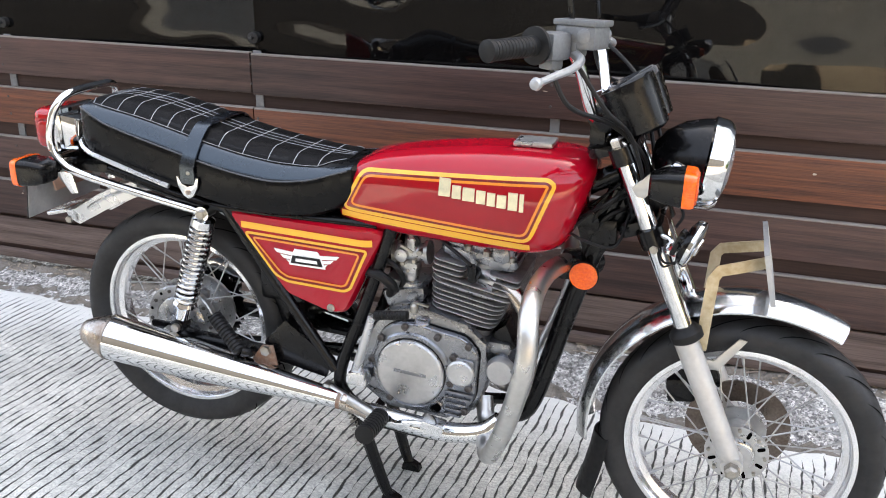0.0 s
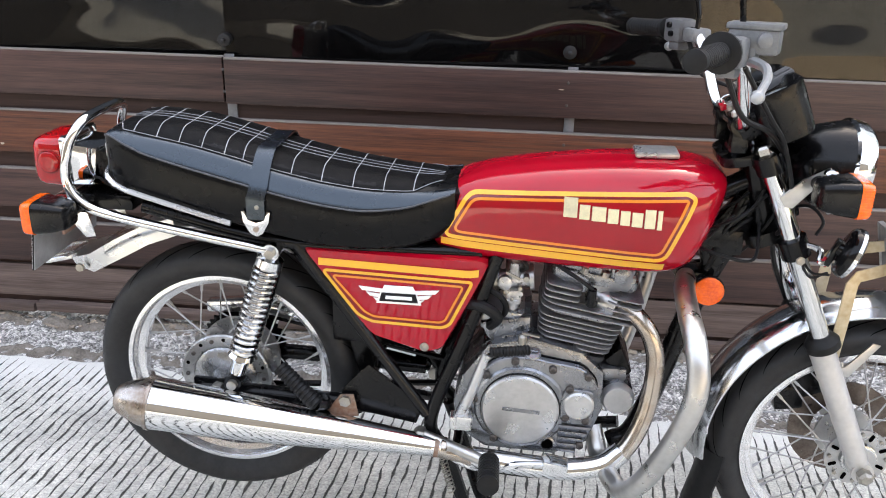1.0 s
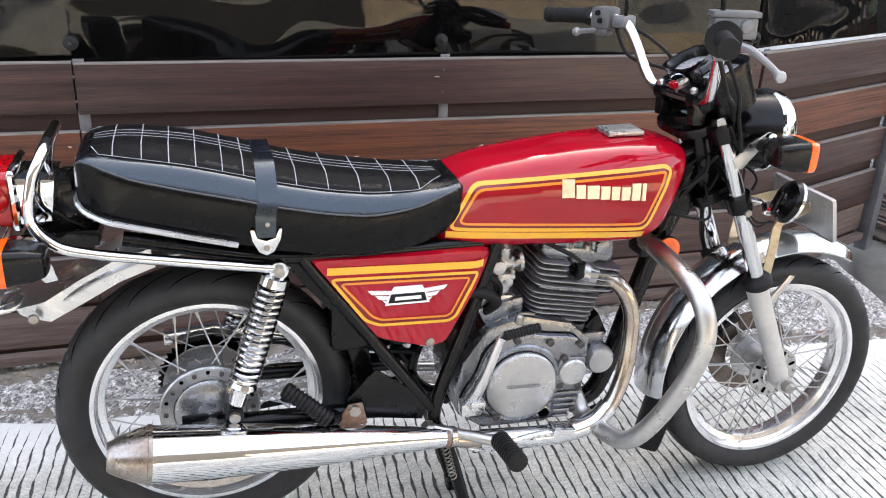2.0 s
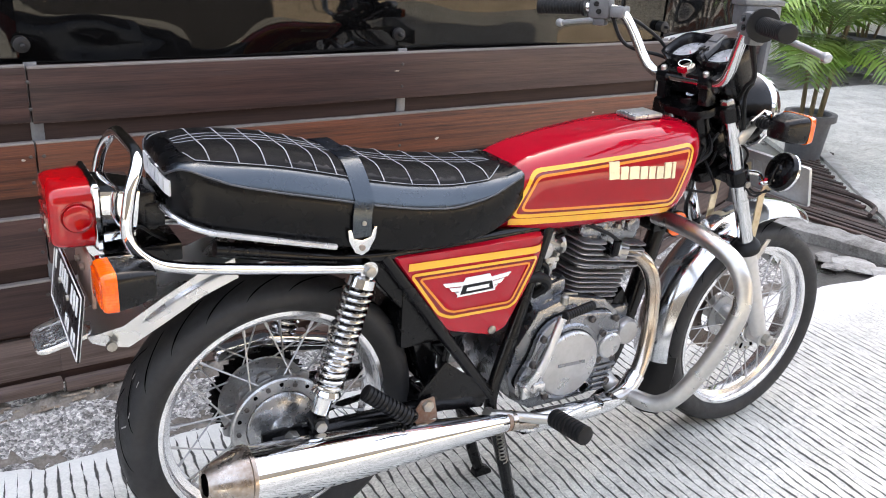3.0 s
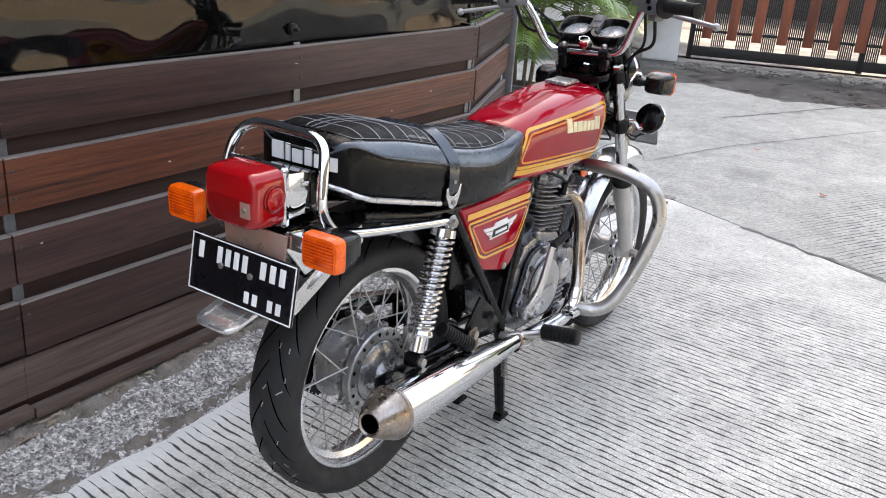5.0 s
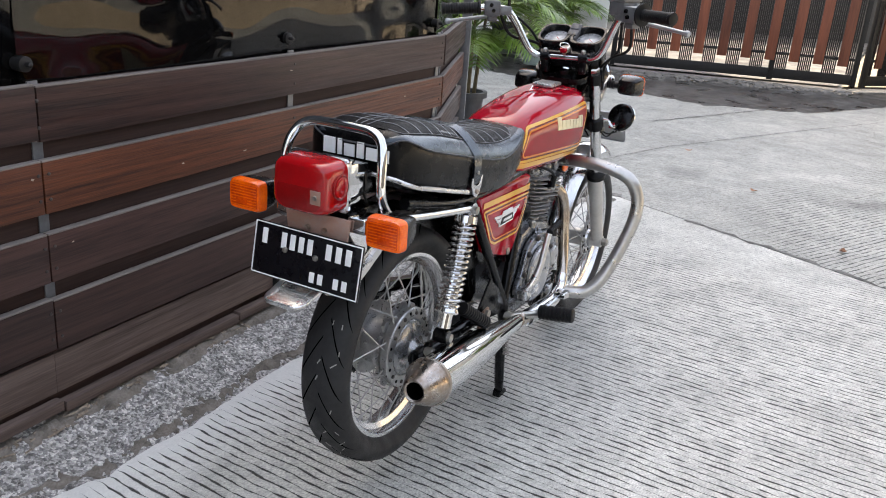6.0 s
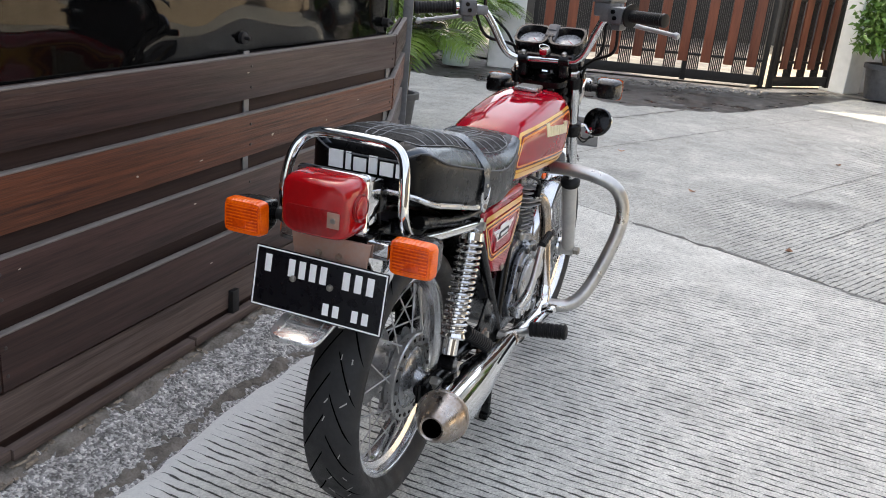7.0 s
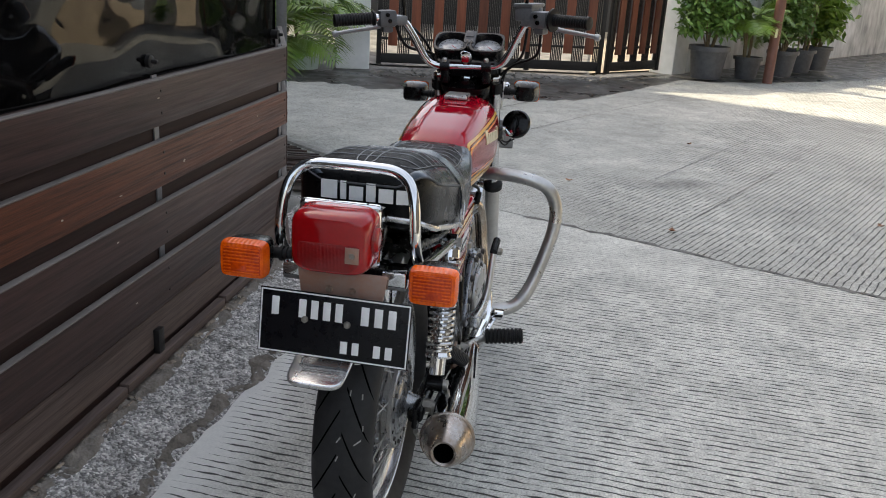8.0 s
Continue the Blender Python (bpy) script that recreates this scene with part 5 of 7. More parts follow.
part("grab_rail", tube([(a, -b, c) for a, b, c in half] + half[::-1], 0.0092, 14), CHROME, bike, "chrome tube grab rail")

# rear mudguard
def guard(name, axle, R, half, a0, a1, mat, label, n=40, flare=0.0, crown=0.012):
    rows = []
    for k in range(n + 1):
        a = radians(a0 + (a1 - a0) * k / n)
        row = []
        for j in range(11):
            t = -1 + 2 * j / 10
            rr = R + crown * (1 - abs(t) ** 2.4) + flare * (k / n) ** 3
            wh = half * (1 - 0.25 * max(0, (k / n - 0.85) / 0.15) ** 2)
            row.append(axle + Vector((rr * math.cos(a), wh * t, rr * math.sin(a))))
        for j in range(10, -1, -1):
            t = -1 + 2 * j / 10
            rr = R + crown * (1 - abs(t) ** 2.4) + flare * (k / n) ** 3 - 0.004
            wh = half * 0.97 * (1 - 0.25 * max(0, (k / n - 0.85) / 0.15) ** 2)
            row.append(axle + Vector((rr * math.cos(a), wh * t, rr * math.sin(a))))
        rows.append(row)
    return part(name, rings(rows), mat, bike, label)


guard("rear_mudguard", REAR_AXLE + Vector((0.0, 0, 0.015)), 0.318, 0.066, 60, 138, DULL_CHROME, "chrome rear mudguard", flare=0.02, crown=0.02)
rows = []
for x, z, wd, drop in ((-0.10, 0.712, 0.060, 0.035), (-0.16, 0.694, 0.060, 0.040), (-0.22, 0.662, 0.060, 0.042), (-0.28, 0.625, 0.058, 0.038), (-0.315, 0.612, 0.052, 0.022), (-0.330, 0.606, 0.048, 0.012)):
    shift = 0.014 * min(1.0, max(0.0, (-0.28 - x) / 0.06))
    top_ = [(x, wd * t + shift, z + 0.006 * (1 - t * t)) for t in np.linspace(-1, 1, 9)]
    rows.append([(x + 0.006, shift - wd, z - drop)] + top_ + [(x + 0.006, shift + wd, z - drop), (x + 0.004, shift + wd - 0.003, z - drop)] + [(a, shift + (b - shift) * 0.95, c - 0.004) for a, b, c in reversed(top_)] + [(x + 0.004, shift - wd + 0.003, z - drop)])
tailguard = part("mudguard_tail", rings(rows), DULL_CHROME, bike, "chrome mudguard tail below the number plate")
lip = part("mudguard_lip", slab(rounded([(-0.040, -0.046), (0.052, -0.049), (0.052, 0.049), (-0.040, 0.046)], 0.024), 0.010, 0.004, pose(-0.366, 0.014, 0.597, 0, -15, 0) @ pose(0, 0, 0, 90, 0, 0), 3), DULL_CHROME, tailguard, "bright chrome mudguard lip")
for k in range(6):
    part("embossed_bar", box(0.008, 0.009, 0.002, 0.0006, pose(-0.366, 0.014, 0.597, 0, -15, 0) @ pose(-0.012, 0.032 - 0.0128 * k, 0.0055)), DULL_CHROME, lip)
for dy in (-0.030, 0.030):
    part("embossed_rib", box(0.06, 0.004, 0.003, 0.001, pose(-0.366, 0.014, 0.597, 0, -15, 0) @ pose(0.004, dy, 0.0052)), DULL_CHROME, lip)
for sy in (-1, 1):
    part("bolt", lathe([(0, 0.009), (sy * 0.006, 0.008)], 10, (-0.30, sy * 0.060, 0.597)), BOLT, bike)

# tail lamp, plate and rear indicators hang a little askew
TAIL = Matrix.Translation((-0.300, -0.008, 0.0))


LAMP_Y = 0.010


def tail(name, bm, mat, label="", parent=None):
    return part(name, moved(bm, TAIL), mat, parent or bike, label)


tail("tail_bracket", slab([(0.002, 0.848), (0.062, 0.842), (0.056, 0.800), (0.050, 0.770), (0.002, 0.766)], 0.108, 0.003, pose(0, 0.006, 0)), CHROME, "chrome tail light bracket")
tail("tail_mount", join(box(0.05, 0.13, 0.014, 0.004, pose(0.03, 0, 0.748)), box(0.10, 0.09, 0.03, 0.004, pose(0.07, 0, 0.735))), BLACK, "black tail mount")
for sy in (-1, 1):
    tail("signal_arm", join(box(0.055, 0.040, 0.030, 0.005, pose(0.012, sy * 0.082, 0.742)), slab([(-0.018, 0.728), (0.036, 0.728), (0.050, 0.672), (0.030, 0.668)], 0.004, 0.001, pose(0, sy * 0.066, 0))), CHROME, "bright chrome turn signal arm")
tail("flasher_relay", join(box(0.030, 0.092, 0.062, 0.006, pose(0.072, 0.004, 0.806)), box(0.03, 0.05, 0.04, 0.005, pose(0.082, -0.02, 0.800)), box(0.02, 0.03, 0.03, 0.004, pose(0.078, 0.03, 0.795))), PLASTIC)
for k in range(4):
    tail("wire", tube([(0.03, -0.03 + 0.02 * k, 0.76), (0.055, -0.045 + 0.02 * k, 0.785), (0.075, -0.04 + 0.025 * k, 0.77), (0.10, -0.03 + 0.02 * k, 0.75)], 0.0028, 6), GRIP_RUBBER)
lamp = tail("tail_light", box(0.014, 0.134, 0.106, 0.010, pose(-0.002, LAMP_Y, 0.809), 3), CHROME, "rectangular red tail light")
lens_rows = []
for x, k in ((-0.008, 1.0), (-0.046, 0.975), (-0.056, 0.945), (-0.0635, 0.885), (-0.067, 0.79)):
    ring = []
    for i in range(40):
        a = 2 * math.pi * i / 40
        cy, cz = math.cos(a), math.sin(a)
        ring.append((x, LAMP_Y + math.copysign(abs(cy) ** 0.36, cy) * 0.0660 * k * (1 - 0.14 * max(0, -cz) ** 2), 0.809 + math.copysign(abs(cz) ** 0.36, cz) * 0.0515 * k))
    lens_rows.append(ring)
tail("lens", rings(lens_rows), RED_LENS, "red plastic lens", lamp)
tail("lens_panel", slab(rounded([(-0.0500, 0.812), (0.0500, 0.812), (0.0490, 0.782), (0.034, 0.768), (-0.034, 0.768), (-0.0490, 0.782)], 0.008), 0.003, 0.001, pose(-0.0668, LAMP_Y, 0, 0, 0, 90)), DEEP_RED_LENS, "fluted darker lower half of the lens", lamp)
tail("reflector_groove", lathe([(0, 0.0235), (-0.0035, 0.0235), (-0.0040, 0.0222), (-0.0030, 0.0205)], 28, (-0.030, LAMP_Y - 0.0635, 0.814)), DEEP_RED_LENS, "", lamp)
tail("side_reflector", lathe([(0, 0.0204), (-0.0062, 0.0200), (-0.0078, 0.0175), (-0.0082, 0.008)], 28, (-0.030, LAMP_Y - 0.0635, 0.814)), RED_LENS, "round red side reflector", lamp)
tail("lens_screw_plate", box(0.002, 0.022, 0.026, 0.0008, pose(-0.0690, LAMP_Y - 0.038, 0.797)), RUST_PLATE, "", lamp)
tail("screw", lathe([(0, 0.005), (-0.003, 0.004)], 10, (-0.0695, LAMP_Y - 0.038, 0.797), (1, 0, 0)), BOLT, "", lamp)
tail("plate_bracket", slab([(-0.074, 0.752), (0.074, 0.752), (0.062, 0.668), (-0.062, 0.668)], 0.006, 0.002, pose(-0.02, 0, 0, 0, 0, 90)), RUST_PLATE, "rust-flecked plate bracket")
for dy in (-0.018, 0.020):
    tail("bolt", lathe([(0, 0.006), (-0.006, 0.005)], 8, (-0.024, dy, 0.722), (1, 0, 0)), RUSTY)
PL = pose(-0.050, 0.004, 0.667, 0.6, 9, 0)
plate = tail("number_plate", moved(box(0.003, 0.248, 0.106, 0.0012), PL), PLATE_BLACK, "black number plate with a white border and white characters")
tail("plate_back", moved(box(0.0012, 0.246, 0.104, 0.0004), PL @ pose(0.0024, 0, 0)), PLATE_ALU, "bare grey metal back of the plate", plate)
for k in range(7):
    tail("pressed_bar", box(0.0016, 0.014, 0.030, 0.0005, PL @ pose(0.0030, 0.096 - 0.031 * k, 0.024)), PLATE_ALU, "", plate)
for bm in (box(0.0012, 0.244, 0.0022, 0, PL @ pose(-0.0021, 0, 0.050)), box(0.0012, 0.244, 0.0022, 0, PL @ pose(-0.0021, 0, -0.050)),
           box(0.0012, 0.0022, 0.1, 0, PL @ pose(-0.0021, 0.121, 0)), box(0.0012, 0.0022, 0.1, 0, PL @ pose(-0.0021, -0.121, 0))):
    tail("plate_border", bm, WHITE, "", plate)
for y0, y1, z0, z1 in ((0.105, 0.090, 0.010, 0.040), (0.060, 0.045, 0.010, 0.040), (0.040, 0.025, 0.010, 0.040), (0.020, 0.005, 0.010, 0.040), (0.000, -0.015, 0.010, 0.040),
                       (-0.042, -0.058, 0.010, 0.040), (-0.064, -0.080, 0.010, 0.040), (-0.086, -0.102, 0.010, 0.040),
                       (-0.012, -0.026, -0.040, -0.020), (-0.031, -0.045, -0.040, -0.020), (-0.066, -0.080, -0.040, -0.020), (-0.085, -0.099, -0.040, -0.020)):
    tail("plate_bar", box(0.0012, abs(y1 - y0) * 0.8, z1 - z0, 0.0004, PL @ pose(-0.0022, (y0 + y1) / 2, (z0 + z1) / 2)), WHITE, "", plate)
for y in (0.048, -0.022):
    tail("plate_screw", lathe([(-0.001, 0.006), (-0.005, 0.005), (-0.006, 0.002)], 12, PL @ Vector((0, y, 0.008)), (1, 0, 0)), BOLT, "", plate)


def indicator(name, m, label, facing=-1):
    """A rectangular turn signal on a short stalk; its amber lens looks along -x of m, its stalk runs along +y."""
    rows = []
    for x, w, h in ((0.058, 0.021, 0.018), (0.054, 0.027, 0.022), (0.030, 0.035, 0.028), (0.004, 0.039, 0.0305), (0.0, 0.039, 0.0305)):
        rows.append([(x, math.copysign(abs(math.cos(a)) ** 0.4, math.cos(a)) * w, math.copysign(abs(math.sin(a)) ** 0.4, math.sin(a)) * h) for a in (2 * math.pi * (i + 0.5) / 32 for i in range(32))])
    body = part(name, moved(rings(rows), m), PLASTIC, bike, label)
    rows = []
    for x, k in ((0.001, 1.0), (-0.014, 0.98), (-0.019, 0.9), (-0.020, 0.7)):
        rows.append([(x, math.copysign(abs(math.cos(a)) ** 0.3, math.cos(a)) * 0.0395 * k, math.copysign(abs(math.sin(a)) ** 0.3, math.sin(a)) * 0.031 * k) for a in (2 * math.pi * (i + 0.5) / 32 for i in range(32))])
    part("lens", moved(rings(rows), m), AMBER, body, "amber plastic lens")
    part("lens_field", moved(box(0.003, 0.062, 0.044, 0.0012, pose(-0.0195, 0, 0)), m), DEEP_AMBER, body)
    part("lens_ridge", moved(box(0.006, 0.026, 0.013, 0.0015, pose(-0.0205, -0.004, -0.010)), m), DEEP_AMBER, body)
    for k in range(8):
        part("lens_rib", moved(box(0.0022, 0.060, 0.0022, 0.0006, pose(-0.0212, 0, -0.0195 + 0.0056 * k)), m), AMBER, body)
    part("stalk", join(moved(rod((0.036, 0.03, 0), (0.036, 0.085, 0), 0.0095, 12), m), *[moved(lathe([(0.045 + 0.008 * k, 0.0125), (0.050 + 0.008 * k, 0.0125)], 14, (0.036, 0, 0)), m) for k in range(4)]), GRIP_RUBBER, body)
    return body


indicator("turn_signal", TAIL @ pose(-0.006, -0.146, 0.742, 0, 0, 0), "black turn signal with an amber lens at the rear")
indicator("turn_signal", TAIL @ pose(-0.018, 0.162, 0.757, 0, 0, 0) @ Matrix.Diagonal((1, -1, 1, 1)), "black turn signal with an amber lens at the rear")

# engine
eng = part("engine", join(
    slab([(0.455, 0.37), (0.47, 0.43), (0.52, 0.505), (0.60, 0.525), (0.70, 0.50), (0.745, 0.46), (0.75, 0.38), (0.725, 0.30), (0.66, 0.265), (0.52, 0.27), (0.465, 0.31)], 0.18, 0.014),
    slab([(0.52, 0.50), (0.60, 0.525), (0.60, 0.56), (0.50, 0.54)], 0.14, 0.01)), CAST, bike, "dull cast aluminium single-cylinder engine")
CASE = [(0.466, 0.352), (0.474, 0.372), (0.497, 0.408), (0.510, 0.450), (0.524, 0.470), (0.548, 0.487), (0.600, 0.494), (0.645, 0.486), (0.703, 0.478), (0.733, 0.445), (0.730, 0.392), (0.728, 0.341), (0.697, 0.289), (0.607, 0.287), (0.556, 0.296), (0.512, 0.320), (0.482, 0.328)]
for sy in (-1, 1):
    # black rims round both covers stand in for the shadow in their gaps
    part("case_gasket", slab(rounded([(0.600 + (x - 0.600) * 1.012, 0.388 + (z - 0.388) * 1.014) for x, z in CASE], 0.014), 0.004, 0, pose(0, sy * 0.091, 0)), BLACK, eng)
    cover_ = part("crankcase_cover", slab(rounded(CASE, 0.014), 0.018, 0.006, pose(0, sy * 0.102, 0), 3), CAST, eng, "cast aluminium crankcase cover")
    # raised shoulder round the clutch
    part("cover_shoulder", lathe([(sy * -0.004, 0.0905), (sy * 0.004, 0.0895), (sy * 0.0075, 0.0855), (sy * 0.0075, 0.070)], 56, (0.588, sy * 0.1085, 0.384)), CAST, cover_)
    part("cover_gasket", lathe([(0, 0.0775), (sy * 0.0016, 0.0775), (sy * 0.0016, 0.070)], 56, (0.588, sy * 0.116, 0.384)), BLACK, cover_)
    part("clutch_cover", lathe([(0, 0.0755), (sy * 0.007, 0.0750), (sy * 0.0105, 0.0715), (sy * 0.0115, 0.066), (sy * 0.0118, 0.0)], 56, (0.588, sy * 0.1165, 0.384)), COVER_ALU, cover_, "satin round clutch cover")
    part("point_cover_seat", slab(rounded([(0.672, 0.436), (0.727, 0.432), (0.726, 0.411), (0.716, 0.358), (0.668, 0.358), (0.662, 0.398)], 0.012), 0.014, 0.004, pose(0, sy * 0.1105, 0), 3), CAST, cover_)
    part("point_cover", lathe([(0, 0.0300), (sy * 0.006, 0.0295), (sy * 0.009, 0.026), (sy * 0.0098, 0)], 36, (0.6985, sy * 0.1165, 0.402)), COVER_ALU, cover_, "small round satin cover")
    for x, z in ((0.574, 0.4855), (0.6456, 0.473), (0.6806, 0.4325), (0.6756, 0.3705), (0.520, 0.452), (0.4985, 0.398), (0.713, 0.463), (0.540, 0.312), (0.708, 0.310), (0.715, 0.366)):
        part("bolt", lathe([(0, 0.0080), (sy * 0.007, 0.0078), (sy * 0.009, 0.0045), (sy * 0.0075, 0.004), (sy * 0.0075, 0.0)], 12, (x, sy * 0.111, z)), SCREW, cover_)
    part("drain_ring", lathe([(0, 0.0165), (sy * 0.006, 0.0160), (sy * 0.0075, 0.0125), (sy * 0.003, 0.0115), (sy * 0.003, 0.0)], 24, (0.645, sy * 0.109, 0.3075)), CAST, cover_)
    part("drain_hole", lathe([(sy * 0.0034, 0.0112), (sy * 0.0044, 0.0)], 20, (0.645, sy * 0.109, 0.3075)), TREAD, cover_)
    for k in range(5):
        z = 0.352 - 0.0135 * k
        part("sump_fin", slab(rounded([(0.664, z + 0.0035), (0.7265 - 0.0065 * k, z + 0.0015), (0.7265 - 0.0065 * k, z - 0.0045), (0.664, z - 0.0025)], 0.002), 0.014, 0.0015, pose(0, sy * 0.1115, 0)), CAST, cover_)
# maker's name on the cover, as a faint plain bar
part("cover_mark", box(0.072, 0.0014, 0.0075, 0.0005, pose(0.590, -0.1290, 0.387, 0, 3, 0)), CAST, eng)
part("starter_motor", join(lathe([(-0.080, 0.0), (-0.080, 0.029), (-0.076, 0.031), (0.07, 0.031), (0.07, 0)], 28, (0.775, 0, 0.404)), box(0.05, 0.10, 0.03, 0.008, pose(0.765, -0.02, 0.445))), CAST, eng)
part("starter_cap", lathe([(-0.096, 0.010), (-0.096, 0.027), (-0.088, 0.0315), (-0.078, 0.0318)], 28, (0.775, 0, 0.404)), COVER_ALU, eng)
part("starter_clamp", slab([(0.745, 0.47), (0.775, 0.50), (0.80, 0.45), (0.79, 0.44)], 0.12, 0.004), BLACK, eng)

# cylinder: tilted forward, with rounded fins
def round_plate(w, d, h, r, m=None):
    """A flat plate in x and y with rounded corners."""
    pts = []
    for cx, cy, a0 in ((w / 2 - r, d / 2 - r, 0), (-w / 2 + r, d / 2 - r, 90), (-w / 2 + r, -d / 2 + r, 180), (w / 2 - r, -d / 2 + r, 270)):
        pts += [(cx + r * math.cos(radians(a0 + k * 22.5)), cy + r * math.sin(radians(a0 + k * 22.5))) for k in range(5)]
    bm = rings([[(x * 0.985, y * 0.985, -h / 2) for x, y in pts], [(x, y, -h / 4) for x, y in pts], [(x, y, h / 4) for x, y in pts], [(x * 0.985, y * 0.985, h / 2) for x, y in pts]])
    return moved(bm, m) if m else bm


CYL = pose(0.683, 0, 0.498, 0, 10, 0)
part("cylinder", moved(join(round_plate(0.112, 0.120, 0.13, 0.03, pose(0, 0, 0.05)), round_plate(0.13, 0.15, 0.012, 0.02, pose(0, 0, -0.012))), CYL), CORE, eng)
for k in range(6):
    part("fin", moved(round_plate(0.144 + 0.004 * k, 0.152, 0.0032, 0.026, pose(0.0, 0, 0.004 + k * 0.0108)), CYL), FIN_ALU, eng)
part("head_gasket", moved(round_plate(0.135, 0.14, 0.006, 0.02, pose(0, 0, 0.068)), CYL), CAST, eng)
for k in range(5):
    z = 0.078 + k * 0.0122
    if k < 2:
        part("fin", moved(round_plate(0.186, 0.172, 0.0036, 0.03, pose(0.010, 0, z)), CYL), FIN_ALU, eng)
    else:
        for x0, x1 in ((-0.083, -0.014), (0.036, 0.102)):
            part("fin", moved(round_plate(x1 - x0, 0.172, 0.0036, 0.014, pose((x0 + x1) / 2, 0, z)), CYL), FIN_ALU, eng)
part("cylinder_head", moved(join(round_plate(0.125, 0.118, 0.08, 0.02, pose(0, 0, 0.105)), round_plate(0.165, 0.135, 0.020, 0.02, pose(0.004, 0, 0.147)), round_plate(0.15, 0.12, 0.022, 0.02, pose(0.004, 0, 0.164)),
                                 round_plate(0.05, 0.13, 0.030, 0.012, pose(0.05, 0, 0.172)), round_plate(0.05, 0.13, 0.026, 0.012, pose(-0.045, 0, 0.170))), CYL), CAST, eng, "cast cylinder head under the tank")
part("spark_plug_cap", moved(join(rod((0.006, -0.086, 0.108), (0.006, -0.05, 0.116), 0.0115), rod((0.006, -0.087, 0.106), (0.000, -0.092, 0.138), 0.0085), lathe([(0, 0.013), (-0.008, 0.013)], 6, (0.006, -0.064, 0.110))), CYL), BLACK, eng)
part("spark_lead", moved(tube([(0.0, -0.092, 0.138), (-0.03, -0.09, 0.152), (-0.08, -0.07, 0.165), (-0.13, -0.05, 0.185)], 0.004, 8), CYL), GRIP_RUBBER, eng)
for sx, sy2 in ((-0.06, -0.055), (0.07, -0.058), (0.02, -0.062), (-0.02, -0.062)):
    part("head_bolt", moved(lathe([(0, 0.0085), (0.010, 0.0085), (0.014, 0.004)], 8, (sx, sy2, 0.156), (0, 0, 1)), CYL), BOLT, eng)
for sx in (0.052, -0.045):
    part("valve_cap", moved(lathe([(0, 0.019), (-0.010, 0.019), (-0.013, 0.013)], 6, (sx, -0.064, 0.168)), CYL), CAST, eng)
# crankcase details: sump fins, breather box, oil cap, case seam
part("breather_box", box(0.085, 0.10, 0.045, 0.008, pose(0.545, -0.01, 0.540, 0, 6, 0)), COVER_ALU, eng)
part("oil_cap", join(lathe([(0, 0.0165), (0.006, 0.0165), (0.010, 0.0135), (0.0105, 0.0)], 20, (0.606, -0.094, 0.490), (0, -0.55, 1)), box(0.020, 0.004, 0.006, 0.0015, pose(0.606, -0.100, 0.5015, 28, 0, 0))), CAST, eng)
part("case_top", slab(rounded([(0.500, 0.430), (0.510, 0.500), (0.560, 0.522), (0.640, 0.516), (0.705, 0.487), (0.700, 0.440)], 0.012), 0.150, 0.010), CAST, eng)
part("clutch_arm", join(lathe([(0, 0.009), (0.016, 0.009), (0.020, 0.005)], 12, (0.585, -0.088, 0.510), (0, 0, 1)), box(0.034, 0.007, 0.004, 0.001, pose(0.600, -0.088, 0.530, 0, 10, 0))), BOLT, eng)

# carburettor and intake
carb = part("carburettor", join(rod((0.530, -0.035, 0.618), (0.598, -0.03, 0.626), 0.019, 18), lathe([(0, 0.026), (0.008, 0.026)], 20, (0.592, -0.031, 0.625), (1, 0, 0.1)), box(0.036, 0.040, 0.030, 0.006, pose(0.560, -0.040, 0.592)),
                                lathe([(0, 0.004), (0.004, 0.009), (0.016, 0.010), (0.018, 0.017), (0.032, 0.018)], 14, (0.560, -0.040, 0.548), (0, 0, 1)), lathe([(0, 0.017), (0.03, 0.017), (0.034, 0.013), (0.044, 0.011)], 16, (0.562, -0.036, 0.628), (0, 0, 1)),
                                lathe([(0, 0.014), (-0.012, 0.014), (-0.014, 0.009)], 14, (0.545, -0.052, 0.622)), rod((0.575, -0.06, 0.600), (0.575, -0.04, 0.600), 0.006, 8), rod((0.545, -0.058, 0.585), (0.572, -0.058, 0.585), 0.0035, 6)), CARB_ALU, bike, "small cast carburettor")
part("hose_clamp", lathe([(-0.005, 0.0265), (0.005, 0.0265)], 20, (0.527, -0.034, 0.617), (1, 0, 0.1)), BOLT, carb)
part("air_hose", tube([(0.530, -0.034, 0.617), (0.50, -0.02, 0.61), (0.44, 0, 0.60)], 0.025, 14), PLASTIC, carb)
part("breather_hose", tube([(0.52, -0.06, 0.53), (0.535, -0.085, 0.56), (0.51, -0.095, 0.585), (0.47, -0.08, 0.585)], 0.011, 10), GRIP_RUBBER, bike)
part("breather_hose", tube([(0.53, -0.05, 0.53), (0.55, -0.06, 0.565), (0.535, -0.07, 0.60), (0.48, -0.06, 0.62)], 0.006, 8), GRIP_RUBBER, bike)

# exhaust: header pipe, muffler with its cone
part("exhaust_pipe", tube([(0.735, -0.040, 0.592), (0.775, -0.060, 0.588), (0.812, -0.080, 0.560), (0.834, -0.088, 0.51), (0.836, -0.095, 0.45), (0.826, -0.106, 0.38), (0.800, -0.119, 0.32), (0.760, -0.129, 0.284), (0.705, -0.135, 0.270), (0.65, -0.136, 0.266), (0.55, -0.134, 0.270), (0.42, -0.132, 0.290)], 0.0172, 18), HEAT_STEEL, bike, "heat-stained exhaust pipe")
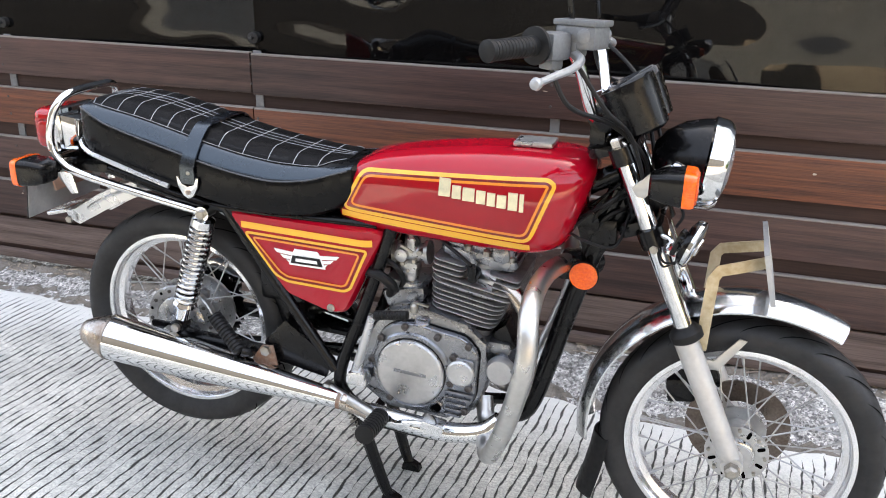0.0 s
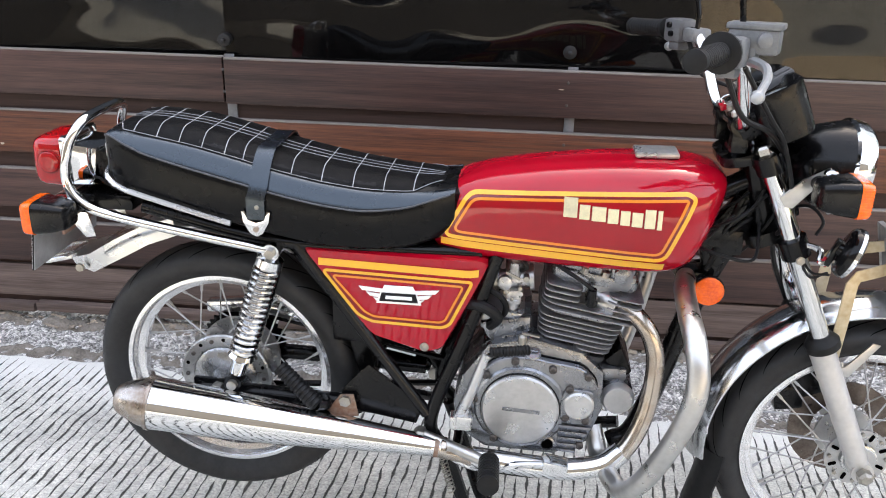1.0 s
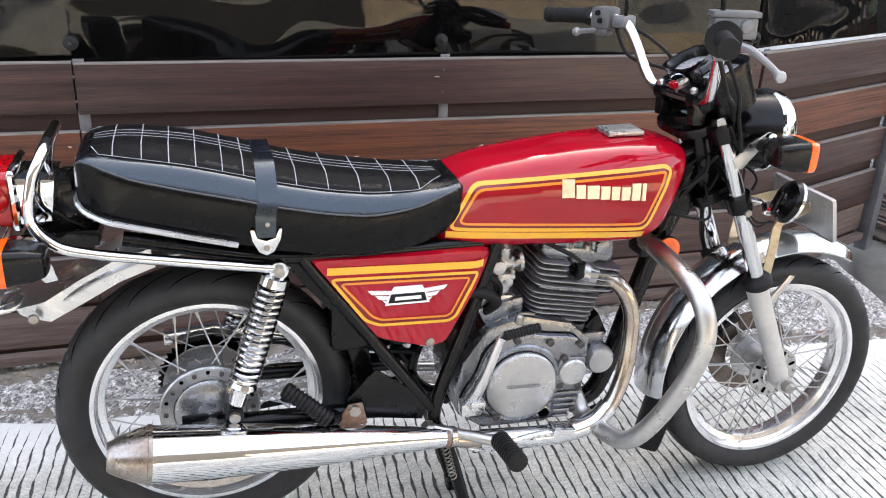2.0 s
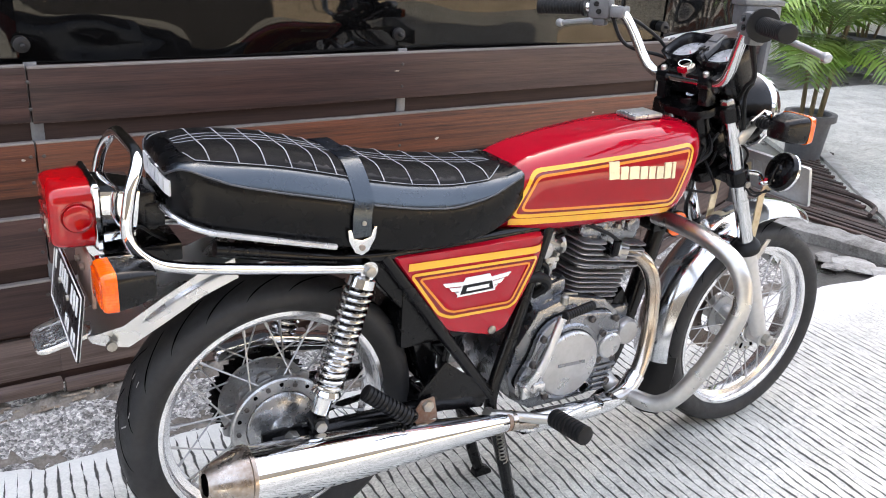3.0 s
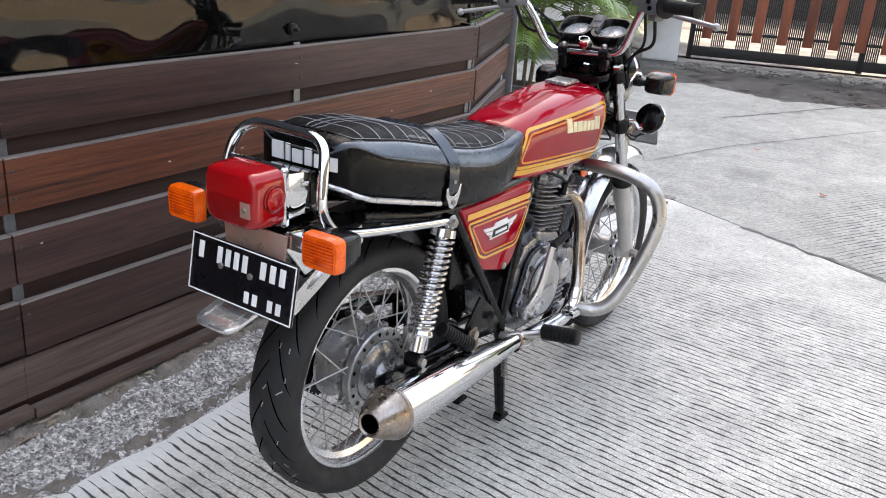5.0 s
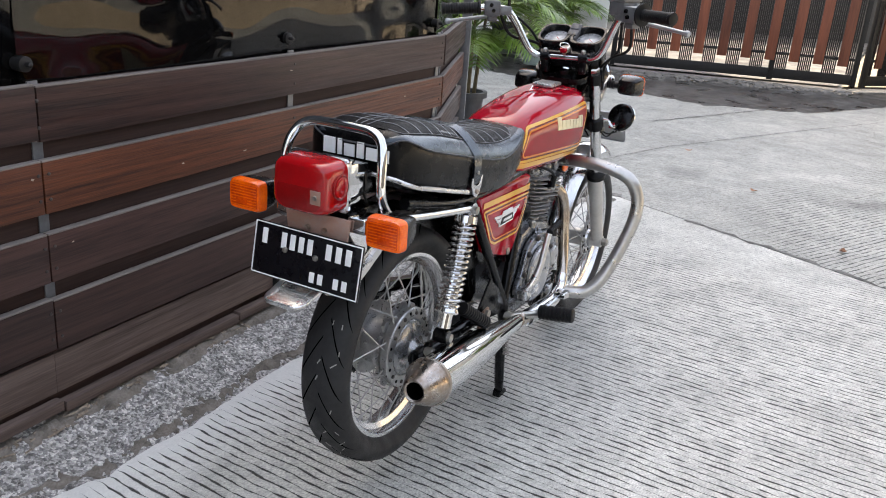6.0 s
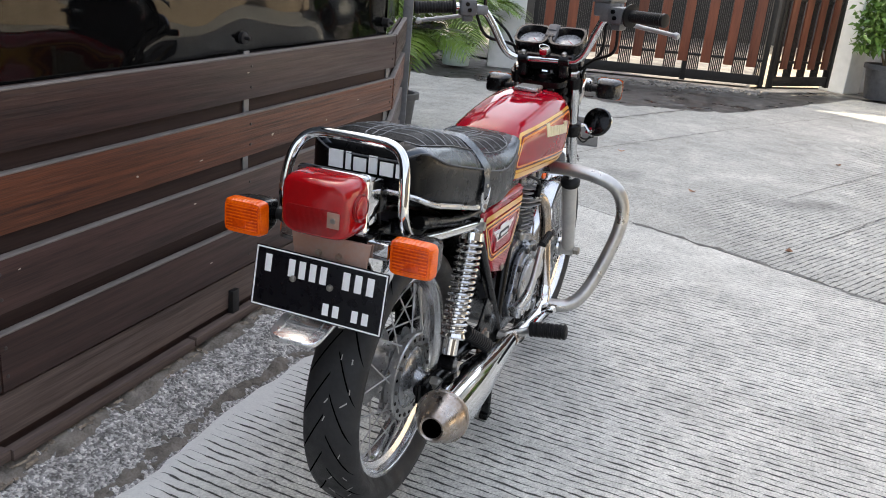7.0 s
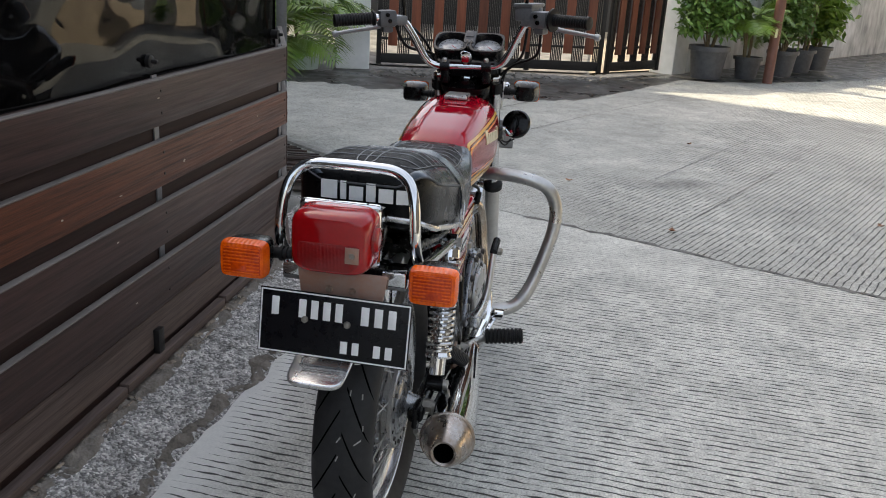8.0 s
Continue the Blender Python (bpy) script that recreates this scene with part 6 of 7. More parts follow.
part("exhaust_flange", moved(rod((0.725, -0.04, 0.597), (0.762, -0.06, 0.588), 0.027, 18), Matrix.Identity(4)), STEEL, bike)
part("heat_shield", tube([(0.790, -0.122, 0.309), (0.760, -0.129, 0.284), (0.712, -0.135, 0.271), (0.65, -0.136, 0.2665), (0.50, -0.134, 0.276)], 0.0215, 18), CHROME, bike)
A, B = Vector((0.435, -0.133, 0.292)), Vector((-0.130, -0.167, 0.364))
d = (B - A).normalized()
L = (B - A).length
muf = part("muffler", lathe([(0, 0.0185), (0.006, 0.020), (0.02, 0.0205), (0.12, 0.0280), (0.25, 0.0385), (0.36, 0.0455), (0.46, 0.0492), (L - 0.01, 0.0513), (L, 0.0522), (L + 0.002, 0.050)], 48, A, d), CHROME, bike, "long tapered chrome muffler")
part("muffler_seam", lathe([(L - 0.005, 0.0522), (L - 0.004, 0.0538), (L + 0.003, 0.0538), (L + 0.004, 0.0515)], 48, A, d), TIP_STEEL, muf)
part("muffler_cone", lathe([(L + 0.002, 0.0513), (L + 0.022, 0.0462), (L + 0.050, 0.0350), (L + 0.058, 0.0312), (L + 0.066, 0.0268), (L + 0.069, 0.0232), (L + 0.067, 0.0195), (L + 0.015, 0.0190), (L + 0.013, 0.0)], 48, A, d), TIP_STEEL, muf, "dull brown-stained muffler cone")
part("tail_pipe_bore", lathe([(L + 0.014, 0.0191), (L + 0.0655, 0.0191), (L + 0.0655, 0.0186), (L + 0.016, 0.0183), (L + 0.016, 0.0)], 24, A, d), TREAD, muf)
part("muffler_clamp", lathe([(-0.014, 0.0200), (-0.012, 0.0215), (-0.003, 0.0215), (-0.001, 0.0200)], 24, A, d), HEAT_STEEL, muf)
part("rust_spot", lathe([(0.001, 0.0203), (0.010, 0.0212)], 24, A, d), RUSTY, muf)
part("muffler_hanger", slab([(0.212, 0.352), (0.235, 0.385), (0.262, 0.388), (0.272, 0.34), (0.20, 0.335)], 0.006, 0.002, pose(0, -0.118, 0)), RUSTY, bike)
part("hanger_bolt", lathe([(0, 0.012), (-0.008, 0.012), (-0.010, 0.006)], 6, (0.246, -0.121, 0.375)), BOLT, bike)

# foot gear
def peg(name, a, b, r, label, ribs=9):
    a, b = Vector(a), Vector(b)
    d = (b - a).normalized()
    L = (b - a).length
    prof = [(0, r * 0.6), (0.0, r * 0.9)]
    for k in range(ribs):
        s = L * (k + 0.15) / ribs
        e = L * (k + 0.8) / ribs
        prof += [(s, r * 0.86), (s + 0.001, r), (e, r), (e + 0.001, r * 0.86)]
    prof += [(L, r * 0.9), (L + 0.002, r * 0.5)]
    return part(name, lathe(prof, 18, a, d), GRIP_RUBBER, bike, label)


for sy in (-1, 1):
    peg("footpeg", (0.535, sy * 0.158, 0.287), (0.538, sy * 0.255, 0.300), 0.0205, "ribbed black rubber footpeg")
    part("peg_bar", tube([(0.395, sy * 0.122, 0.312), (0.45, sy * 0.135, 0.300), (0.51, sy * 0.148, 0.285), (0.535, sy * 0.160, 0.286)], 0.0115, 12), STEEL, bike, "bare steel footpeg bar")
    part("peg_bolt", lathe([(0, 0.014), (sy * 0.02, 0.013), (sy * 0.025, 0.008)], 6, (0.395, sy * 0.112, 0.312)), BOLT, bike)
peg("passenger_peg", (0.115, -0.115, 0.435), (0.195, -0.145, 0.375), 0.0165, "folded black passenger footpeg", 12)
part("passenger_peg_bracket", tube([(0.20, -0.105, 0.365), (0.21, -0.13, 0.368), (0.195, -0.145, 0.375)], 0.011, 10), BLACK, bike)
peg("passenger_peg", (0.195, 0.145, 0.375), (0.115, 0.115, 0.435), 0.0165, "folded black passenger footpeg", 12)

kick = part("kick_starter", join(tube([(0.470, -0.120, 0.352), (0.478, -0.145, 0.385), (0.494, -0.158, 0.435), (0.516, -0.162, 0.508), (0.522, -0.163, 0.524)], [0.016, 0.013, 0.0095, 0.0085, 0.0095], 12), box(0.044, 0.03, 0.030, 0.006, pose(0.476, -0.132, 0.357)), box(0.030, 0.022, 0.020, 0.004, pose(0.484, -0.150, 0.372))), DULL_CHROME, bike, "folded kick starter lever")
peg("kick_rubber", (0.527, -0.162, 0.526), (0.598, -0.162, 0.537), 0.0098, "", 12).parent = kick
part("brake_pedal", tube([(0.40, -0.115, 0.30), (0.50, -0.135, 0.255), (0.60, -0.158, 0.285), (0.66, -0.172, 0.300)], 0.0075, 10), CHROME, bike, "chrome brake pedal")
part("pedal_pad", box(0.048, 0.035, 0.020, 0.004, pose(0.660, -0.174, 0.304, 0, 8, 0)), CHROME, bike)

# centre stand
for sy in (-1, 1):
    part("centre_stand_leg", join(tube([(0.435, sy * 0.082, 0.265), (0.462, sy * 0.079, 0.19), (0.503, sy * 0.071, 0.055), (0.520, sy * 0.067, 0.012)], [0.015, 0.015, 0.0135, 0.0115], 10),
                                  slab(rounded([(0.500, 0.002), (0.548, 0.002), (0.545, 0.014), (0.520, 0.028), (0.503, 0.020)], 0.005), 0.024, 0.003, pose(0, sy * 0.067, 0))), BLACK, bike, "black centre stand leg with a small foot")
part("centre_stand_bridge", rod((0.459, -0.079, 0.20), (0.459, 0.079, 0.20), 0.011, 10), BLACK, bike)
part("stand_spring", spring((0.43, -0.10, 0.28), (0.46, -0.10, 0.165), 0.008, 0.0016, 12, 5, 8), BOLT, bike)
part("side_stand", tube([(0.50, 0.11, 0.25), (0.42, 0.13, 0.24), (0.26, 0.14, 0.255)], 0.011, 10), BLACK, bike)

# crash bar
for sy in (-1, 1):
    part("crash_bar", tube([(0.885, sy * 0.02, 0.640), (0.868, sy * 0.11, 0.652), (0.862, sy * 0.20, 0.648), (0.866, sy * 0.268, 0.625), (0.872, sy * 0.298, 0.57), (0.862, sy * 0.298, 0.50), (0.835, sy * 0.272, 0.40), (0.805, sy * 0.240, 0.318),
                            (0.785, sy * 0.205, 0.280), (0.768, sy * 0.16, 0.272), (0.750, sy * 0.09, 0.275), (0.735, sy * 0.055, 0.32)], 0.0190, 18), STEEL, bike, "bent brushed steel crash bar")
part("crash_clamp", box(0.045, 0.06, 0.05, 0.006, pose(0.895, 0, 0.63)), BLACK, bike)
for sy in (-1, 1):
    part("side_reflector", join(lathe([(0, 0.028), (sy * 0.010, 0.028), (sy * 0.013, 0.022), (sy * 0.014, 0)], 28, (0.925, sy * 0.038, 0.625))), AMBER, bike, "round amber side reflector")
    part("reflector_cup", lathe([(sy * -0.014, 0.018), (0, 0.030), (sy * 0.006, 0.030)], 28, (0.925, sy * 0.038, 0.625)), BLACK, bike)

# fork and steering
TOP, BOT = Vector((0.985, 0, 0.885)), Vector((1.262, 0, 0.288))
ax = (TOP - BOT).normalized()


def on_fork(z, y=0.0):
    t = (z - BOT.z) / (TOP.z - BOT.z)
    x = BOT.x - 0.012 + t * (TOP.x + 0.012 - BOT.x)
    return Vector((x, y, z))


FY = 0.083
for sy in (-1, 1):
    leg = part("fork_leg", tube([on_fork(0.548, sy * FY), on_fork(0.895, sy * FY)], 0.0172, 20, curve=False), CHROME, bike, "chrome telescopic fork leg")
    part("slider", join(lathe([(0, 0.014), (0.01, 0.019), (0.03, 0.021), (0.18, 0.0225), (0.27, 0.0235), (0.285, 0.0245), (0.29, 0.020)], 28, on_fork(0.288, sy * FY), ax),
                        rod(on_fork(0.288, sy * (FY + 0.018)), on_fork(0.288, sy * (FY - 0.022)), 0.021, 20)), FORK_ALU, leg, "grey painted fork slider")
    part("dust_seal", lathe([(0, 0.0245), (0.004, 0.031), (0.018, 0.0315), (0.030, 0.023), (0.032, 0.0185)], 28, on_fork(0.540, sy * FY), ax), GRIP_RUBBER, leg)
    part("fork_cap", lathe([(0, 0.0165), (0.022, 0.0165), (0.026, 0.013)], 6, on_fork(0.895, sy * FY), ax), HEAT_STEEL, leg)
    part("axle_nut", lathe([(0, 0.015), (sy * 0.016, 0.015), (sy * 0.02, 0.009)], 6, on_fork(0.288, sy * (FY + 0.02))), BOLT, leg)
    part("clamp_ring", lathe([(-0.014, 0.0185), (-0.012, 0.024), (0.012, 0.024), (0.014, 0.0185)], 24, on_fork(0.735, sy * FY), ax), BLACK, leg)
    part("clamp_bolt", lathe([(0, 0.008), (sy * 0.008, 0.008)], 6, on_fork(0.722, sy * (FY + 0.022))), BOLT, leg)
part("lower_yoke", join(round_plate(0.046, 0.19, 0.026, 0.020, Matrix.Translation(on_fork(0.738)) @ pose(0, 0, 0, 0, -24, 0)), round_plate(0.085, 0.10, 0.024, 0.028, Matrix.Translation(on_fork(0.738)) @ pose(-0.03, 0, 0, 0, -24, 0)),
                        *[lathe([(-0.02, 0.019), (-0.018, 0.026), (0.018, 0.026), (0.02, 0.019)], 20, on_fork(0.738, s * FY), ax) for s in (-1, 1)]), BLACK, bike, "black lower fork yoke")
part("upper_yoke", join(round_plate(0.044, 0.19, 0.020, 0.020, Matrix.Translation(on_fork(0.885)) @ pose(0, 0, 0, 0, -20, 0)), round_plate(0.090, 0.15, 0.018, 0.040, Matrix.Translation(on_fork(0.888)) @ pose(-0.028, 0, 0, 0, -20, 0)), rod((0.952, 0, 0.880), (0.946, 0, 0.906), 0.024, 20),
                        *[rod(on_fork(0.872, s * FY), on_fork(0.902, s * FY), 0.0245, 20) for s in (-1, 1)]), BLACK, bike, "black upper fork yoke")
part("stem_nut", lathe([(0, 0.016), (0.010, 0.015), (0.016, 0.008)], 6, (0.955, 0, 0.905), (0.2, 0, 1)), CHROME, bike)

# front mudguard
GA = FRONT_AXLE + Vector((0, 0, 0.01))
guard("front_mudguard", GA, 0.303, 0.058, 187, 60, GUARD_CHROME, "chrome front mudguard", 56, crown=0.026)
for sy in (-1, 1):
    part("mudguard_brace", slab([(1.115, 0.545), (1.145, 0.475), (1.20, 0.475), (1.245, 0.545), (1.23, 0.548), (1.19, 0.495), (1.155, 0.495), (1.13, 0.552)], 0.004, 0.001, pose(0, sy * 0.062, 0)), STEEL, bike)
rows = []
for z, dx, k in ((0.262, 0.0, 0.92), (0.22, -0.006, 1.0), (0.17, -0.016, 1.0), (0.12, -0.027, 0.95), (0.108, -0.029, 0.85)):
    ring_ = [(0.968 + dx + (0.034 * (abs(t) ** 2.2)), 0.053 * k * t, z) for t in np.linspace(-1, 1, 13)]
    rows.append(ring_ + [(x + 0.005, y * 0.94, z_) for x, y, z_ in reversed(ring_)])
part("mud_flap", rings(rows), GRIP_RUBBER, bike, "black rubber mud flap with curved sides")

# headlight, instruments, horn
HL = pose(1.075, 0, 0.872, 0, 0, 0) @ pose(0, 0, 0, 0, 8, 2)
head = part("headlight", moved(lathe([(-0.045, 0.0), (-0.045, 0.020), (-0.030, 0.045), (0.0, 0.068), (0.035, 0.080), (0.050, 0.083)], 40, (0, 0, 0), (1, 0, 0)), HL), BLACK, bike, "round black headlight with a chrome rim")
part("headlight_rim", moved(lathe([(0.048, 0.083), (0.052, 0.088), (0.075, 0.086), (0.086, 0.078), (0.083, 0.074), (0.06, 0.075)], 44, (0, 0, 0), (1, 0, 0)), HL), CHROME, head)
part("headlight_lens", moved(lathe([(0.079, 0.076), (0.090, 0.060), (0.097, 0.035), (0.099, 0.0)], 40, (0, 0, 0), (1, 0, 0)), HL), GLASS, head)
part("reflector", moved(lathe([(0.074, 0.074), (0.04, 0.055), (0.012, 0.02), (0.01, 0.0)], 40, (0, 0, 0), (1, 0, 0)), HL), CHROME, head)
for sy in (-1, 1):
    part("headlight_bracket", slab([(1.006, 0.832), (1.016, 0.816), (1.030, 0.814), (1.060, 0.850), (1.094, 0.868), (1.095, 0.882), (1.080, 0.889), (1.040, 0.866)], 0.006, 0.002, pose(0, sy * 0.100, 0)), STEEL, bike, "steel headlight bracket")
    part("bracket_bolt", lathe([(0, 0.012), (sy * 0.008, 0.011), (sy * 0.012, 0.006)], 12, (1.080, sy * 0.104, 0.877)), CHROME, bike)
indicator("turn_signal", pose(1.100, -0.168, 0.863, 0, 0, 180) @ Matrix.Diagonal((1, -1, 1, 1)), "black turn signal with an amber lens at the front")
indicator("turn_signal", pose(1.100, 0.177, 0.836, 0, 0, 180), "black turn signal with an amber lens at the front")

GP = pose(1.000, 0, 0.960, -2, -28, 1)


def rounded_ring(hx, hy, z, n=2.6, cx=0.0, cy=0.0, seg=48):
    """A ring of points round a soft-cornered square."""
    out = []
    for k in range(seg):
        a = 2 * math.pi * k / seg
        c, d = math.cos(a), math.sin(a)
        out.append((cx + math.copysign(abs(c) ** (2 / n), c) * hx, cy + math.copysign(abs(d) ** (2 / n), d) * hy, z))
    return out


def gauge_shell(cy):
    rows = [rounded_ring(0.036, 0.036, -0.040, cy=cy), rounded_ring(0.044, 0.044, -0.034, cy=cy), rounded_ring(0.050, 0.0505, 0.030, cy=cy), rounded_ring(0.051, 0.0515, 0.046, cy=cy),
            rounded_ring(0.049, 0.0495, 0.056, 4.0, cy=cy), rounded_ring(0.0435, 0.0445, 0.056, 3.0, cy=cy), rounded_ring(0.041, 0.042, 0.052, 2.6, cy=cy), rounded_ring(0.0375, 0.0385, 0.036, 2.2, cy=cy)]
    return rings(rows)


clus = part("speedometer_housing", moved(join(gauge_shell(-0.0525), gauge_shell(0.0525), box(0.070, 0.05, 0.060, 0.008, pose(0.004, 0, 0.008))), GP), PLASTIC, bike, "twin instruments in one black moulded housing")
for s in (-1, 1):
    d_ = part("dial", moved(lathe([(0.0375, 0.0385), (0.0385, 0.037), (0.0388, 0.0)], 40, (0, s * 0.0525, 0), (0, 0, 1)), GP), DIAL_GLARE, clus, "round dial with pale sky glare painted on")
    for k in range(11):
        a = radians(-120 + 24 * k)
        part("dial_mark", moved(box(0.007, 0.0012, 0.0006, 0, pose(0.031 * math.cos(a), s * 0.0525 + 0.031 * math.sin(a), 0.0391, 0, 0, math.degrees(a))), GP), PLATE_BLACK, d_)
    part("needle", moved(box(0.028, 0.0014, 0.0008, 0, pose(-0.008, s * 0.0525 - 0.010, 0.0394, 0, 0, 45)), GP), RED, d_)
part("warning_panel", moved(join(box(0.072, 0.034, 0.014, 0.004, pose(0.016, 0, 0.050, 0, -6, 0)), box(0.026, 0.024, 0.004, 0.001, pose(0.034, 0, 0.060, 0, -6, 0))), GP), GREY_PLASTIC, clus, "grey warning lamp panel")
for k in range(3):
    part("warning_lamp", moved(lathe([(0, 0.0042), (0.002, 0.0038), (0.0025, 0.002)], 12, (-0.006, -0.010 + 0.010 * k, 0.0555), (0, 0, 1)), GP), PLATE_BLACK, clus)
part("lower_cowl", moved(slab(rounded([(-0.088, 0.030), (0.088, 0.030), (0.070, -0.022), (-0.070, -0.022)], 0.010), 0.040, 0.005, pose(-0.055, 0, 0.006, 0, 0, 90), 2), GP), PLASTIC, clus, "black cowl below the dials")
part("ignition_lock", moved(lathe([(0, 0.016), (0.02, 0.016), (0.022, 0.012)], 18, (-0.060, 0, 0.024), (0, 0, 1)), GP), BOLT, clus)
ring = [Vector((-0.064 + 0.013 * math.cos(a), 0.014 * math.sin(a), 0.054 + 0.012 * math.sin(a) * 0.3)) for a in np.linspace(0, 2 * math.pi, 18)]
part("key_ring", moved(tube(ring, 0.0013, 6, curve=False), GP), CHROME, bike)
part("key_tag", moved(box(0.012, 0.020, 0.014, 0.003, pose(-0.076, 0.0, 0.046)), GP), RED, bike, "small red key tag")

for k, (cx, cy, cz) in enumerate(((1.118, -0.142, 0.757),)):
    H = pose(cx, cy, cz, 0, 20, -12)
    horn = part("horn", moved(join(lathe([(-0.016, 0.0), (-0.016, 0.012), (-0.010, 0.014), (-0.008, 0.030), (-0.004, 0.041), (0.002, 0.0445), (0.008, 0.0445)], 40, (0, 0, 0), (1, 0, 0)),
                                   box(0.010, 0.022, 0.050, 0.003, pose(-0.016, 0.004, -0.012))), H), BLACK, bike, "flat round horn with a black back")
    part("horn_face", moved(lathe([(0.006, 0.0452), (0.012, 0.0455), (0.016, 0.040), (0.018, 0.020), (0.021, 0.018), (0.022, 0.0)], 40, (0, 0, 0), (1, 0, 0)), H), CHROME, horn, "chrome horn face")
    part("horn_bracket", tube([(cx - 0.014, cy + 0.002, cz - 0.02), (cx - 0.035, cy + 0.012, cz - 0.028), (1.085, -0.11, cz - 0.012), (1.05, -0.085, cz - 0.01)], 0.0055, 8), WORN_CHROME, horn)
    for k, dz in enumerate((-0.030, -0.040)):
        part("horn_terminal", moved(box(0.014, 0.007, 0.010, 0.002, pose(-0.018, 0.004 + 0.010 * k, dz)), H), RED, horn)
    for k in range(2):
        part("horn_wire", tube([(cx - 0.02, cy + 0.01 * k, cz - 0.045), (cx - 0.045, cy + 0.03, cz - 0.050 - 0.01 * k), (1.05, -0.07, cz - 0.0), (1.03, -0.04, cz + 0.02)], 0.0024, 6), GRIP_RUBBER, horn)

# front plate on strap brackets
fp = part("front_plate", moved(box(0.003, 0.20, 0.10, 0.006), pose(1.262, -0.025, 0.695, 0, -14, 0)), PLATE_ALU, bike, "bent grey metal front plate seen from behind")
for y0, y1 in ((-0.075, -0.060), (-0.05, -0.035), (-0.025, -0.01), (0.015, 0.03), (0.04, 0.055), (0.065, 0.08)):
    part("embossed_bar", moved(box(0.002, y1 - y0, 0.03, 0.0008, pose(-0.0022, (y0 + y1) / 2, 0.012)), pose(1.262, -0.025, 0.695, 0, -14, 0)), PLATE_ALU, fp)
for sy in (-1, 1):
    part("plate_strap", ribbon([(1.162, sy * 0.065, 0.515), (1.165, sy * 0.068, 0.60), (1.168, sy * 0.066, 0.665), (1.178, sy * 0.062, 0.680), (1.215, sy * 0.055, 0.690), (1.262, sy * 0.045, 0.703)], 0.022, (0, sy, 0), 0.003), RAW_STRIP, bike, "stained zinc strap bracket")

# handlebar: turned a little to the left and bent low on that side
ST = Matrix.Translation((0.955, 0, 0.93)) @ pose(0, 0, 0, -3.2, 0, 1.2) @ Matrix.Translation((-0.955, 0, -0.93))


def st(name, bm, mat, parent=None, label=""):
    return part(name, moved(bm, ST), mat, parent or bike, label)


hb = st("handlebar", tube([(0.785, -0.345, 1.074), (0.845, -0.24, 1.079), (0.868, -0.205, 1.078), (0.888, -0.175, 1.070), (0.903, -0.152, 1.035), (0.918, -0.122, 0.975), (0.927, -0.098, 0.950), (0.930, -0.065, 0.943),
                           (0.930, 0, 0.943), (0.930, 0.065, 0.943), (0.927, 0.098, 0.950), (0.918, 0.122, 0.975), (0.903, 0.152, 1.035), (0.888, 0.175, 1.070), (0.868, 0.205, 1.078), (0.845, 0.24, 1.079), (0.785, 0.345, 1.074)], 0.0112, 14), CHROME, None, "raised chrome handlebar")
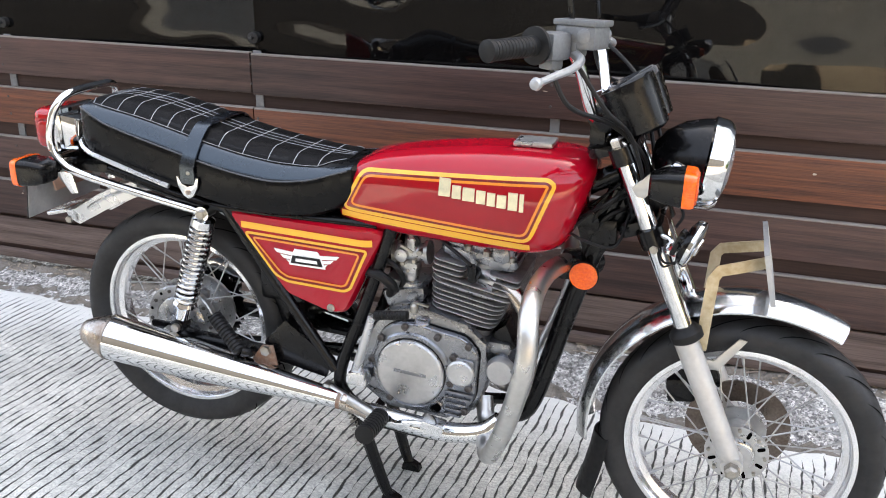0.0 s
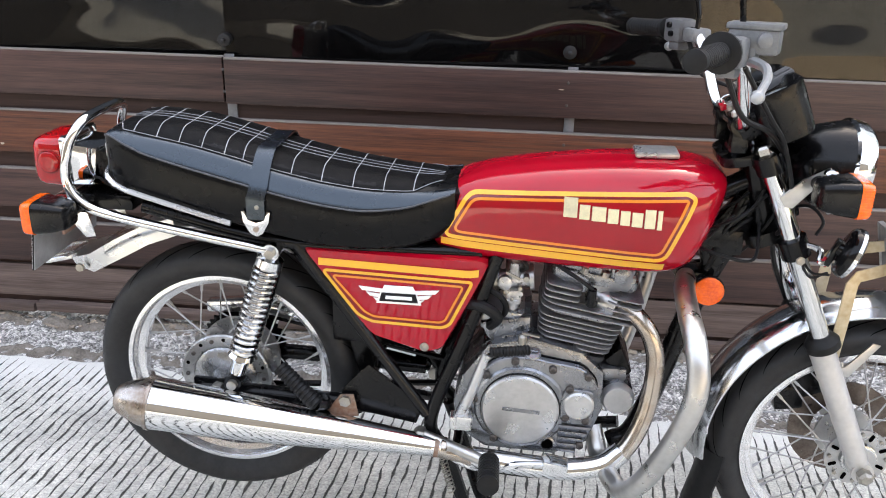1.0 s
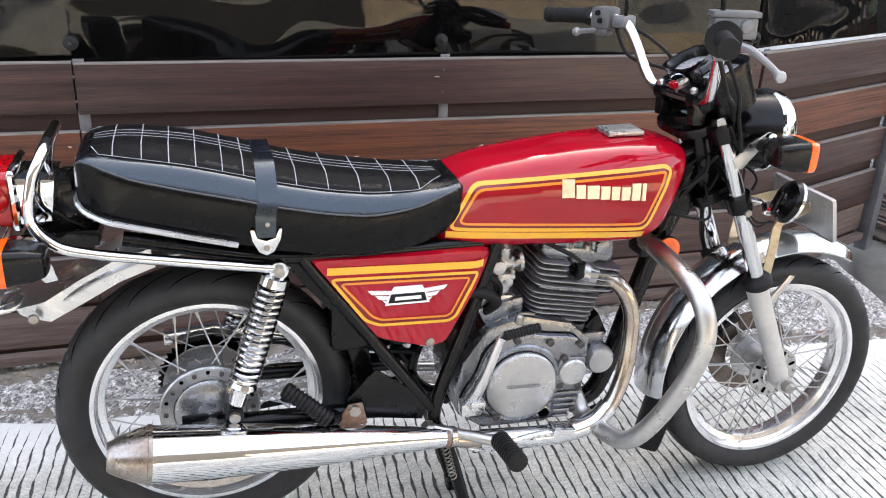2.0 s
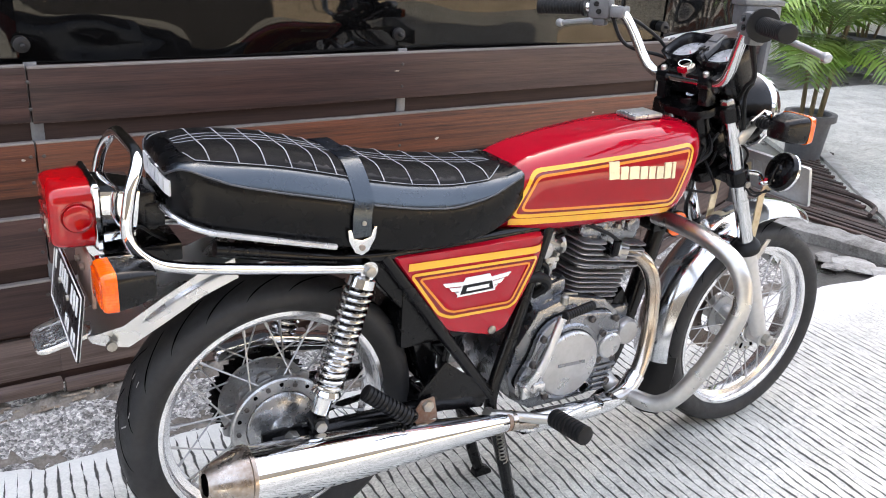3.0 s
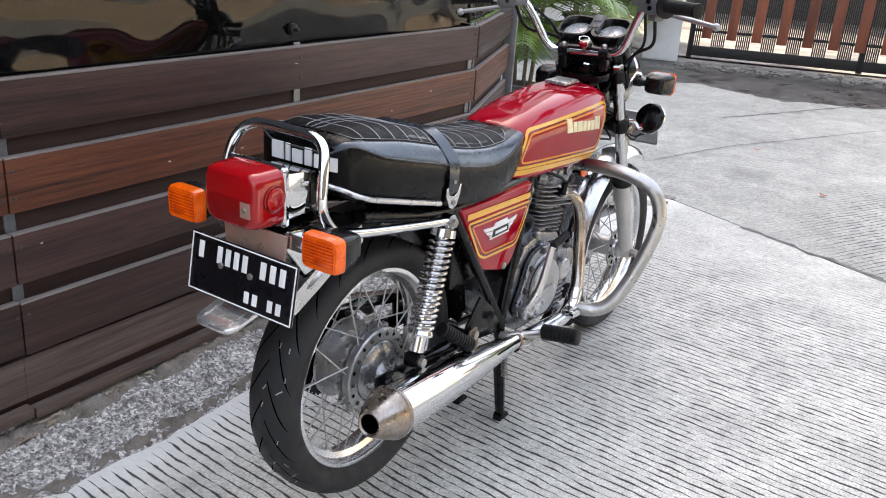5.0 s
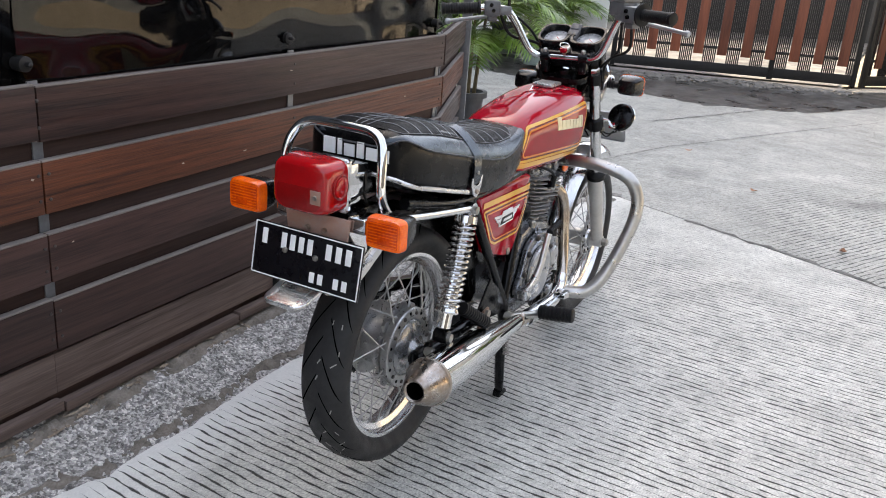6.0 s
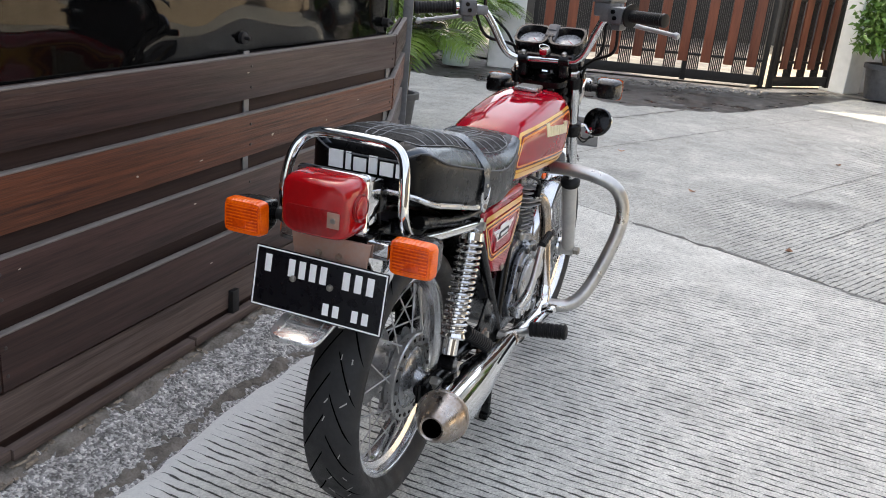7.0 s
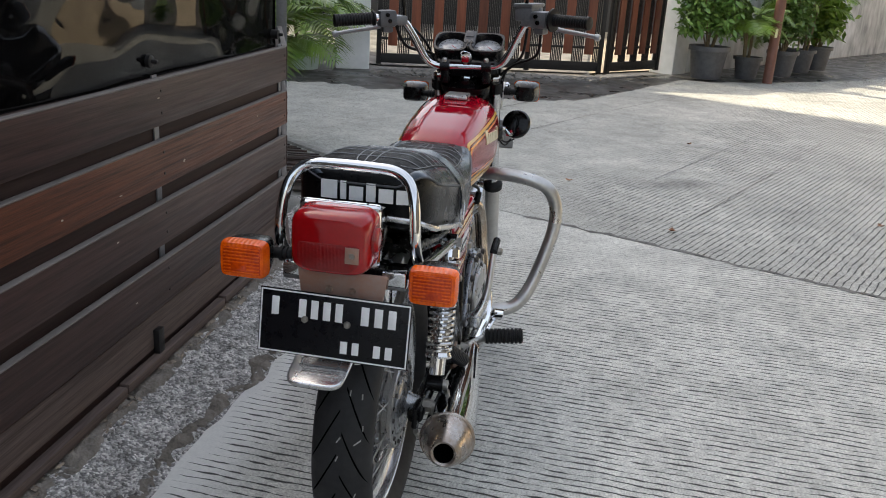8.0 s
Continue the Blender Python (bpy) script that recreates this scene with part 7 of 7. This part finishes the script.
for sy in (-1, 1):
    st("riser", join(box(0.030, 0.026, 0.055, 0.006, pose(0.932, sy * 0.060, 0.922)), rod((0.930, sy * 0.046, 0.943), (0.930, sy * 0.074, 0.943), 0.018, 16)), BLACK, hb)
    st("riser_bolt", lathe([(0, 0.0075), (0.008, 0.0075), (0.011, 0.004)], 10, (0.922, sy * 0.060, 0.957), (-0.25, 0, 1)), STEEL, hb)
    d0, d1 = Vector((0.786, sy * 0.343, 1.0742)), Vector((0.842, sy * 0.245, 1.0787))
    L = (d0 - d1).length
    dd = (d0 - d1).normalized()
    prof = [(0, 0.010), (0, 0.0205 if sy > 0 else 0.031), (0.006, 0.0205 if sy > 0 else 0.031), (0.008, 0.0165)]
    for k in range(12):
        s = 0.012 + k * (L - 0.02) / 12
        prof += [(s, 0.0158), (s + 0.001, 0.0168), (s + 0.006, 0.0168), (s + 0.007, 0.0158)]
    prof += [(L - 0.006, 0.018), (L + 0.002, 0.0175), (L + 0.004, 0.010)]
    st("grip", lathe(prof, 20, d1, dd), GRIP_RUBBER, hb, "black rubber handlebar grip")
    # switch pod
    c = Vector((0.862, sy * 0.215, 1.0775))
    R = Matrix.Translation(c) @ pose(0, 0, 0, 0, 0, sy * 29)
    pod = st("switch_pod", moved(join(box(0.046, 0.050, 0.046, 0.010), box(0.030, 0.03, 0.02, 0.006, pose(0.0, 0, -0.028))), R), POD_ALU if sy < 0 else GREY_PLASTIC, hb, "grey alloy switch pod")
    for dz in (0.010, -0.006):
        st("switch_button", moved(lathe([(-0.022, 0.006), (-0.028, 0.0055)], 12, (0, 0.004 * dz * 100, dz), (1, 0, 0)), R), BLACK, pod)
    # lever
    lev = st("lever", tube([(0.893, sy * 0.190, 1.066), (0.912, sy * 0.225, 1.058), (0.906, sy * 0.27, 1.048), (0.886, sy * 0.325, 1.040), (0.872, sy * 0.362, 1.034)], [0.009, 0.0075, 0.0065, 0.006, 0.006], 10), PLATE_ALU, hb, "grey alloy lever")
    st("lever_ball", lathe([(-0.010, 0.002), (-0.007, 0.008), (0, 0.0102), (0.007, 0.008), (0.010, 0.002)], 14, (0.869, sy * 0.367, 1.033), (-0.3, sy * 0.9, -0.1)), PLATE_ALU, lev)
    st("lever_perch", box(0.045, 0.035, 0.026, 0.007, pose(0.888, sy * 0.182, 1.072, 0, 0, sy * 25)), POD_ALU, hb)
    # mirror stem
    st("mirror_stem", tube([(0.885, sy * 0.170, 1.08), (0.885, sy * 0.172, 1.12), (0.868, sy * 0.19, 1.20), (0.84, sy * 0.225, 1.30)], 0.0048, 8), BLACK, hb, "thin black mirror stem")
st("brake_reservoir", join(box(0.075, 0.052, 0.038, 0.006, pose(0.905, -0.178, 1.092, 0, 0, -22)), box(0.082, 0.058, 0.010, 0.003, pose(0.905, -0.178, 1.115, 0, 0, -22)),
                           lathe([(0, 0.012), (-0.006, 0.012), (-0.008, 0.008)], 16, (0.912, -0.206, 1.095))), POD_ALU, hb, "square alloy brake fluid reservoir")

# cables
for pts, r in (([(0.865, -0.21, 1.055), (0.90, -0.20, 0.99), (0.965, -0.13, 0.95), (1.02, -0.06, 0.88), (1.03, -0.02, 0.80)], 0.0045),
               ([(0.90, -0.17, 1.06), (0.955, -0.155, 0.98), (1.0, -0.105, 0.92), (1.035, -0.09, 0.80), (1.02, -0.02, 0.72)], 0.0042),
               ([(0.87, 0.20, 1.055), (0.90, 0.17, 0.99), (0.985, 0.10, 0.96), (1.03, 0.04, 0.86), (1.02, 0.0, 0.78)], 0.0045),
               ([(0.885, 0.18, 1.06), (0.935, 0.15, 1.03), (0.985, 0.12, 0.98), (1.04, 0.08, 0.86), (1.00, 0.04, 0.72)], 0.004),
               ([(1.0, -0.03, 0.76), (0.985, -0.085, 0.71), (0.93, -0.09, 0.715), (0.88, -0.05, 0.72)], 0.003),
               ([(1.04, 0.03, 0.74), (1.06, 0.05, 0.66), (1.10, 0.09, 0.58), (1.17, 0.09, 0.44)], 0.005),
               ([(1.05, -0.02, 0.79), (1.08, -0.04, 0.80), (1.10, -0.06, 0.78), (1.09, -0.065, 0.755)], 0.003)):
    part("cable", tube(pts, r, 8), GRIP_RUBBER, bike, "black control cable")
part("brake_caliper", join(box(0.085, 0.055, 0.075, 0.014, pose(1.165, 0.075, 0.395, 0, -24, 0)), box(0.06, 0.06, 0.055, 0.010, pose(1.135, 0.068, 0.360, 0, -10, 0)), rod((1.15, 0.03, 0.41), (1.15, 0.10, 0.41), 0.024, 18)), BLACK, bike, "black brake caliper behind the fork")

# wiring and electrics round the steering head
part("ignition_coil", join(rod((0.925, -0.045, 0.735), (0.925, 0.045, 0.735), 0.022, 18), box(0.05, 0.05, 0.05, 0.008, pose(0.955, 0.0, 0.715))), PLASTIC, bike, "black ignition coil")
part("junction_box", box(0.045, 0.085, 0.06, 0.010, pose(1.035, 0.0, 0.80, 0, -24, 0)), PLASTIC, bike)
rng = random.Random(17)
for k in range(14):
    y0, y1 = rng.uniform(-0.05, 0.05), rng.uniform(-0.06, 0.06)
    z0 = rng.uniform(0.70, 0.80)
    part("wire", tube([(0.925 + rng.uniform(-0.02, 0.02), y0, z0 - 0.04), (0.965 + rng.uniform(-0.02, 0.02), y0 - 0.02, z0 + rng.uniform(-0.02, 0.03)), (1.005 + rng.uniform(-0.015, 0.02), y1 - 0.015, z0 + 0.05), (1.045, y1, 0.80 + rng.uniform(-0.03, 0.05))],
                      rng.uniform(0.0022, 0.0045), 6), GRIP_RUBBER, bike)

for k, (x, y, z, r, h) in enumerate(((0.548, -0.062, 0.604, 0.0055, 0.016), (0.574, -0.064, 0.612, 0.0045, 0.014), (0.560, -0.066, 0.590, 0.004, 0.012), (0.585, -0.058, 0.632, 0.006, 0.018))):
    part("carburettor_screw", lathe([(0, r), (-h, r), (-h - 0.001, r * 0.5)], 8, (x, y + 0.014, z)), BOLT, carb)
part("choke_lever", box(0.030, 0.003, 0.006, 0.001, pose(0.560, -0.066, 0.640, 0, 25, 0)), BOLT, carb)
part("fuel_hose", tube([(0.575, -0.05, 0.645), (0.585, -0.065, 0.660), (0.570, -0.060, 0.675), (0.545, -0.05, 0.685)], 0.0042, 8), GRIP_RUBBER, carb)
part("throttle_cable", tube([(0.562, -0.036, 0.672), (0.60, -0.045, 0.690), (0.72, -0.06, 0.672), (0.86, -0.06, 0.70), (0.95, -0.05, 0.78)], 0.0032, 6), GRIP_RUBBER, carb)


# ---- end of the lane ----
def gate_leaf(name, a, b, planks, label, group):
    """An iron gate leaf with upright planks and thin bars between them."""
    a, b = Vector((*a, 0)), Vector((*b, 0))
    L = (b - a).length
    ang = math.degrees(math.atan2((b - a).y, (b - a).x))
    g = thing(name, label, "gate", pose(a.x, a.y, 0.02, 0, 0, ang), group)
    for x in (0.025, L - 0.025):
        part("gate_post", box(0.055, 0.055, 2.0, 0.004, pose(x, 0, 1.0)), IRON, g)
    if L > 2:
        part("gate_post", box(0.06, 0.05, 2.0, 0.004, pose(L * 0.66, 0, 1.0)), IRON, g)
    for z, h in ((0.075, 0.11), (0.30, 0.03), (1.0, 0.03), (1.95, 0.05)):
        part("rail", box(L, 0.035, h, 0.003, pose(L / 2, 0.0, z)), IRON, g)
    step = (L - 0.10) / planks
    for k in range(planks):
        x = 0.05 + step * (k + 0.5)
        part("plank", box(0.108, 0.022, 1.62, 0.003, pose(x, -0.03, 1.03)), GATE_WOOD, g)
        for dx in (-0.5, -0.42, -0.34, -0.26, 0.26, 0.34, 0.42):
            part("bar", box(0.014, 0.014, 1.85, 0.001, pose(x + dx * step, 0.0, 1.0)), IRON, g)
    return g


gate_leaf("gate", (8.40, 2.42), (9.34, -0.16), 10, "iron driveway gate with red-brown upright planks", "gate leaves")
gate_leaf("gate", (9.37, -0.22), (10.25, -0.86), 4, "narrow half-open iron gate leaf with red-brown planks", "gate leaves")


def pot_mesh(r, h, taper=0.78, rim=0.02):
    return lathe([(0, r * taper * 0.92), (0.002, r * taper), (h * 0.85, r * 0.97), (h * 0.86, r + rim), (h, r + rim), (h, r - 0.01), (h * 0.9, r - 0.02), (h * 0.88, 0.0)], 28, (0, 0, 0), (0, 0, 1))


def frond(length, droop, leaflets, width, seed):
    """A palm frond along +x: a bowed stalk with paired leaflets."""
    rng = random.Random(seed)
    bm = bmesh.new()
    pts = []
    for k in range(13):
        t = k / 12
        pts.append(Vector((length * t * (1 - 0.18 * droop * t), 0, length * (0.75 * t - droop * t * t))))
    st_ = tube(pts, [0.006 * (1 - 0.8 * k / 12) + 0.001 for k in range(13)], 5, curve=False)
    for i in range(leaflets):
        t = 0.18 + 0.80 * i / leaflets
        k = t * 12
        p = pts[int(k)].lerp(pts[min(12, int(k) + 1)], k - int(k))
        d = (pts[min(12, int(k) + 1)] - pts[int(k)]).normalized()
        ll = length * 0.42 * math.sin(math.pi * (0.12 + 0.82 * t)) * rng.uniform(0.85, 1.1)
        for sy in (-1, 1):
            out = (d * 0.55 + Vector((0, sy, 0)) * 0.85 + Vector((0, 0, 0.12))).normalized()
            side = d * width
            a = p
            b = p + out * ll * 0.5 + Vector((0, 0, -0.04 * ll))
            c = p + out * ll + Vector((0, 0, -0.30 * ll * rng.uniform(0.7, 1.4)))
            v = [bm.verts.new(q) for q in (a - side * 0.3, b - side, c, b + side, a + side * 0.3)]
            bm.faces.new((v[0], v[1], v[3], v[4]))
            bm.faces.new((v[1], v[2], v[3]))
    return join(bm, st_)




def palm(at, r, h, potmat, n, length, stem_h, seed, label, potlabel):
    rng = random.Random(seed)
    g = thing("potted_palm", label, "potted palm", pose(*at, 0, 0, rng.uniform(0, 360)), "potted plants")
    part("pot", pot_mesh(r, h), potmat, g, potlabel)
    part("soil", lathe([(h * 0.885, r - 0.02), (h * 0.90, 0)], 20, (0, 0, 0), (0, 0, 1)), SOIL, g)
    for k in range(5):
        a = rng.uniform(0, 6.28)
        q = r * 0.4
        part("stem", tube([(q * math.cos(a), q * math.sin(a), h * 0.88), (q * 1.5 * math.cos(a), q * 1.5 * math.sin(a), h + stem_h * 0.6), (q * 2.0 * math.cos(a), q * 2.0 * math.sin(a), h + stem_h)], [0.014, 0.011, 0.008], 7), STEM, g)
    for k in range(n):
        a = 360 * (k + rng.uniform(-0.3, 0.3)) / n * 1.618
        ln = length * rng.uniform(0.7, 1.1)
        o = part("frond", frond(ln, rng.uniform(0.5, 1.0), 24, 0.007 + 0.006 * length, seed * 50 + k), LEAF, g)
        o.matrix_basis = pose(0.02 * math.cos(a), 0.02 * math.sin(a), h + stem_h * rng.uniform(0.5, 1.0), 0, rng.uniform(-35, 12), a)
    return g


def bush(at, r, h, crown_r, crown_h, leaves, seed, label, mat=DARK_LEAF, leaf=0.075):
    rng = random.Random(seed)
    g = thing("potted_bush", label, "potted bush", pose(*at, 0, 0, rng.uniform(0, 360)), "potted plants")
    part("pot", pot_mesh(r, h), POT_DARK, g, "dark grey plastic pot")
    part("soil", lathe([(h * 0.885, r - 0.02), (h * 0.90, 0)], 20, (0, 0, 0), (0, 0, 1)), SOIL, g)
    tips = []
    for k in range(9):
        a, q = rng.uniform(0, 6.28), rng.uniform(0.2, 0.9)
        tip = Vector((crown_r * q * math.cos(a), crown_r * q * math.sin(a), h + crown_h * rng.uniform(0.45, 1.0)))
        part("stem", tube([(0.03 * math.cos(a), 0.03 * math.sin(a), h * 0.88), tip * 0.5 + Vector((0, 0, h * 0.5)), tip], [0.012, 0.008, 0.004], 6), STEM, g)
        tips.append(tip)
    bm = bmesh.new()
    for k in range(leaves):
        t = rng.choice(tips)
        p = Vector((t.x * rng.uniform(0.3, 1.0), t.y * rng.uniform(0.3, 1.0), h + (t.z - h) * rng.uniform(0.25, 1.05))) + Vector((rng.gauss(0, 0.07), rng.gauss(0, 0.07), rng.gauss(0, 0.05)))
        d = Vector((rng.gauss(0, 1), rng.gauss(0, 1), rng.gauss(-0.2, 0.5))).normalized()
        s = d.cross(Vector((rng.gauss(0, 1), rng.gauss(0, 1), rng.gauss(1, 0.6)))).normalized() * leaf * 0.33
        ln = leaf * rng.uniform(0.7, 1.6)
        v = [bm.verts.new(q) for q in (p, p + d * ln * 0.5 - s, p + d * ln + Vector((0, 0, -0.2 * ln)), p + d * ln * 0.5 + s)]
        bm.faces.new(v)
    part("crown", bm, mat, g, "leafy green crown", smooth=False)
    return g


palm((3.82, 1.86, 0.0), 0.125, 0.27, POT_DARK, 24, 0.75, 0.55, 3, "palm in a black pot behind the fence post", "black plastic pot")
palm((7.62, 3.02, 0.0), 0.19, 0.30, POT_GREEN, 17, 0.95, 0.22, 5, "spreading palm in a pale green fluted pot", "pale green fluted pot")
palm((8.35, 3.75, 0.0), 0.22, 0.35, POT_DARK, 28, 1.3, 0.40, 8, "tall palm in a dark pot by the house wall", "dark pot")
palm((7.1, 3.95, 0.0), 0.20, 0.33, POT_DARK, 26, 1.0, 0.25, 12, "palm in a dark pot by the house wall", "dark pot")
bush((9.95, -1.46, 0.0), 0.235, 0.40, 0.46, 1.05, 2600, 21, "leafy shrub in a large dark grey pot")
palm((10.25, -1.98, 0.0), 0.165, 0.28, POT_DARK, 24, 0.72, 0.45, 22, "bright green palm in a small dark pot by the wall", "dark grey pot")
bush((10.95, -2.50, 0.0), 0.19, 0.34, 0.42, 1.1, 2000, 23, "leafy shrub in a dark pot by the wall")
palm((11.7, -2.86, 0.0), 0.19, 0.32, POT_DARK, 26, 0.85, 0.7, 24, "tall yellow-green palm in a dark pot by the wall", "dark grey pot")
bush((12.3, -3.20, 0.0), 0.19, 0.34, 0.45, 1.2, 2000, 25, "leafy shrub in a dark pot by the wall", LEAF, 0.11)

pole = thing("pole", "rust-brown painted steel pole at the kerb", "pole", pose(9.93, -2.21, -0.02))
part("shaft", lathe([(0, 0.068), (0.02, 0.06), (2.6, 0.06), (2.6, 0)], 24, (0, 0, 0), (0, 0, 1)), RUST_POLE, pole)
part("notice", box(0.002, 0.03, 0.10, 0.0008, pose(-0.0615, 0.0, 0.63)), CREAM, pole, "torn pale sticker")

# broken gutter crossing past the fence: rusty slats between a pale kerb and a rough block
CHUNK = material("broken_concrete", (0.34, 0.325, 0.30), 0.85, second=(0.12, 0.112, 0.10), scale=16, grain=0.9, grain_scale=120, detail=9)
PALE_CHUNK = material("pale_mortar", (0.46, 0.445, 0.41), 0.85, second=(0.24, 0.228, 0.21), scale=14, grain=0.7, grain_scale=120)
RUST_SLAT = material("rusty_slat", (0.060, 0.034, 0.026), 0.7, second=(0.018, 0.012, 0.010), scale=18, grain=0.4, grain_scale=120, piece=0.45)


def rough_bar(a, b, w, h, z, seed, mat, name, parent, rag=0.010):
    """A cast bar between two places, its edges worn and uneven."""
    a, b = Vector((*a, 0)), Vector((*b, 0))
    d = (b - a)
    n = max(3, int(d.length / 0.05))
    side = Vector((-d.y, d.x, 0)).normalized()
    rows = []
    for i in range(n + 1):
        p = a.lerp(b, i / n)
        e = [rag * noise.noise(Vector((i * 0.7, q * 3.1, seed))) for q in range(8)]
        end = 0.6 if i in (0, n) else 1.0
        rows.append([p - side * (w / 2 + e[0]) * end + Vector((0, 0, z - 0.03)), p - side * (w / 2 + e[1]) * end + Vector((0, 0, z + h * 0.7 * end)), p - side * (w / 2 - 0.015 + e[2]) * end + Vector((0, 0, z + (h + e[3]) * end)),
                     p + side * (w / 2 - 0.015 + e[4]) * end + Vector((0, 0, z + (h + e[5]) * end)), p + side * (w / 2 + e[6]) * end + Vector((0, 0, z + h * 0.7 * end)), p + side * (w / 2 + e[7]) * end + Vector((0, 0, z - 0.03))])
    return part(name, rings(rows), mat, parent)


crossing = thing("gutter_grating", "rusty brown slatted grating between broken concrete kerbs", "grating")
rough_bar((3.00, 0.50), (4.10, 1.98), 0.075, 0.022, 0.0, 3, PALE_CHUNK, "kerb", crossing)
rough_bar((2.96, 0.47), (2.74, 1.10), 0.15, 0.022, 0.0, 7, CHUNK, "kerb", crossing, 0.02)
part("pan", slab([(2.85, 0.60), (3.05, 0.55), (4.05, 1.95), (2.75, 1.75)], 0.01, 0, pose(0, 0, 0.0) @ Matrix(((1, 0, 0, 0), (0, 0, 1, 0), (0, 1, 0, -0.02), (0, 0, 0, 1)))), SOIL, crossing)
for k in range(27):
    rr = random.Random(k)
    x0 = 2.98 + 0.040 * k
    y0 = 0.58 + (x0 - 2.98) * 1.33 + 0.05
    y1 = 1.85
    part("slat", box(0.026, y1 - y0 - rr.uniform(0, 0.04), 0.014, 0.002, pose(x0 - 0.17 * (y1 - y0) / 2 + 0.02, (y0 + y1) / 2, 0.004 + rr.uniform(-0.004, 0.006), 0, rr.uniform(-9, 9), 10 + rr.uniform(-1.2, 1.2))), RUST_SLAT, crossing)
part("hose", tube([(3.30, 1.50, 0.03), (3.36, 1.20, 0.035), (3.32, 1.02, 0.03), (3.18, 0.94, 0.03)], 0.012, 8), RUST_SLAT, crossing, "loose brown hose")
for k, (x, y, r) in enumerate(((2.66, 0.62, 0.075), (2.70, 0.50, 0.06), (2.62, 0.72, 0.05), (2.74, 0.44, 0.04), (2.56, 0.64, 0.04), (2.80, 0.40, 0.035), (3.02, 0.72, 0.035), (3.06, 0.83, 0.03), (2.92, 0.40, 0.03))):
    rr = random.Random(k + 70)
    bm = bmesh.new()
    bmesh.ops.create_icosphere(bm, subdivisions=2, radius=r)
    for v in bm.verts:
        q = 1 + 0.35 * noise.noise(v.co * (1.8 / r) + Vector((k, 0, 0)))
        v.co = Vector((v.co.x * q * rr.uniform(1.25, 1.35), v.co.y * q, max(-0.02, v.co.z * q * 0.26)))
    ob = part("concrete_lump", bm, PALE_CHUNK if k in (0, 1, 3, 6) else CHUNK, None, smooth=False)
    ob.matrix_basis = pose(x, y, 0.0 if x > 2.7 else -0.012, 0, 0, rr.uniform(0, 360))
    tagged(ob, "broken lump of pale concrete lying by the gutter", "concrete lump", "broken concrete")

# rubble line at the gate and small litter
rng = random.Random(4)
bm = bmesh.new()
for k in range(150):
    t = rng.random()
    c = Vector((8.36 + 0.95 * t, 2.35 - 2.5 * t, 0)) + Vector((rng.gauss(-0.22, 0.10), rng.gauss(-0.05, 0.1), -0.025))
    r = rng.uniform(0.012, 0.055)
    b = bmesh.ops.create_icosphere(bm, subdivisions=1, radius=r)
    for v in b["verts"]:
        v.co = Vector((v.co.x * rng.uniform(0.8, 1.6), v.co.y * rng.uniform(0.8, 1.6), v.co.z * 0.6)) + c
tagged(part("rubble", bm, STONE, smooth=False), "pale broken rubble along the gate threshold", "rubble", kind="stuff")
DRY = material("dry_leaf", (0.36, 0.17, 0.09), 0.7, vary=0.3, scale=60, piece=0.3)
for k, (x, y) in enumerate(((2.75, -0.78), (3.6, -0.2), (5.2, -1.0), (3.3, -1.9), (4.4, 0.4), (1.9, 0.56))):
    ln = 0.045
    bm = bmesh.new()
    rows = [[Vector((ln * (t - 0.5), w * 0.018 * math.sin(math.pi * min(0.98, max(0.03, t))), 0.004 + 0.010 * (2 * t - 1) ** 2 + 0.004 * abs(w))) for w in (-1, 0, 1)] for t in np.linspace(0, 1, 7)]
    vs = [[bm.verts.new(p) for p in r] for r in rows]
    for a, b in zip(vs, vs[1:]):
        for i in range(2):
            bm.faces.new((a[i], a[i + 1], b[i + 1], b[i]))
    o = part("fallen_leaf", bm, DRY)
    o.matrix_basis = pose(x, y, 0.0 if k != 5 else 0.01, 0, 0, 70 * k)
    tagged(o, "curled dry brown leaf lying on the concrete", "leaf", "fallen leaves")
